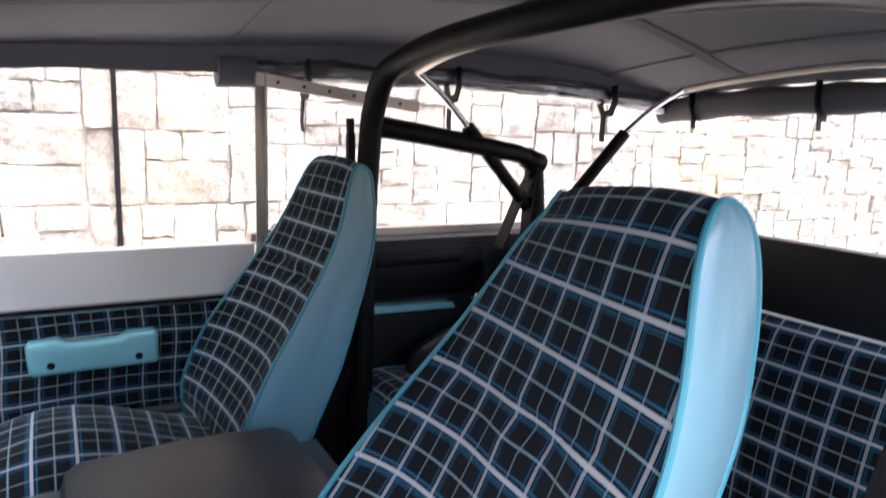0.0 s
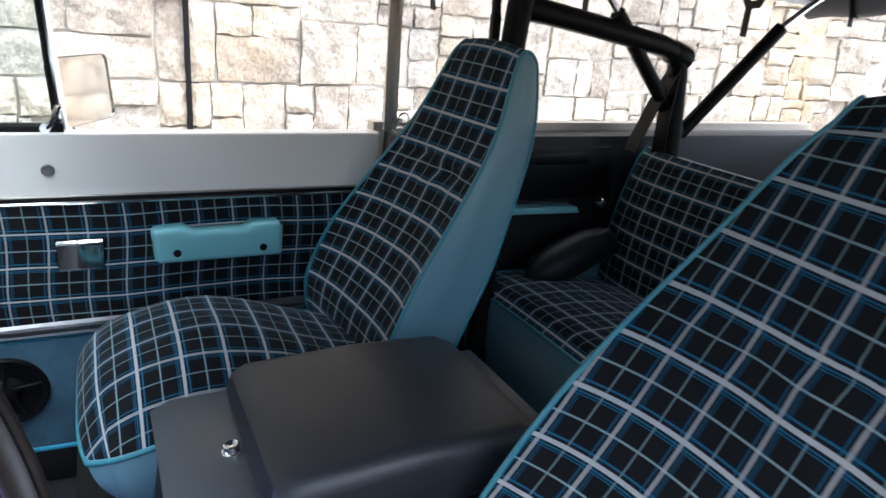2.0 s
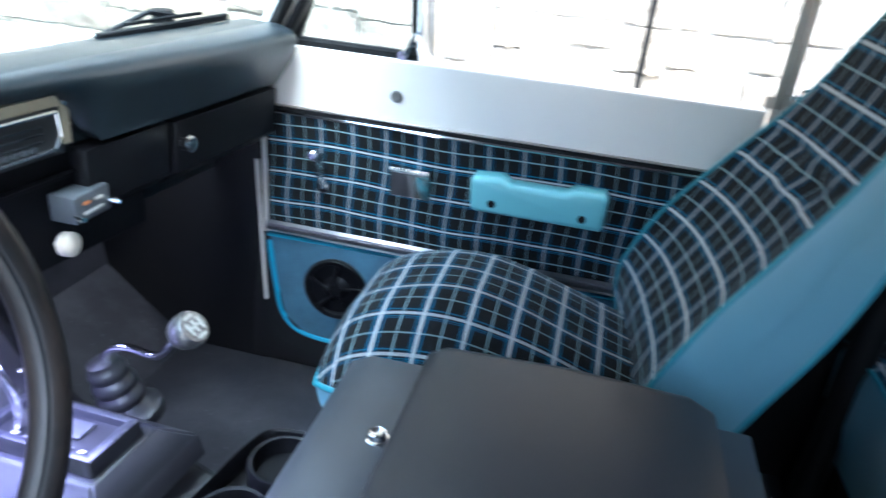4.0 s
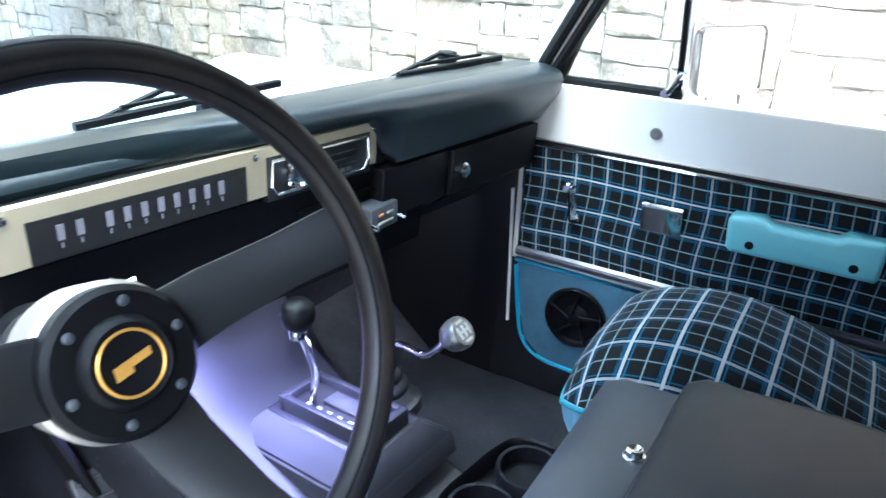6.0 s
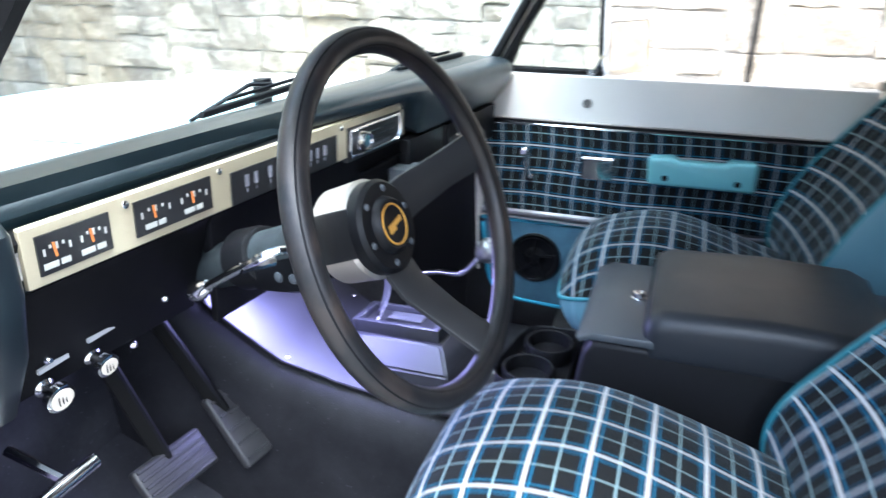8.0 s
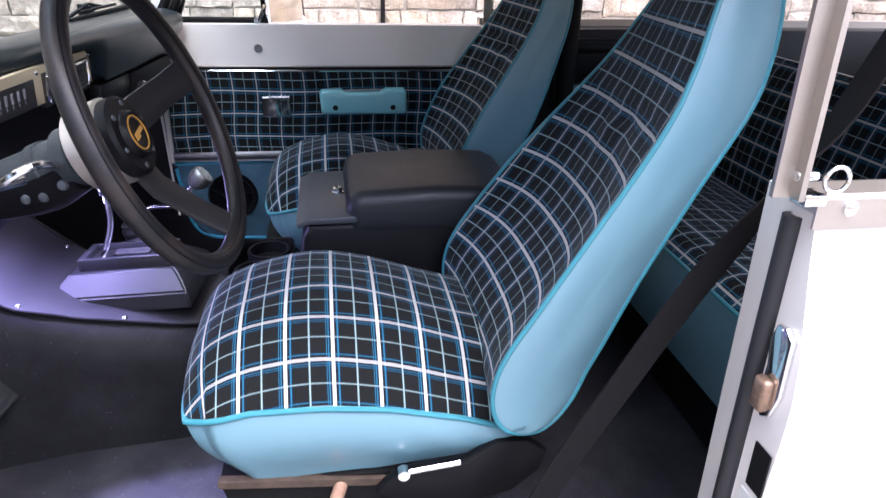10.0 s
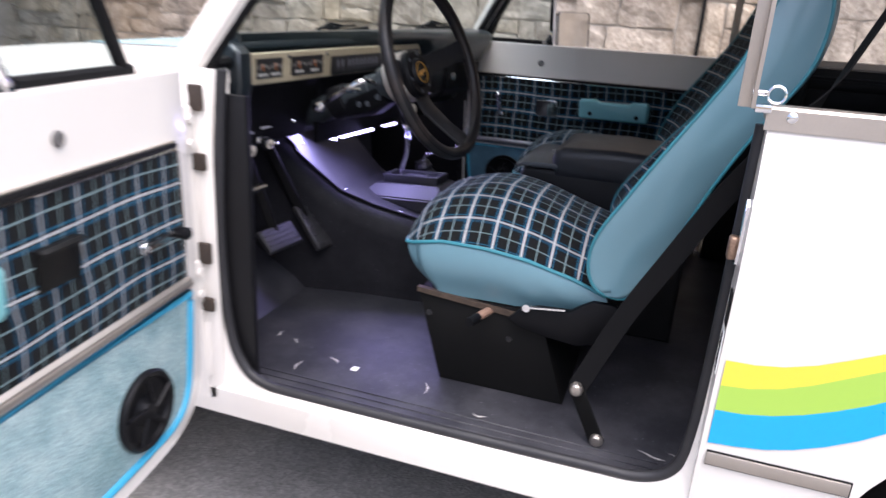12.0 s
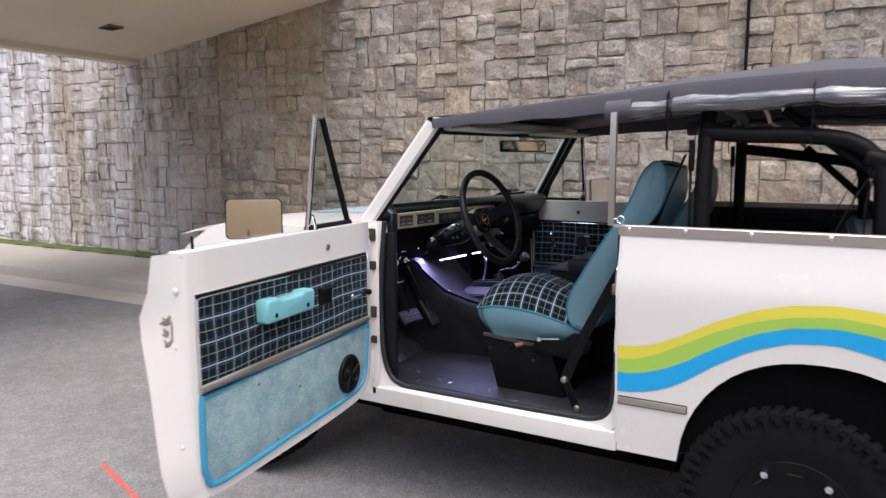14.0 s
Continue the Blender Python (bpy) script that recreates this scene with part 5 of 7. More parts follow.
# transfer lever with a ribbed boot
b0, b1 = Vector((0.205, 0.905, 0.793)), Vector((0.192, 0.928, 0.885))
bm = bmesh.new()
d = (b1 - b0).normalized()
L = (b1 - b0).length
lathe(bm, b0, d, [(-0.012, 0.050), (0.004, 0.050), (0.007, 0.046)] + [(L * t / 16, (0.036, 0.040, 0.042, 0.040)[t % 4] * (1 - 0.022 * t)) for t in range(2, 17)] + [(L + 0.005, 0.024), (L + 0.008, 0.010)], 22)
boot = part("transfer_lever", bm, surface("boot_rubber", (0.012, 0.012, 0.014), 0.38, spec=0.6, vary=0.15))
tagged(boot, "bent chrome transfer lever with ribbed black boot", "gear lever")
kn = Vector((0.158, 0.749, 1.010))
bm = bmesh.new()
tube(bm, curve([b1 - d * 0.01, b1 + Vector((0.0, -0.012, 0.025)), b1 + Vector((-0.004, -0.05, 0.042)), b1.lerp(kn, 0.6) + Vector((0, 0, -0.022)), kn + Vector((0.0, 0.03, -0.025))], 18), 0.0065, 10)
part("lever", bm, M_CHROME, boot)
bm = bmesh.new()
lathe(bm, kn + Vector((0, 0.03, -0.024)), (0, -0.62, 0.55), [(0, 0.012), (0.010, 0.021), (0.022, 0.025), (0.034, 0.025), (0.040, 0.022), (0.041, 0.0)], 24, cap=False)
knob = part("knob", bm, surface("worn_silver", (0.20, 0.20, 0.20), 0.30, 0.9, vary=0.35, scale=90, grain=420, bump=0.5), boot, "worn silver knob with an engraved face")
kd = Vector((0, -0.62, 0.55)).normalized()
ku = kd.cross(Vector((1, 0, 0))).normalized()
kc = kn + Vector((0, 0.03, -0.024)) + kd * 0.0408
bm = bmesh.new()
for x, u, w, h in ((-0.011, 0.0, 0.0022, 0.009), (0.0, 0.0, 0.0022, 0.009), (0.011, 0.0, 0.0022, 0.009), (-0.0055, 0.0, 0.0055, 0.0018), (0.0055, 0.0, 0.0055, 0.0018), (0.0, 0.015, 0.008, 0.002), (0.0, -0.015, 0.008, 0.002)):
    rings(bm, [[kc + Vector((x + p * w, 0, 0)) + ku * (u + q * h) + kd * d for p, q in ((-1, -1), (1, -1), (1, 1), (-1, 1))] for d in (-0.001, 0.0008)])
part("knob_marks", bm, M_MARK, knob)

# ---- centre console ----
console = thing("centre_console", "black vinyl centre console with padded lid and cup holders", "console", loc=(0.05, 0.3, 0.53))


def P(name, bm, mat, parent, label="", angle=38):
    """A part under a placed thing, given in world places."""
    ob = part(name, bm, mat, parent, label, angle)
    ob.matrix_parent_inverse = Matrix.Translation(-Vector(parent.location)) if parent.parent is None else Matrix()
    return ob


bm = bmesh.new()
prism(bm, [(0.06, 0.53), (0.56, 0.53), (0.555, 0.80), (0.535, 0.955), (0.52, 0.982), (0.06, 0.988)], "x", -0.095, 0.195, 0.012, 3)
P("body", bm, M_BLACKVINYL, console)
bm = bmesh.new()
prism(bm, [(0.05, 0.990), (0.525, 0.984), (0.54, 0.977), (0.545, 0.985), (0.52, 0.998), (0.43, 1.000), (0.05, 1.002)], "x", -0.10, 0.20, 0.004, 2)
P("top", bm, M_SHIFT, console, "satin dark grey console top")
bm = bmesh.new()
prism(bm, [(0.098, 0.960), (0.440, 0.960), (0.447, 1.012), (0.440, 1.034), (0.42, 1.046), (0.27, 1.053), (0.13, 1.048), (0.100, 1.034)], "x", -0.102, 0.200, 0.026, 5)
P("lid", bm, surface("lid_vinyl", (0.018, 0.020, 0.024), 0.42, spec=0.4, vary=0.12, grain=500, bump=0.3, dist=0.0008), console, "padded black vinyl lid")
bm = bmesh.new()
lathe(bm, (0.049, 0.461, 0.998), (0, 0.1, 1), [(0, 0.013), (0.003, 0.013), (0.004, 0.010), (0.012, 0.010), (0.013, 0.008), (0.010, 0.003), (0.010, 0)], 22, cap=False)
P("lock", bm, M_CHROME, console, "chrome lid lock")
# cup tray in front
bm = bmesh.new()
prism(bm, [(0.555, 0.70), (0.70, 0.735), (0.71, 0.768), (0.69, 0.785), (0.555, 0.79)], "x", -0.03, 0.20, 0.012, 3)
P("cup_tray", bm, M_BLACK, console)
for x, y in ((0.045, 0.645), (0.155, 0.625)):
    bm = bmesh.new()
    lathe(bm, (x, y, 0.797), (0, 0, 1), [(-0.01, 0.050), (0.026, 0.050), (0.030, 0.048), (0.029, 0.043), (0.004, 0.040), (0.004, 0.0)], 28, cap=False)
    P("cup_holder", bm, M_BLACK, console, "black cup holder")
bm = bmesh.new()
rim = curve([(-0.020, 0.575, 0), (-0.024, 0.640, 0), (-0.010, 0.690, 0), (0.035, 0.705, 0), (0.100, 0.698, 0), (0.165, 0.687, 0), (0.205, 0.668, 0), (0.216, 0.620, 0), (0.210, 0.572, 0), (0.100, 0.566, 0)], 48, True)
rings(bm, [[Vector((0.097 + (p.x - 0.097) * k, 0.632 + (p.y - 0.632) * k, z)) for p in rim] for k, z in ((1.05, 0.72), (1.04, 0.785), (1.0, 0.826), (0.98, 0.829), (0.955, 0.826), (0.93, 0.795), (0.10, 0.794))], cap=True)
P("tray_rim", bm, M_BLACK, console, "raised rim round the cup holders")
for x, y in ((-0.02, 0.712), (0.205, 0.694), (0.09, 0.722)):
    bm = bmesh.new()
    lathe(bm, (x, y, 0.772), (0, 0.3, 1), [(0, 0.006), (0.004, 0.005), (0.006, 0.003), (0.006, 0)], 10, cap=False)
    P("tray_screw", bm, M_CHROME, console)

# ---- seats ----
M_RUNNER = surface("rusty_steel", (0.06, 0.042, 0.03), 0.6, 0.3, vary=0.4, scale=40)


def bucket_seat(name, cx, label, driver, dy, back):
    seat = thing(name, label, "car seat", "front bucket seats", loc=(cx, 0.4, 0.53))
    hw = 0.212
    crown = [(p.x, p.y) for p in curve([(0.702, 0.872, 0), (0.700, 0.905, 0), (0.665, 0.955, 0), (0.60, 0.987, 0), (0.51, 1.003, 0), (0.41, 0.987, 0), (0.30, 0.950, 0), (0.22, 0.925, 0)], 30)]
    rim = [(0.70, 0.868), (0.60, 0.890), (0.50, 0.888), (0.40, 0.878), (0.30, 0.855), (0.22, 0.825)]

    def top(a, b):
        u = 2 * a - 1
        k = b * (len(crown) - 1)
        i = min(int(k), len(crown) - 2)
        y = crown[i][0] * (1 - k + i) + crown[i + 1][0] * (k - i)
        z = crown[i][1] * (1 - k + i) + crown[i + 1][1] * (k - i)
        ze = lerp_rows(sorted(rim), y)
        w = hw * (1 if y < 0.62 else 1 - 0.10 * ((y - 0.62) / 0.08) ** 2)
        f = 1 - abs(u) ** 3.2
        zz = min(z, ze) if f <= 0 else ze + (z - ze) * f
        return Vector((cx + u * w, y + dy - 0.012 * (abs(u) ** 4) * (1 if y > 0.66 else 0), zz + 0.002 * math.sin(u * 9) * math.sin(y * 23)))
    bm = bmesh.new()
    vs = sheet(bm, top, 28, 30)
    P("cushion", bm, M_PLAID, seat, "tartan cloth seat cushion", 80)
    edge = [top(0, k / 30) for k in range(30, -1, -1)] + [top(k / 20, 0) for k in range(1, 21)] + [top(1, k / 30) for k in range(1, 31)]
    bm = bmesh.new()
    tube(bm, edge, 0.0045, 8)
    P("piping", bm, M_PIPE, seat, "bright teal piping")
    bm = bmesh.new()
    loops = []
    for p in edge:
        c = Vector((cx, 0.45 + dy, p.z))
        out = (p - c)
        out.z = 0
        out.normalize()
        lo = 0.755 + max(0, 0.42 - (p.y - dy)) * 0.12
        row = []
        for k in range(9):
            t = k / 8
            z = p.z + (lo - p.z) * t
            q = Vector((p.x, p.y, z)) + out * (0.010 * math.sin(math.pi * min(1, t * 1.15)) - 0.022 * t * t)
            if p.y - dy > 0.6:
                q.y -= 0.06 * t * (p.y - dy - 0.6) / 0.1
            wr = 0.004 * math.sin(70 * p.y + 9 * t) * t * (1 - t) * 2 if p.y < 0.42 else 0.001 * math.sin(25 * p.y)
            row.append(q + out * wr)
        loops.append(row)
    rings(bm, loops, closed=False)
    P("skirt", bm, M_VINYL, seat, "teal vinyl cushion sides", 80)
    # backrest: two side panels of rounded outline, joined by a band that is cloth in front and over the top, vinyl behind
    shape = curve([(0, y, z) for y, z in back["outline"]], 96, True)
    top_k = max(range(96), key=lambda k: shape[k].z)
    last = top_k + 5
    fits = {k: np.polyfit([r[0] for r in back[k]], [r[1] for r in back[k]], 3) for k in ("x_in", "x_out", "dy_in")}

    def rim_at(k, inboard):
        p = shape[k % 96]
        f = min(1.0, max(0.3, 1 - 0.7 * (k % 96 - top_k + 6) / 14)) if k % 96 > top_k - 6 else min(1.0, 0.3 + 0.7 * (k % 96 + 10) / 20)
        dy = float(np.polyval(fits["dy_in"], p.z)) * f if inboard else 0.0
        x = float(np.polyval(fits["x_in" if inboard else "x_out"], p.z))
        q = k % 96
        rear = min(1.0, max(0.0, (q - top_k - 2) / 18)) if q > top_k else 0.0
        rear = rear * rear * (3 - 2 * rear) * min(1.0, (96 - q) / 14)
        lift = 0.0 if inboard else back["lift"] * max(0.0, min(1.0, (p.z - 1.38) / 0.08))
        return Vector((x + (back["inset"] * rear if x < back["x_mid"] else -back["inset"] * rear), p.y + dy, p.z + lift - (0.006 if inboard else 0)))

    def band(k0, k1, hollow):
        def fn(a, b):
            k = k0 + (k1 - k0) * b
            i = int(math.floor(k))
            f = k - i
            P0 = rim_at(i, False).lerp(rim_at(i + 1, False), f)
            P1 = rim_at(i, True).lerp(rim_at(i + 1, True), f)
            p = P0.lerp(P1, a)
            w = 1 - abs(2 * a - 1) ** 2.8
            if hollow:
                low = back["hollow"] * math.exp(-((p.z - 1.10) / 0.17) ** 2)
                fold = 0.011 * math.exp(-((p.z - 1.262 - 0.012 * math.sin(a * 7)) / 0.009) ** 2) + 0.003 * math.sin(a * 21) * math.exp(-((p.z - 1.24) / 0.03) ** 2)
                p.y += (-low - fold) * w + 0.004 * w
                p.z += 0.010 * w * max(0, min(1, (p.z - 1.42) / 0.06))
            else:
                p.y -= 0.020 * w
            return p
        return fn
    bm = bmesh.new()
    sheet(bm, band(0, last, True), 26, 56)
    P("backrest", bm, M_PLAID, seat, "tartan cloth backrest face", 80)
    bm = bmesh.new()
    sheet(bm, band(last, 96, False), 16, 40)
    P("backrest_rear", bm, M_VINYL, seat, "teal vinyl backrest rear", 80)
    for inboard in (False, True):
        loop = [rim_at(k, inboard) for k in range(96)]
        bm = bmesh.new()
        tube(bm, loop, 0.0036, 8, closed=True)
        P("piping", bm, M_PIPE, seat, "teal piping")
        # side panel, padded outward
        out = -1 if loop[40].x < back["x_mid"] else 1
        rows = []
        for q in (0.0, 0.03, 0.10, 0.22, 0.40, 0.60, 0.80, 0.95):
            row = []
            for k in range(96):
                z = shape[k].z
                # the middle line of the panel lies halfway between its front and rear edges
                other = min((j for j in range(96) if (j > top_k) != (k > top_k)), key=lambda j: abs(shape[j].z - z))
                m = (loop[k] + loop[other]) / 2
                p = loop[k].lerp(m, q)
                p.x += out * (0.007 * min(1.0, (m - loop[k]).length / 0.03) * (1 - (1 - q) ** 3) + 0.0015 * math.sin(31 * z + 4 * q) * q)
                row.append(p)
            rows.append(row)
        rings(bm := bmesh.new(), rows, cap=False)
        bmesh.ops.holes_fill(bm, edges=[e for e in bm.edges if e.is_boundary and all((v.co - loop[0]).length > 0 for v in e.verts)], sides=0)
        P("side_panel", bm, M_VINYL, seat, "padded teal vinyl side panel", 70)
    # base box
    s = -1 if driver else 1
    bm = bmesh.new()
    prism(bm, [(0.655, 0.752), (0.640, 0.70), (0.59, 0.53), (0.285, 0.53), (0.335, 0.68), (0.36, 0.752)], "x", cx - 0.195, cx + 0.195, 0.004)
    base = P("seat_base", bm, M_STEEL, seat, "black steel seat base")
    for y, z in ((0.625, 0.700), (0.425, 0.672)):
        bm = bmesh.new()
        cyl(bm, (cx + s * 0.194, y, z), (cx + s * 0.198, y, z), 0.007, n=14)
        part("hole", bm, M_DIAL, base)
    for x in (cx - 0.203, cx + 0.188):
        bm = bmesh.new()
        prism(bm, [(0.655, 0.752), (0.655, 0.764), (0.30, 0.735), (0.30, 0.722)], "x", x, x + 0.015)
        P("runner", bm, M_RUNNER, seat)
    cov = [(0.425, 0.738), (0.40, 0.765), (0.36, 0.778), (0.29, 0.782), (0.245, 0.815), (0.20, 0.815), (0.165, 0.79), (0.175, 0.755), (0.215, 0.718), (0.27, 0.703), (0.34, 0.71), (0.40, 0.722)]
    for sd in (-1, 1):
        bm = bmesh.new()
        prism(bm, cov, "x", cx + sd * 0.205, cx + sd * 0.228, 0.006)
        P("hinge_cover", bm, M_BLACK, seat)
        bm = bmesh.new()
        tube(bm, [(cx + sd * 0.230, 0.385, 0.776), (cx + sd * 0.230, 0.30, 0.786)], 0.004, 6)
        cyl(bm, (cx + sd * 0.222, 0.385, 0.776), (cx + sd * 0.238, 0.385, 0.776), 0.009, n=12)
        P("recline_lever", bm, M_CHROME, seat)
    if driver:
        bm = bmesh.new()
        tube(bm, [(cx - 0.19, 0.475, 0.735), (cx - 0.25, 0.49, 0.738)], 0.010, 10)
        lev = P("slide_lever", bm, surface("copper_lever", (0.45, 0.28, 0.20), 0.4, 0.5, vary=0.2, scale=60), seat)
        bm = bmesh.new()
        tube(bm, [(cx - 0.25, 0.49, 0.738), (cx - 0.285, 0.50, 0.738)], 0.011, 10)
        part("lever_tip", bm, M_BLACK, lev)
    return seat


DRIVER_BACK = {
    "outline": [(0.238, 0.852), (0.262, 0.90), (0.254, 0.97), (0.206, 1.06), (0.147, 1.16), (0.065, 1.29), (0.034, 1.354), (0.004, 1.43), (-0.022, 1.468), (-0.05, 1.486),
                (-0.076, 1.468), (-0.088, 1.425), (-0.085, 1.37), (-0.066, 1.31), (0.0, 1.20), (0.060, 1.08), (0.110, 0.95), (0.142, 0.875), (0.185, 0.838)],
    "x_out": [(0.84, -0.585), (0.9, -0.597), (1.0, -0.603), (1.1, -0.600), (1.2, -0.596), (1.3, -0.587), (1.4, -0.568), (1.45, -0.548), (1.49, -0.525)],
    "x_in": [(0.84, -0.175), (0.9, -0.165), (1.0, -0.155), (1.1, -0.150), (1.2, -0.157), (1.3, -0.182), (1.4, -0.218), (1.45, -0.237), (1.49, -0.26)],
    "dy_in": [(0.85, 0.0), (1.0, -0.008), (1.1, -0.018), (1.2, -0.037), (1.3, -0.058), (1.4, -0.072), (1.49, -0.075)],
    "x_mid": -0.38, "hollow": 0.055, "inset": 0.030, "lift": 0.013}
PASSENGER_BACK = {
    "outline": [(0.172, 0.842), (0.196, 0.90), (0.203, 0.95), (0.196, 1.0), (0.155, 1.10), (0.093, 1.20), (0.027, 1.30), (-0.006, 1.36), (-0.036, 1.43), (-0.056, 1.468), (-0.078, 1.484),
                (-0.100, 1.466), (-0.108, 1.42), (-0.108, 1.36), (-0.096, 1.30), (-0.062, 1.20), (-0.026, 1.10), (0.020, 1.0), (0.065, 0.90), (0.115, 0.838)],
    "x_in": [(0.84, 0.29), (0.9, 0.285), (1.0, 0.285), (1.1, 0.293), (1.2, 0.305), (1.3, 0.318), (1.4, 0.327), (1.49, 0.337)],
    "x_out": [(0.84, 0.65), (0.9, 0.655), (1.0, 0.652), (1.1, 0.638), (1.2, 0.612), (1.3, 0.578), (1.4, 0.552), (1.49, 0.533)],
    "dy_in": [(0.85, -0.025), (1.0, -0.036), (1.1, -0.050), (1.2, -0.050), (1.3, -0.044), (1.4, -0.022), (1.49, -0.015)],
    "x_mid": 0.45, "hollow": 0.035, "inset": 0.012, "lift": 0.0}
bucket_seat("bucket_seat", -0.342, "driver's high-back bucket seat in tartan and teal vinyl", True, 0.0, DRIVER_BACK)
bucket_seat("bucket_seat", 0.465, "passenger's high-back bucket seat in tartan and teal vinyl", False, -0.06, PASSENGER_BACK)
# driver's belt
belt = thing("seat_belt", "black webbing seat belt bolted to the floor", "seat belt", loc=(-0.66, 0.19, 0.53))
bm = bmesh.new()


def webbing(bm, pts, w, t=0.0016, side=(0, 0, 1)):
    pts = [Vector(p) for p in pts]
    lp = []
    for i, p in enumerate(pts):
        d = (pts[min(i + 1, len(pts) - 1)] - pts[max(i - 1, 0)]).normalized()
        sd = Vector(side(i / (len(pts) - 1)) if callable(side) else side).cross(d).normalized()
        nn = d.cross(sd)
        lp.append([p + sd * w / 2 + nn * t, p - sd * w / 2 + nn * t, p - sd * w / 2 - nn * t, p + sd * w / 2 - nn * t])
    rings(bm, lp)


webbing(bm, curve([(-0.650, 0.246, 0.650), (-0.652, 0.178, 0.82), (-0.655, 0.108, 0.96), (-0.66, 0.030, 1.11), (-0.665, -0.055, 1.24), (-0.672, -0.100, 1.32), (-0.68, -0.140, 1.42), (-0.69, -0.180, 1.52)], 40), 0.040, side=lambda t: (1 - max(0.0, min(1.0, (t - 0.45) / 0.3)), 1.3 * max(0.0, min(1.0, (t - 0.45) / 0.3)), 0))
P("webbing", bm, surface("belt_webbing", (0.005, 0.005, 0.0055), 0.85, spec=0.15, vary=0.15, grain=900, bump=0.4), belt)
bm = bmesh.new()
bar(bm, ((-0.652, 0.25, 0.655), (-0.662, 0.189, 0.537)), 0.005, 0.035, bev=0.002)
P("anchor_arm", bm, M_STEEL, belt)
for c in ((-0.662, 0.246, 0.651), (-0.668, 0.190, 0.545)):
    bm = bmesh.new()
    lathe(bm, c, (-1, 0, 0), [(-0.01, 0.014), (0.003, 0.014), (0.008, 0.010), (0.009, 0)], 14, cap=False)
    P("bolt", bm, M_ALU, belt)

# ---- rear bench ----
bench = thing("rear_bench", "rear bench seat in tartan cloth with teal vinyl sides", "bench seat", loc=(0.0, -0.5, 0.53))
BX0, BX1 = -0.66, 0.70


def bench_top(a, b):
    x = BX0 + (BX1 - BX0) * a
    u = 2 * a - 1
    y = -0.225 - 0.46 * b
    z = 0.935 + 0.018 * math.sin(math.pi * min(1, 1.2 * b)) - 0.05 * b - 0.02 * abs(u) ** 8 - 0.03 * max(0, 1 - b * 10) ** 2
    return Vector((x, y, z))


bm = bmesh.new()
sheet(bm, bench_top, 40, 18)
P("cushion", bm, M_PLAID, bench, "tartan cloth bench cushion", 80)
edge = [bench_top(k / 20, 0) for k in range(21)]
bm = bmesh.new()
tube(bm, [bench_top(0, 1 - k / 10) for k in range(10)] + edge + [bench_top(1, k / 10) for k in range(1, 11)], 0.0045, 8)
P("piping", bm, M_PIPE, bench)
bm = bmesh.new()
rings(bm, [[p, p + Vector((0, 0.006, -0.03)), p + Vector((0, 0.004, -0.12)), p + Vector((0, -0.02, -0.22))] for p in edge], closed=False)
for x in (BX0, BX1):
    box(bm, (min(x, x + 0.004), -0.68, 0.72), (max(x, x + 0.004), -0.23, 0.91), 0.001)
P("skirt", bm, M_VINYL, bench, "teal vinyl bench front")
bm = bmesh.new()
box(bm, (BX0 + 0.03, -0.66, 0.53), (BX1 - 0.03, -0.28, 0.74), 0.01)
P("bench_base", bm, M_STEEL, bench)


def bench_back(a, b):
    x = BX0 + (BX1 - BX0) * a
    u = 2 * a - 1
    y = -0.60 - 0.095 * b + 0.02 * math.sin(math.pi * b) - 0.03 * abs(u) ** 10 - 0.05 * max(0, b - 0.9) * 6
    z = 0.88 + 0.345 * min(1, b * 1.06) + (0.01 * math.sin(min(1, max(0, b - 0.9) * 10) * math.pi))
    return Vector((x, y, z))


bm = bmesh.new()
sheet(bm, bench_back, 40, 20)
P("backrest", bm, M_PLAID, bench, "tartan cloth bench backrest", 80)
bm = bmesh.new()
rim_b = [bench_back(0, k / 20) for k in range(21)] + [bench_back(k / 20, 1) for k in range(1, 21)] + [bench_back(1, 1 - k / 20) for k in range(1, 21)]
tube(bm, rim_b, 0.0045, 8)
P("backrest_piping", bm, M_PIPE, bench)
bm = bmesh.new()
rings(bm, [[p, p + Vector((0, -0.05, -0.004)), p + Vector((0, -0.10, -0.02))] for p in rim_b], closed=False)
box(bm, (BX0, -0.84, 0.80), (BX1, -0.83, 1.2), 0.002)
P("backrest_shell", bm, M_VINYL, bench)
# rear armrests on the side trim
for s in (-1, 1):
    bm = bmesh.new()
    x = 0.72 if s > 0 else -0.70
    prism(bm, [(-0.515, 1.072), (-0.275, 1.078), (-0.262, 1.085), (-0.268, 1.097), (-0.36, 1.092), (-0.44, 1.092), (-0.505, 1.088)], "x", min(x, x - s * 0.05), max(x, x - s * 0.05), 0.004)
    part("rear_armrest", bm, M_ARM, car, "teal plastic rear armrest")
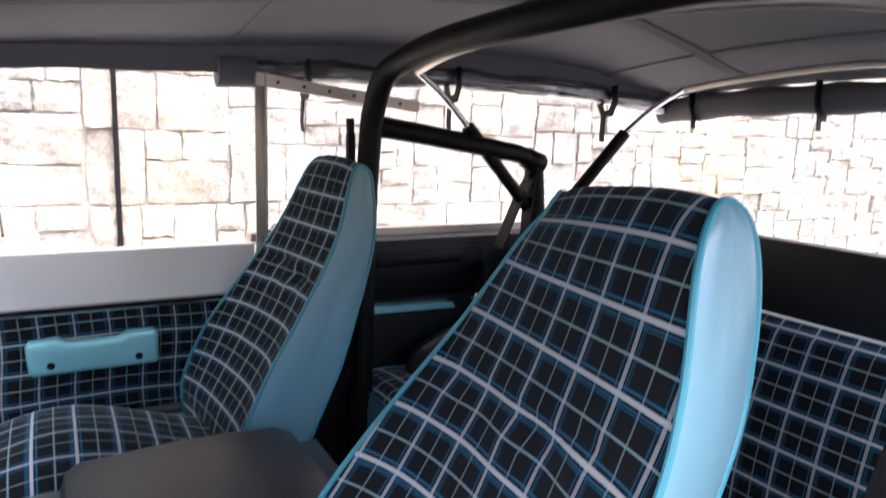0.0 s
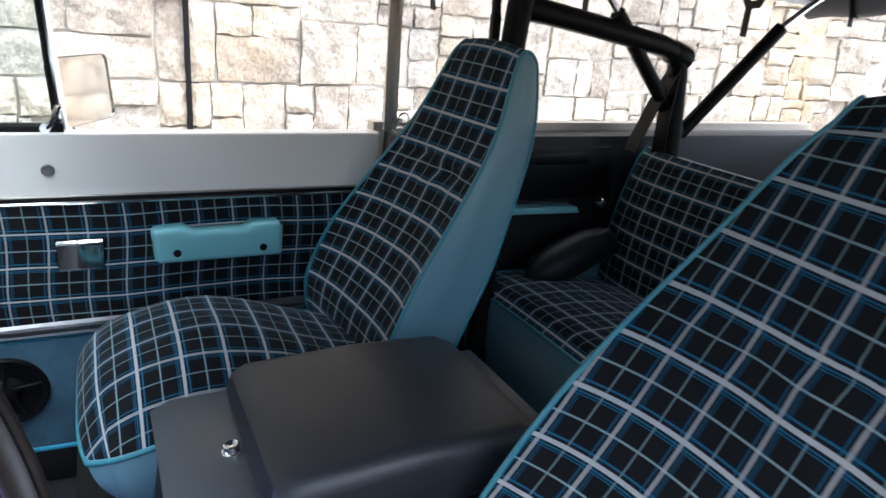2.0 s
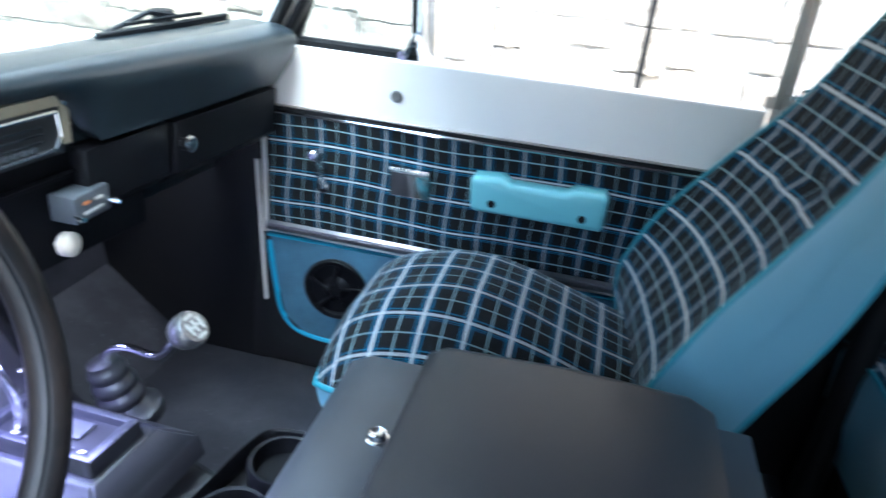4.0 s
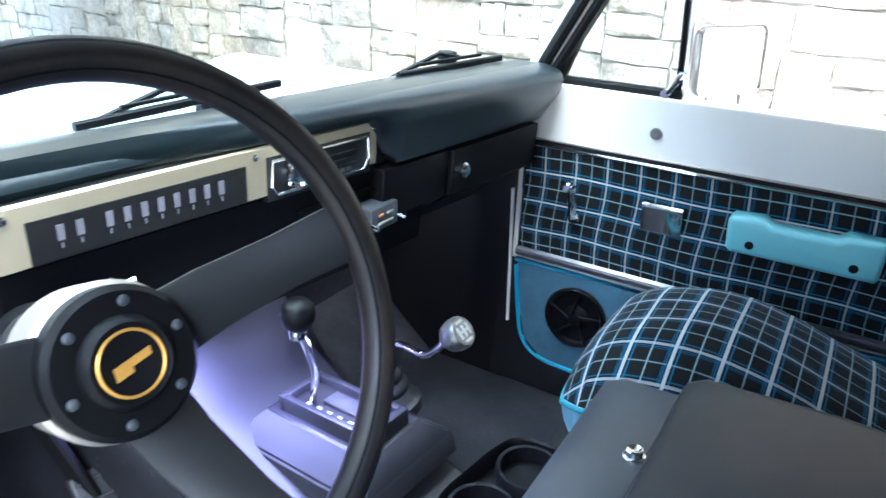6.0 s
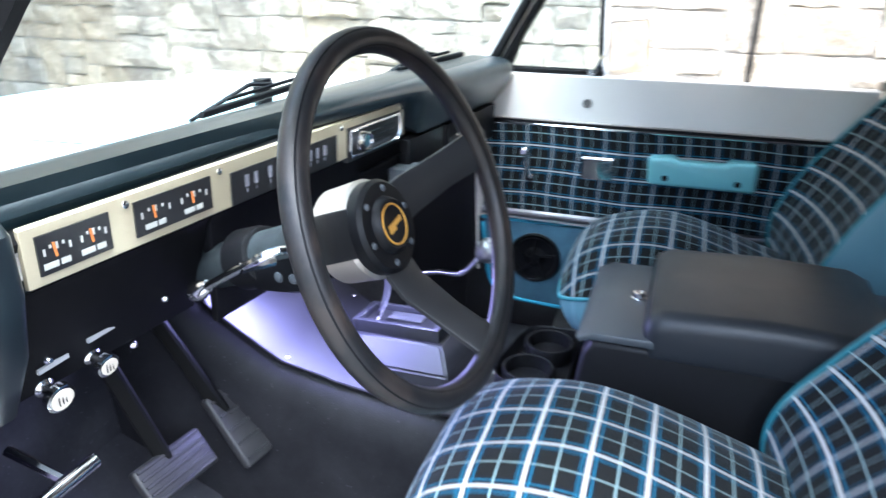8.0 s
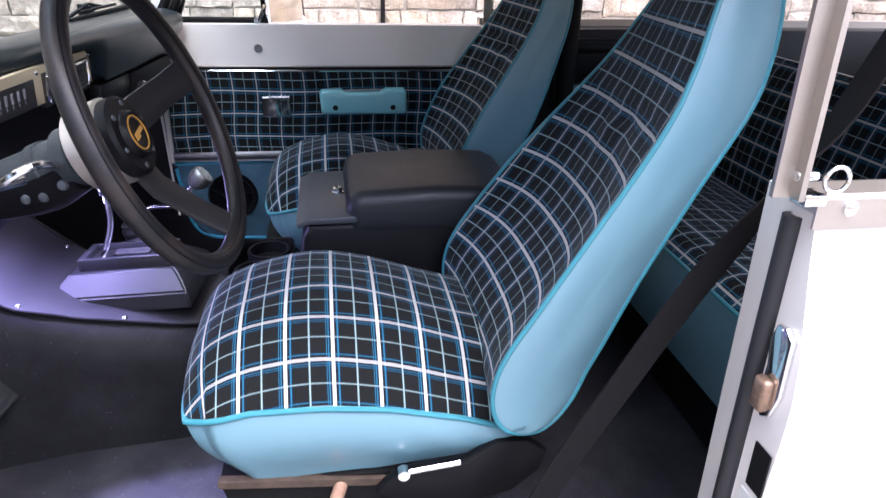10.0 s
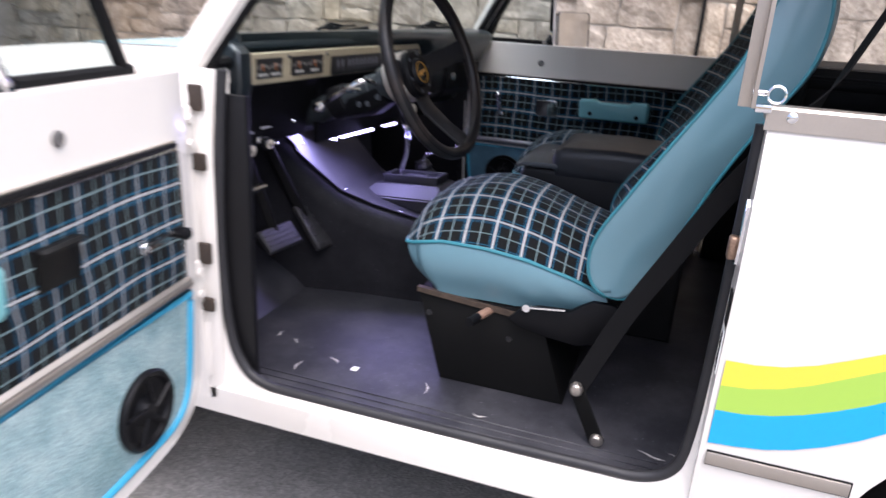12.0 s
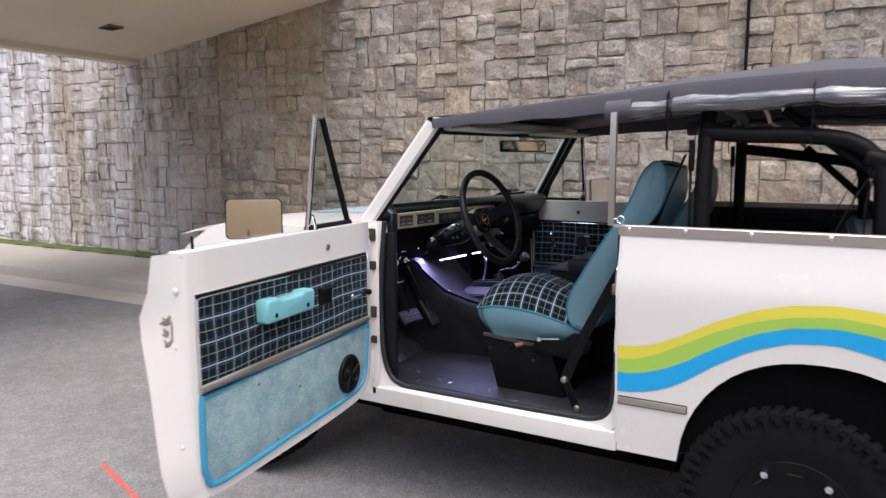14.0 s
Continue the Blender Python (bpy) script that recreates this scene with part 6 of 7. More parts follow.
# black padded bolster on the bench end
for s in (-1, 1):
    x = 0.60 if s > 0 else -0.58
    bm = bmesh.new()
    tube(bm, curve([(x + s * 0.02, -0.345, 0.925), (x + s * 0.03, -0.43, 0.955), (x + s * 0.035, -0.53, 0.99), (x + s * 0.035, -0.60, 1.00)], 14), [0.012, 0.03, 0.042, 0.05, 0.053, 0.054, 0.054, 0.053, 0.05, 0.048, 0.046, 0.044, 0.04, 0.03], 14)
    P("bolster", bm, M_BLACKVINYL, bench, "black padded bolster")
    bm = bmesh.new()
    webbing(bm, [(x + s * 0.09, -0.60, 1.19), (x + s * 0.06, -0.575, 1.10), (x + s * 0.05, -0.56, 0.98)], 0.05, side=(0, 1, 0))
    P("strap", bm, M_BLACK, bench)
    bm = bmesh.new()
    box(bm, (x + s * 0.04, -0.57, 1.09), (x + s * 0.085, -0.555, 1.115), 0.004)
    P("buckle", bm, M_CHROME, bench)

# ---- roll bar ----
roll = thing("roll_bar", "black tubular steel roll bar with rear braces", "roll bar", loc=(0.05, -0.4, 0.53))
R = 0.027


def rollx(x):
    return Vector((-0.11 - x[0], x[1] - 0.03, x[2] + (0.02 if x[2] > 1.59 else 0.0)))


hoop = [(0.615, -0.215, 0.53), (0.612, -0.215, 0.9), (0.607, -0.215, 1.3), (0.588, -0.216, 1.52), (0.566, -0.217, 1.60), (0.518, -0.22, 1.665), (0.44, -0.232, 1.695), (0.25, -0.228, 1.715), (-0.055, -0.222, 1.722)]
full = [Vector(p) for p in hoop] + [rollx(p) for p in reversed(hoop[:-1])]
bm = bmesh.new()
tube(bm, curve(full, 70), R, 14)
P("main_hoop", bm, M_STEEL, roll)
for mir in (False, True):
    f = (lambda p: rollx(p)) if mir else (lambda p: Vector(p))
    bm = bmesh.new()
    lift = Vector((0, 0, 0.05 if mir else 0))
    if mir:
        run = [(-0.692, -0.245, 1.594), (-0.70, -0.37, 1.583), (-0.705, -0.50, 1.579), (-0.712, -0.61, 1.571), (-0.717, -0.68, 1.552), (-0.72, -0.73, 1.51), (-0.72, -0.755, 1.44), (-0.715, -0.765, 1.2), (-0.70, -0.77, 0.85)]
    tube(bm, curve(run if mir else [f(p) for p in ((0.585, -0.215, 1.555), (0.60, -0.35, 1.54), (0.632, -0.60, 1.505), (0.645, -0.69, 1.49), (0.652, -0.735, 1.46), (0.655, -0.75, 1.40), (0.645, -0.76, 1.2), (0.63, -0.77, 0.85))], 40), R * 0.95, 12)
    P("side_brace", bm, M_STEEL, roll)
    bm = bmesh.new()
    p = Vector((-0.72, -0.735, 1.505)) if mir else Vector((0.652, -0.735, 1.475))
    cyl(bm, p + Vector((0, 0.03, 0.01)), p + Vector((0, -0.03, -0.01)), 0.03, n=14, bev=0.006)
    box(bm, p + Vector((-0.012, -0.02, -0.05)), p + Vector((0.012, 0.02, 0.0)), 0.004)
    P("belt_guide", bm, M_BLACK, roll)
    bm = bmesh.new()
    webbing(bm, [p + Vector((0, 0.0, -0.03)), p + Vector((0.0, 0.05, -0.12)), p + Vector((0.005, 0.10, -0.24))], 0.045, side=(0, 1, 0))
    webbing(bm, [p + Vector((0, 0.0, -0.03)), p + Vector((-0.01, 0.02, -0.14)), p + Vector((-0.01, 0.02, -0.26))], 0.045, side=(0, 1, 0))
    P("belt", bm, M_BLACK, roll)
    bm = bmesh.new()
    h = f((0.605, -0.185, 1.50))
    box(bm, h + Vector((-0.012, 0.0, -0.035)), h + Vector((0.012, 0.02, 0.04)), 0.008, 3)
    tube(bm, [h + Vector((0, 0.01, 0.03)), h + Vector((0, 0.012, 0.07))], 0.010, 8)
    P("belt_loop", bm, M_BLACK, roll)
    bm = bmesh.new()
    webbing(bm, curve([h + Vector((0, 0.012, -0.03)), h + Vector((0.01, 0.01, -0.2)), h + Vector((0.02, 0.0, -0.5))], 10), 0.04, side=(0, 1, 0))
    P("shoulder_belt", bm, M_BLACK, roll)

# ---- soft top ----
topx = thing("soft_top", "dark grey canvas soft top with rolled-up clear side windows", "soft top", loc=(0.05, -0.3, 1.65))
RIDGE = [(0.86, 1.672, 1.712), (0.5, 1.702, 1.746), (0.08, 1.733, 1.80), (-0.2, 1.758, 1.845), (-0.6, 1.772, 1.876), (-0.85, 1.768, 1.864), (-1.05, 1.752, 1.812), (-1.2, 1.716, 1.762), (-1.42, 1.690, 1.72)]


def slack(y):
    """How far the side edge hangs below the taut roof line."""
    return lerp_rows([(-1.42, 0.005), (-0.85, 0.050), (-0.2, 0.043), (0.08, 0.033), (0.5, 0.019), (0.86, 0.0)], y)


def roof(a, b, drop=0.0):
    y = 0.86 - 2.28 * b
    rows = sorted((r[0], r[1], r[2]) for r in RIDGE)
    ze = float(np.interp(y, [r[0] for r in rows], [r[1] for r in rows]))
    zc = float(np.interp(y, [r[0] for r in rows], [r[2] for r in rows]))
    u = 2 * a - 1
    w = lerp_rows([(-1.42, 0.75), (-0.5, 0.775), (0.1, 0.765), (0.86, 0.715)], y)
    z = zc - (zc - ze) * abs(u) ** 2.2 - 0.006 * math.sin(math.pi * ((y * 1.4) % 1)) * (1 - u * u)
    return Vector((0.035 + u * w, y - (0.085 + 0.05 * u) * (1 if y > 0.4 else 0) * (y - 0.4) / 0.46, z - drop))


bm = bmesh.new()
sheet(bm, lambda a, b: roof(a, b), 30, 40)
r = bmesh.ops.extrude_face_region(bm, geom=list(bm.faces))
for v in [g for g in r["geom"] if isinstance(g, bmesh.types.BMVert)]:
    v.co.z -= 0.004
P("canvas", bm, M_CANVAS, topx, "dark grey canvas roof", 50)
for y in (0.05, -0.55, -1.1):
    bm = bmesh.new()
    b = (0.86 - y) / 2.28
    tube(bm, [roof(a / 20, b, 0.005) for a in range(21)], 0.0035, 6)
    P("seam", bm, M_CANVAS, topx)
for a in (0.0, 1.0):
    s = -1 if a == 0 else 1
    bm = bmesh.new()
    loops = []
    for k in range(41):
        p = roof(a, k / 40)
        h = 0.034 + slack(p.y)
        loops.append([p + Vector((0, 0, 0.001)), p + Vector((s * 0.006, 0, -0.012)), p + Vector((s * 0.004, 0, -h - 0.003 * math.sin(k * 1.3))), p + Vector((-s * 0.001, 0, -h)), p + Vector((-s * 0.006, 0, -0.008))])
    rings(bm, loops)
    P("side_valance", bm, M_CANVAS, topx)
    # rolled window: clear vinyl inside a dark flap
    y0, y1 = 0.06, -1.38
    bm = bmesh.new()
    loops = []
    for k in range(49):
        y = y0 + (y1 - y0) * k / 48
        p = roof(a, (0.86 - y) / 2.28)
        c = p + Vector((s * 0.006, 0, -0.030 - slack(y) - 0.003 * math.sin(k * 0.55)))
        rr = 0.026 + 0.002 * math.sin(k * 0.9) + 0.0015 * math.sin(k * 2.3)
        pinch = 0.88 if k in (5, 6, 20, 21, 36, 37) else 1.0
        loops.append([c + Vector((s * rr * pinch * (1 + 0.12 * math.sin(3 * q + k * 0.4)) * math.cos(q), 0, rr * pinch * 1.15 * math.sin(q))) for q in np.linspace(0, 2 * math.pi, 15)[:-1]])
    rings(bm, loops)
    P("window_roll", bm, M_ROLL, topx, "rolled clear vinyl window", 80)
    bm = bmesh.new()
    lp = []
    for k in range(5):
        p = roof(a, (0.86 - (0.082 - 0.022 * k)) / 2.28)
        cc = p + Vector((s * 0.006, 0, -0.030 - slack(p.y)))
        lp.append([cc + Vector((s * 0.034 * math.cos(q), 0, 0.038 * math.sin(q))) for q in np.linspace(0, 2 * math.pi, 13)[:-1]])
    rings(bm, lp)
    P("roll_cap", bm, M_CANVAS, topx, "grey canvas flap at the roll's end", 80)
    for y in (-0.13, -0.56, -1.12):
        p = roof(a, (0.86 - y) / 2.28) - Vector((0, 0, slack(y)))
        bm = bmesh.new()
        webbing(bm, [p + Vector((s * q, 0, z)) for q, z in ((-0.03, 0.0), (-0.036, -0.05), (-0.02, -0.085), (0.015, -0.088), (0.038, -0.05), (0.034, 0.0), (0.01, 0.012))], 0.026, side=(0, 1, 0))
        webbing(bm, [p + Vector((s * 0.012, 0, -0.085)), p + Vector((s * 0.010, 0.004, -0.15)), p + Vector((s * 0.013, 0.0, -0.175))], 0.022, side=(0, 1, 0))
        P("strap", bm, M_BLACK, topx)
# door-post bars and the top frame's bows
for s, x, y in ((-1, -0.80, 0.040), (1, 0.715, 0.003)):
    bm = bmesh.new()
    prism(bm, [(x - 0.010, y - 0.012), (x + 0.010, y - 0.012), (x + 0.010, y + 0.012), (x + 0.004, y + 0.012), (x + 0.004, y - 0.006), (x - 0.010, y - 0.006)], "z", 1.277, 1.665, 0.001)
    P("post", bm, M_ALU, topx, "brushed metal window post")
    bm = bmesh.new()
    cx_, cy_, cz_ = x + s * 0.014, y - 0.038, 1.300
    tube(bm, [(cx_, cy_ + 0.0125 * math.cos(q), cz_ + 0.0125 * math.sin(q)) for q in np.linspace(0, 2 * math.pi, 25)[:-1]], 0.0022, 6, closed=True)
    cyl(bm, (x, y - 0.005, 1.300), (x, y - 0.027, 1.300), 0.005, n=12, bev=0.001)
    P("pull_ring", bm, M_CHROME, topx, "chrome locking pin with ring")
    bm = bmesh.new()
    box(bm, (x - 0.012, y - 0.036, 1.272), (x + 0.012, y - 0.012, 1.284), 0.002)
    P("post_foot", bm, M_CHROME, topx)
    if s < 0:
        continue
    # perforated plate that runs back from the post's head
    bm = bmesh.new()
    bar(bm, ((x - s * 0.006, y + 0.012, 1.652), (x - s * 0.020, y - 0.40, 1.606)), 0.004, 0.030, bev=0.001)
    plate = P("head_plate", bm, M_ALU, topx, "pale metal head plate with holes")
    for k in range(6):
        t = 0.12 + 0.15 * k
        c = Vector((x - s * (0.006 + 0.014 * t), y + 0.012 - 0.412 * t, 1.652 - 0.046 * t))
        bm = bmesh.new()
        cyl(bm, c - Vector((0.003, 0, 0)), c + Vector((0.003, 0, 0)), 0.0045, n=10)
        part("hole", bm, M_DIAL, plate)
for mir in (False, True):
    f = (lambda p: Vector((2 * 0.035 - p[0], p[1], p[2]))) if mir else (lambda p: Vector(p))
    base = (0.80, -0.965, 1.285) if mir else (0.665, -0.80, 1.275)
    front_bow = ((0.675, -0.445, 1.69), (0.685, -0.475, 1.662)) if mir else ((0.592, -0.338, 1.685), (0.62, -0.50, 1.56))
    for tip, mid in (front_bow, ((0.53, -1.17, 1.69), (0.60, -1.02, 1.56))):
        bm = bmesh.new()
        tube(bm, [f(base), f(mid)], 0.018, 10)
        bow = P("bow", bm, M_STEEL, topx, "black top bow with bare metal end")
        bm = bmesh.new()
        tube(bm, curve([f(mid), f(((mid[0] + tip[0]) / 2 + 0.002, (mid[1] + tip[1]) / 2, (mid[2] + tip[2]) / 2 + 0.01)), f(tip)], 10), 0.0085, 10)
        part("bow_tip", bm, M_CHROME, bow)
bm = bmesh.new()
tube(bm, [roof(k / 24, 0.0, 0.008) + Vector((0, 0.012, 0)) for k in range(25)], 0.017, 12)
P("header_roll", bm, M_BLACK, topx, "black padded front edge")
# cross bows over the cabin
for y, arch in ((-0.338, ((0.592, 1.685), (0.45, 1.712), (0.25, 1.728), (0.035, 1.735))), (-1.17, ((0.574, 1.679), (0.42, 1.701), (0.22, 1.718), (0.035, 1.727)))):
    right = [Vector((x, y, z)) for x, z in arch]
    both = right + [Vector((0.07 - p.x, p.y, p.z)) for p in reversed(right[:-1])]
    bm = bmesh.new()
    tube(bm, curve(both, 40), 0.009, 10)
    P("cross_bow", bm, M_ALU, topx)
# sewn bands along the roof
for x0, x1 in ((0.40, 0.44), (-0.13, -0.09)):
    bm = bmesh.new()
    pts = []
    for k in range(31):
        y = 0.75 - 2.1 * k / 30
        w = lerp_rows([(-1.42, 0.75), (-0.5, 0.775), (0.1, 0.765), (0.86, 0.715)], y)
        pts.append([roof(((x - 0.035) / w + 1) / 2, (0.86 - y) / 2.28, dz) for dz in (0.005, 0.008) for x in ((x0, x1) if dz < 0.006 else (x1, x0))])
    rings(bm, pts)
    P("sewn_band", bm, surface("canvas_band", (0.04, 0.038, 0.044), 0.85, vary=0.1), topx)
# rolled rear window under the end of the roof
bm = bmesh.new()
loops = []
for k in range(41):
    x = -0.74 + 1.56 * k / 40
    zc = 1.668 - 0.03 * abs((x - 0.035) / 0.78) ** 3
    rr = 0.036 + 0.003 * math.sin(k * 1.1)
    loops.append([Vector((x, -1.40 + rr * math.cos(q), zc + 1.15 * rr * math.sin(q))) for q in np.linspace(0, 2 * math.pi, 13)[:-1]])
rings(bm, loops)
P("rear_roll", bm, M_CANVAS, topx, "rolled-up rear curtain of dark canvas", 80)
for x in (-0.35, 0.24, 0.66):
    bm = bmesh.new()
    webbing(bm, [(x, -1.352, 1.715), (x, -1.352, 1.66), (x, -1.37, 1.620), (x, -1.40, 1.618)], 0.026, side=(1, 0, 0))
    webbing(bm, [(x, -1.366, 1.628), (x - 0.006, -1.362, 1.58)], 0.018, side=(1, 0, 0))
    P("strap", bm, M_BLACK, topx)
# sun visors and inside mirror
for x0, x1 in ((-0.55, -0.05), (0.22, 0.66)):
    bm = bmesh.new()
    box(bm, (x0, -0.37, 1.628), (x1, -0.21, 1.645), 0.007, 3)
    part("sun_visor", turned(bm, cowl), surface("visor_vinyl", (0.60, 0.58, 0.52), 0.6, vary=0.06), car, "grey vinyl sun visor")
bm = bmesh.new()
mc = cowl(0.20, -0.205, 1.575)
mm = Matrix.Translation(mc) @ pose(0, 0, 0, 0, 0, -48)
box(bm, (-0.125, -0.012, -0.03), (0.125, 0.012, 0.03), 0.009, 3, m=mm)
mir = part("inside_mirror", bm, M_BLACK, car, "black interior mirror")
bm = bmesh.new()
box(bm, (-0.115, -0.0135, -0.023), (0.115, -0.0125, 0.023), m=mm)
part("mirror_glass", bm, M_MIRROR, mir)
bm = bmesh.new()
tube(bm, [mc + Vector((0, 0.01, 0.01)), mc + Vector((0.01, 0.04, 0.05)), mc + Vector((0.01, 0.05, 0.09))], 0.006, 8)
part("mirror_stem", bm, M_CHROME, mir)

# ---- road wheels ----
M_RIMS = surface("satin_rim", (0.030, 0.030, 0.031), 0.4, spec=0.4, vary=0.15, grain=400, bump=0.1)


def road_wheel(c, s):
    """A wheel with knobbly tyre; s: side it faces."""
    tw = 0.29
    w = part("wheel", lathe(bmesh.new(), (0, 0, 0), (1, 0, 0), [(-tw / 2 + 0.03, 0.205), (-tw / 2 + 0.004, 0.26), (-tw / 2, 0.34), (-tw / 2 + 0.012, 0.385), (-tw / 2 + 0.035, 0.402), (tw / 2 - 0.035, 0.402), (tw / 2 - 0.012, 0.385), (tw / 2, 0.34), (tw / 2 - 0.004, 0.26), (tw / 2 - 0.03, 0.205)], 72), M_TYRE, car, "off-road wheel with knobbly black tyre")
    w.location = c
    w.scale = (0.90, 0.87, 0.87)
    bm = bmesh.new()
    nb = 54
    rt = random.Random(5)
    for k in range(nb):
        a = 2 * math.pi * k / nb
        for j, (x0, x1, off) in enumerate(((-0.150, -0.088, 0.0), (-0.078, -0.030, 0.5), (-0.022, 0.022, 0.1), (0.030, 0.078, 0.6), (0.088, 0.150, 0.0))):
            b = a + off * 2 * math.pi / nb
            hw = 0.36 * 2 * math.pi / nb * rt.uniform(0.85, 1.1)
            skew = (0.9, -0.6, 0.4, -0.6, 0.9)[j]
            lp = []
            for rr, sh in ((0.392, 1.0), (0.4165, 0.9)):
                row = []
                for x, q in ((x0, -hw * 0.85), (x1, -hw), (x1, hw * 0.7), (x0, hw * 0.9)):
                    r2 = rr - (0.014 if abs(x) > 0.14 else 0)
                    row.append(Vector((x, r2 * math.cos(b + q * sh + x * skew), r2 * math.sin(b + q * sh + x * skew))))
                lp.append(row)
            rings(bm, lp)
        # side lugs, long and short in turn
        for sx in (-1, 1):
            low, w0 = (0.335, 0.016) if k % 2 else (0.358, 0.022)
            lp = []
            for x in (0.136, 0.1535):
                lp.append([Vector((sx * x, r2 * math.cos(a + q), r2 * math.sin(a + q))) for r2, q in ((low, -w0), (low + 0.006, w0 + 0.012), (0.400, w0 + 0.028), (0.400, -w0 + 0.006))])
            rings(bm, lp)
    part("tread", bm, M_TYRE, w)
    bm = bmesh.new()
    lathe(bm, (0, 0, 0), (1, 0, 0), [(s * h, r) for h, r in ((-0.10, 0.205), (0.10, 0.205), (0.118, 0.215), (0.122, 0.21), (0.112, 0.16), (0.098, 0.152), (0.02, 0.148), (0.0, 0.10), (0.0, 0))], 48, cap=False)
    rim = part("rim", bm, M_STEEL, w, "matt black alloy rim")
    for k in range(8):
        a = 2 * math.pi * k / 8
        bm = bmesh.new()
        lp = []
        for r2, hw, x in ((0.045, 0.020, 0.085), (0.09, 0.018, 0.098), (0.13, 0.022, 0.108), (0.165, 0.034, 0.116)):
            d, tt = Vector((0, math.cos(a), math.sin(a))), Vector((0, -math.sin(a), math.cos(a)))
            lp.append([d * r2 + tt * p + Vector((s * q, 0, 0)) for p, q in ((-hw, x - 0.03), (hw, x - 0.03), (hw * 0.8, x), (-hw * 0.8, x))])
        rings(bm, lp)
        part("rim_spoke", bm, M_RIMS, w)
    for k in range(5):
        a = 2 * math.pi * (k + 0.3) / 5
        bm = bmesh.new()
        lathe(bm, (s * 0.070, 0.165 * math.cos(a) * 0.42, 0.165 * math.sin(a) * 0.42), (s, 0, 0), [(0, 0.011), (0.02, 0.011), (0.03, 0.006), (0.03, 0)], 8, cap=False)
        part("lug_nut", bm, M_CHROME, w)
    for k in range(5):
        a = 2 * math.pi * (k + 0.78) / 5
        bm = bmesh.new()
        lathe(bm, (s * 0.114, 0.180 * math.cos(a), 0.180 * math.sin(a)), (s, 0, 0), [(0, 0.018), (0.012, 0.018), (0.022, 0.013), (0.024, 0)], 12, cap=False)
        part("rim_bolt", bm, M_CHROME, w)
    bm = bmesh.new()
    lathe(bm, (0, 0, 0), (s, 0, 0), [(0.05, 0.045), (0.085, 0.042), (0.095, 0.03), (0.095, 0)], 24, cap=False)
    part("hub_cap", bm, M_BLACK, w)
    return w


for x, s in ((-0.70, -1), (0.73, 1)):
    for y in (-0.575, 1.84):
        road_wheel((x, y, 0.364), s)

# small things on the floor and the ground
rf = random.Random(11)
M_SCUFF = surface("pale_scuff", (0.34, 0.33, 0.32), 0.8, vary=0.3, scale=80)
for k, (x, y, l, ang) in enumerate(((-0.655, 0.075, 0.06, 80), (-0.645, 0.02, 0.05, 60), (-0.60, 0.60, 0.05, 20), (-0.57, 0.86, 0.04, 50), (-0.50, 1.06, 0.035, -15), (-0.66, 0.45, 0.035, 85), (-0.63, 0.93, 0.045, 10), (-0.52, 1.0, 0.025, 70))):
    bm = bmesh.new()
    pts = []
    for i in range(9):
        t = i / 8
        w = 0.0025 * math.sin(math.pi * t) * rf.uniform(0.4, 1.3) + 0.0004
        p = pose(x, y, 0.5316, 0, 0, ang) @ Vector((l * (t - 0.5), 0.004 * math.sin(5 * t + k), 0))
        nn = pose(0, 0, 0, 0, 0, ang) @ Vector((0, w, 0))
        pts.append([p + nn, p - nn])
    rings(bm, pts, closed=False)
    part("scuff", bm, M_SCUFF, car)
bm = bmesh.new()
sheet(bm, lambda a, b: (-0.60 + 0.022 * a, 0.785 + 0.016 * b, 0.5325 + 0.001 * math.sin(a * 5)), 4, 3)
scrap = part("paper_scrap", bm, surface("paper", (0.7, 0.7, 0.7), 0.8))
tagged(scrap, "small white paper scrap on the floor mat", "litter")

# ---- stones of the retaining wall ----
rs = random.Random(7)


def split(y0, y1, z0, z1, out):
    """Cut a panel into uneven squared stones."""
    w, h = y1 - y0, z1 - z0
    if w * h < 0.15 and (rs.random() < 0.42 or w * h < 0.05) and w < 0.7 and h < 0.45 and 0.45 < w / h < 3.2:
        out.append((y0, y1, z0, z1))
        return
    if min(w, h) < 0.13 or w * h < 0.026:
        out.append((y0, y1, z0, z1))
        return
    f = rs.uniform(0.34, 0.66)
    if w / h > rs.uniform(0.9, 1.7):
        m = y0 + w * f
        split(y0, m, z0, z1, out)
        split(m, y1, z0, z1, out)
    else:
        m = z0 + h * f
        split(y0, y1, z0, m, out)
        split(y0, y1, m, z1, out)


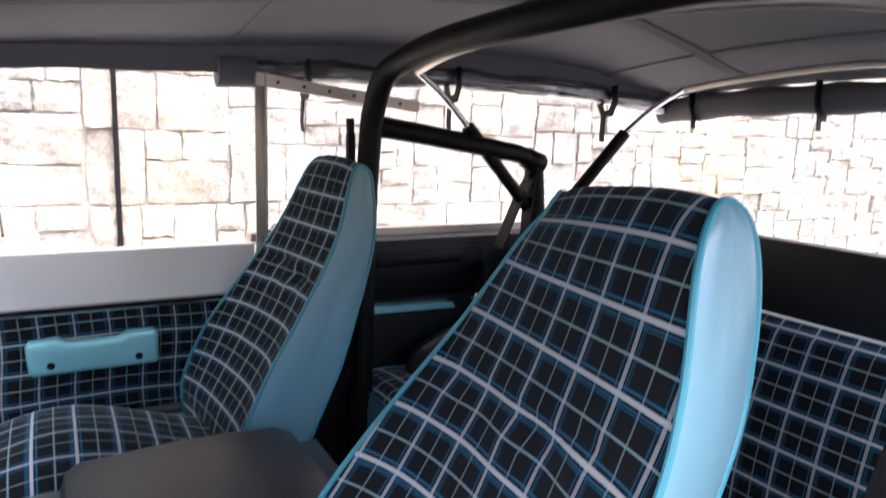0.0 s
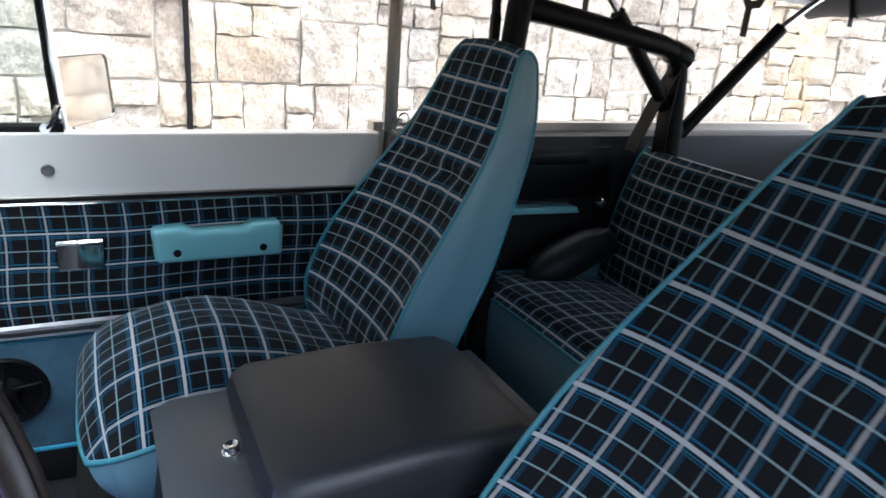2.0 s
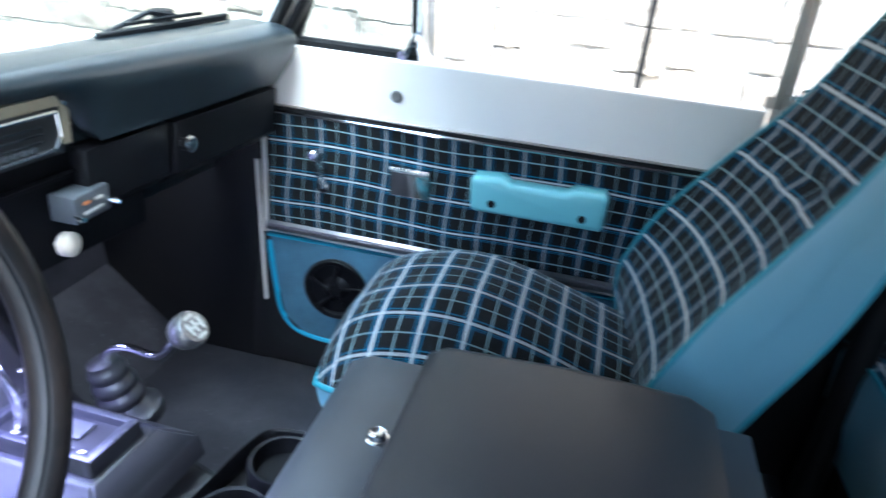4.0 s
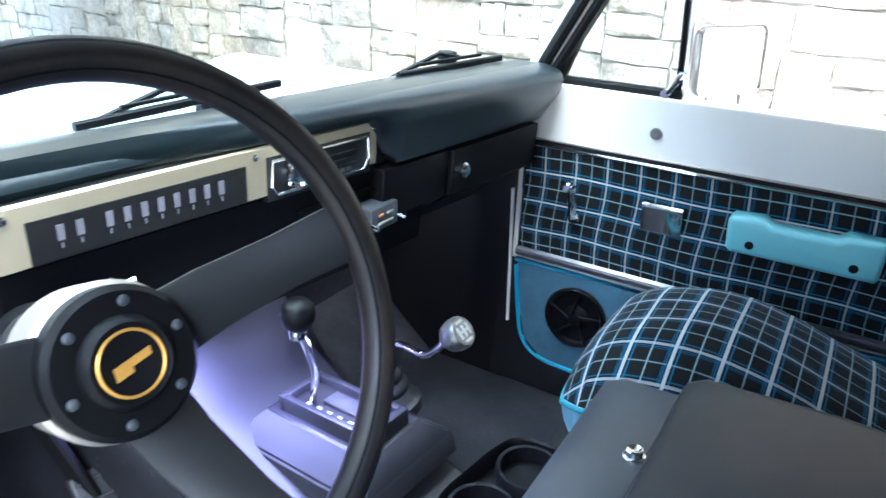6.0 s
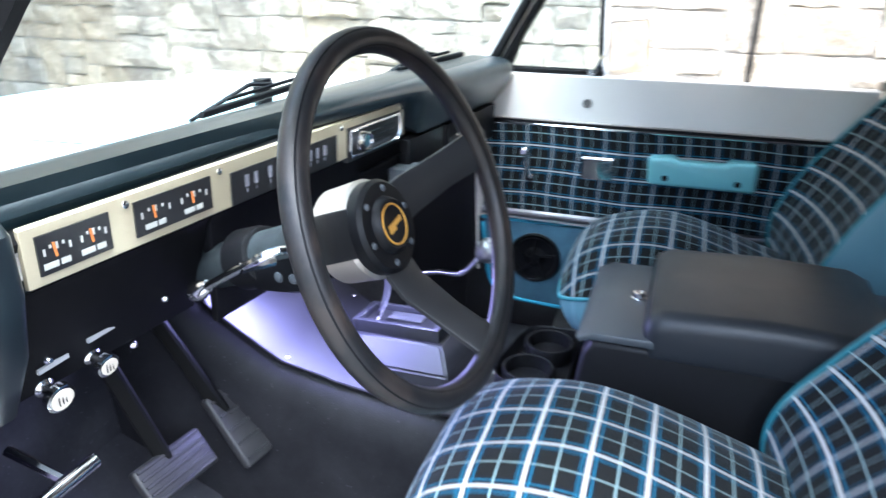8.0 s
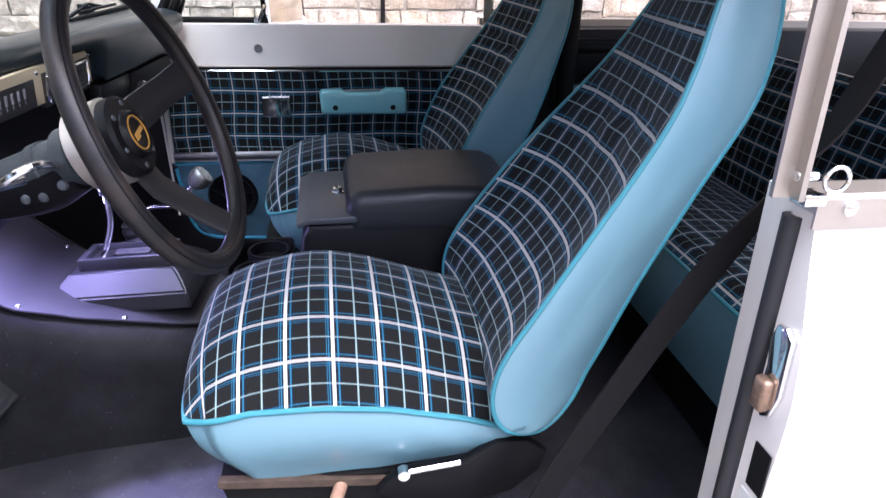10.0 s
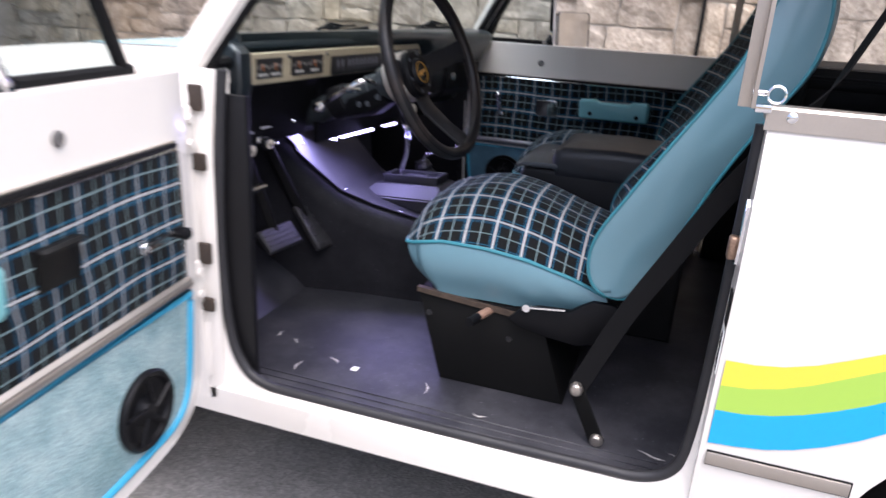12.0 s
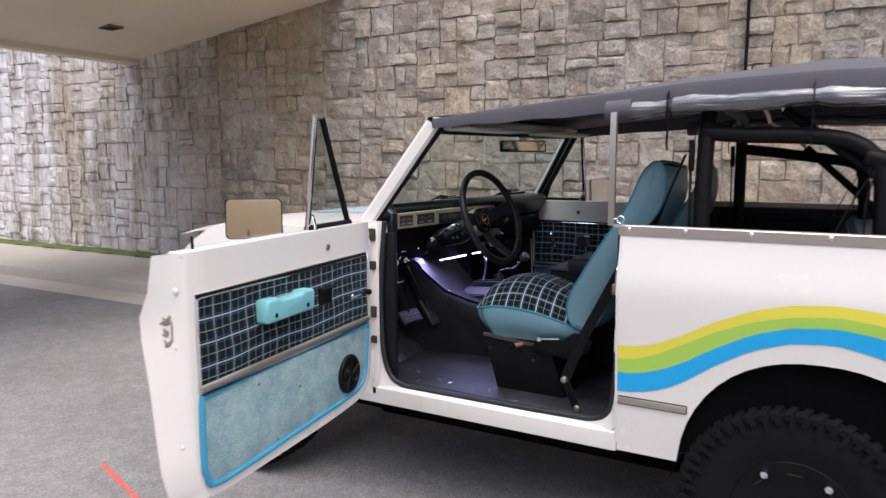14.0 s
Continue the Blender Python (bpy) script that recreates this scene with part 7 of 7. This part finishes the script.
def stone_mesh(y0, y1, z0, z1, verts, faces):
    """One rough-faced stone standing proud of the mortar."""
    g = 0.0065
    n0 = len(verts)
    cy, cz = (y0 + y1) / 2, (z0 + z1) / 2
    hy, hz = (y1 - y0) / 2 - g, (z1 - z0) / 2 - g
    proud = rs.uniform(0.02, 0.062)
    tilt_y, tilt_z = rs.uniform(-0.05, 0.05), rs.uniform(-0.05, 0.05)
    jit = [[(rs.uniform(-0.008, 0.008), rs.uniform(-0.008, 0.008)) for _ in range(5)] for _ in range(5)]
    for j in range(5):
        for i in range(5):
            u, v = (i - 2) / 2, (j - 2) / 2
            edge = max(abs(u), abs(v))
            corner = 0.985 if abs(u) == 1 and abs(v) == 1 else 1.0
            y, z = cy + hy * u * corner + jit[j][i][0], cz + hz * v * corner + jit[j][i][1]
            d = proud * (1.0 if edge < 1 else 0.86) + tilt_y * u * hy + tilt_z * v * hz + 0.020 * noise.noise((y * 9, z * 9, 3)) + 0.018 * noise.noise((y * 3, z * 3, 9)) * (edge < 1)
            verts.append((WALL_X + 0.02 - max(0.004, d), y, z))
    for j in range(4):
        for i in range(4):
            a = n0 + j * 5 + i
            faces.append((a, a + 5, a + 6, a + 1))
    ring = [n0 + k for k in (0, 1, 2, 3, 4, 9, 14, 19, 24, 23, 22, 21, 20, 15, 10, 5)]
    back = len(verts)
    for k in ring:
        x, y, z = verts[k]
        verts.append((WALL_X + 0.06, y, z))
    m = len(ring)
    for k in range(m):
        faces.append((ring[k], ring[(k + 1) % m], back + (k + 1) % m, back + k))


def stone_material():
    n = Nodes("wall_stone", 0.92, 0, 0.3)
    geo = n.t.nodes.new("ShaderNodeNewGeometry")
    info = n.t.nodes.new("ShaderNodeObjectInfo")
    pick = n.math("FRACT", n.math("ADD", geo.outputs["Random Per Island"], info.outputs["Random"]))
    tone = n.ramp(pick, [(0.0, (0.33, 0.29, 0.26)), (0.25, (0.43, 0.385, 0.345)), (0.45, (0.48, 0.43, 0.38)), (0.65, (0.38, 0.36, 0.345)), (0.82, (0.52, 0.45, 0.375)), (1.0, (0.45, 0.42, 0.395))])
    pos = geo.outputs["Position"]
    mott = n.ramp(n.noise(7, 6, 0.65, pos), [(0.3, (0.55, 0.53, 0.50)), (0.7, (1.2, 1.18, 1.13))])
    c = n.mix(1.0, tone, mott, "MULTIPLY")
    fine = n.ramp(n.noise(38, 4, 0.7, pos), [(0.35, (0.6, 0.58, 0.55)), (0.62, (1.15, 1.15, 1.12))])
    c = n.mix(0.8, c, n.mix(1.0, c, fine, "MULTIPLY"))
    mp = n.t.nodes.new("ShaderNodeMapping")
    mp.inputs["Scale"].default_value = (1, 1, 0.16)
    n.link(pos, mp.inputs[0])
    streak = n.ramp(n.noise(1.1, 4, 0.6, mp.outputs[0]), [(0.52, (0, 0, 0)), (0.68, (1, 1, 1))])
    c = n.mix(n.math("MULTIPLY", streak, 0.55), c, (0.13, 0.12, 0.115))
    pale = n.ramp(n.noise(1.7, 4, 0.6, mp.outputs[0]), [(0.56, (0, 0, 0)), (0.70, (1, 1, 1))])
    c = n.mix(n.math("MULTIPLY", pale, 0.35), c, (0.62, 0.59, 0.56))
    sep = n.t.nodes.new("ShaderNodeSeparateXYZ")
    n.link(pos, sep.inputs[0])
    # far end: lime streaks, whitened further to paint in the daylight beyond the deck
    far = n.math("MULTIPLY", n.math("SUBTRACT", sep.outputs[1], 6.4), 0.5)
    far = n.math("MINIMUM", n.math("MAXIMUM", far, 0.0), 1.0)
    lit_wash = n.ramp(n.noise(3.4, 6, 0.75, mp.outputs[0]), [(0.38, (0.1, 0.1, 0.1)), (0.56, (1, 1, 1))])
    c = n.mix(n.math("MULTIPLY", n.math("MULTIPLY", lit_wash, far), 0.88), c, (0.84, 0.82, 0.81))
    rust = n.ramp(n.noise(0.55, 3, 0.5, mp.outputs[0]), [(0.50, (0, 0, 0)), (0.66, (1, 1, 1))])
    c = n.mix(n.math("MULTIPLY", rust, 0.5), c, (0.50, 0.36, 0.20))
    n.color(c)
    b = n.bump(n.noise(14, 6, 0.75, pos), 1.0, 0.035)
    n.bump(n.noise(90, 3, 0.6, pos), 0.4, 0.004, b)
    return n.m


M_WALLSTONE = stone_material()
cells = []
yy = -14.0
while yy < 26:
    zz = 0.0
    w = rs.uniform(1.3, 2.0)
    while zz < 7.2:
        h = rs.uniform(0.9, 1.4)
        split(yy, yy + w, zz, zz + h, cells)
        zz += h
    yy += w
JOINT = 0.10        # a straight movement joint runs up the wall
near, rest = [], []
cut = []
for y0, y1, z0, z1 in cells:
    if y0 + 0.05 < JOINT < y1 - 0.05:
        cut += [(y0, JOINT - 0.006, z0, z1), (JOINT + 0.006, y1, z0, z1)]
    else:
        cut.append((y0, y1, z0, z1))
cells = cut
for c in cells:
    if abs((c[0] + c[1]) / 2 - 1.2) < 3.6 and 0.9 < (c[2] + c[3]) / 2 < 3.4:
        near.append(c)
    else:
        rest.append(c)
near.sort(key=lambda c: abs((c[0] + c[1]) / 2 - 1.2))
rest += near[290:]
near = near[:290]


def mesh_of(name, verts, faces):
    me = bpy.data.meshes.new(name)
    me.from_pydata(verts, [], faces)
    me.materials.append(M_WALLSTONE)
    return me


for c in near:
    v, f = [], []
    stone_mesh(*c, v, f)
    ob = new("stone", mesh_of("stone", v, f))
    ob.parent = wall
v, f = [], []
for c in rest:
    stone_mesh(*c, v, f)
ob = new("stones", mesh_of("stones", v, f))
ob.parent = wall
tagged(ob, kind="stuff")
bm = bmesh.new()
box(bm, (WALL_X - 0.055, JOINT - 0.013, 0.1), (WALL_X + 0.03, JOINT + 0.013, 7.4), 0.003)
part("movement_joint", bm, M_RUBBER, wall, "black movement joint")
# red paint mark on the road
bm = bmesh.new()
sheet(bm, lambda a, b: (-1.16 - 0.16 * b + 0.028 * a, 2.46 - 0.5 * b + 0.01 * a, 0.003), 3, 12)
tagged(part("paint_mark", bm, surface("red_paint", (0.52, 0.10, 0.075), 0.8, vary=0.3, scale=30)), "faded red paint mark on the asphalt", "road mark", kind="structure")
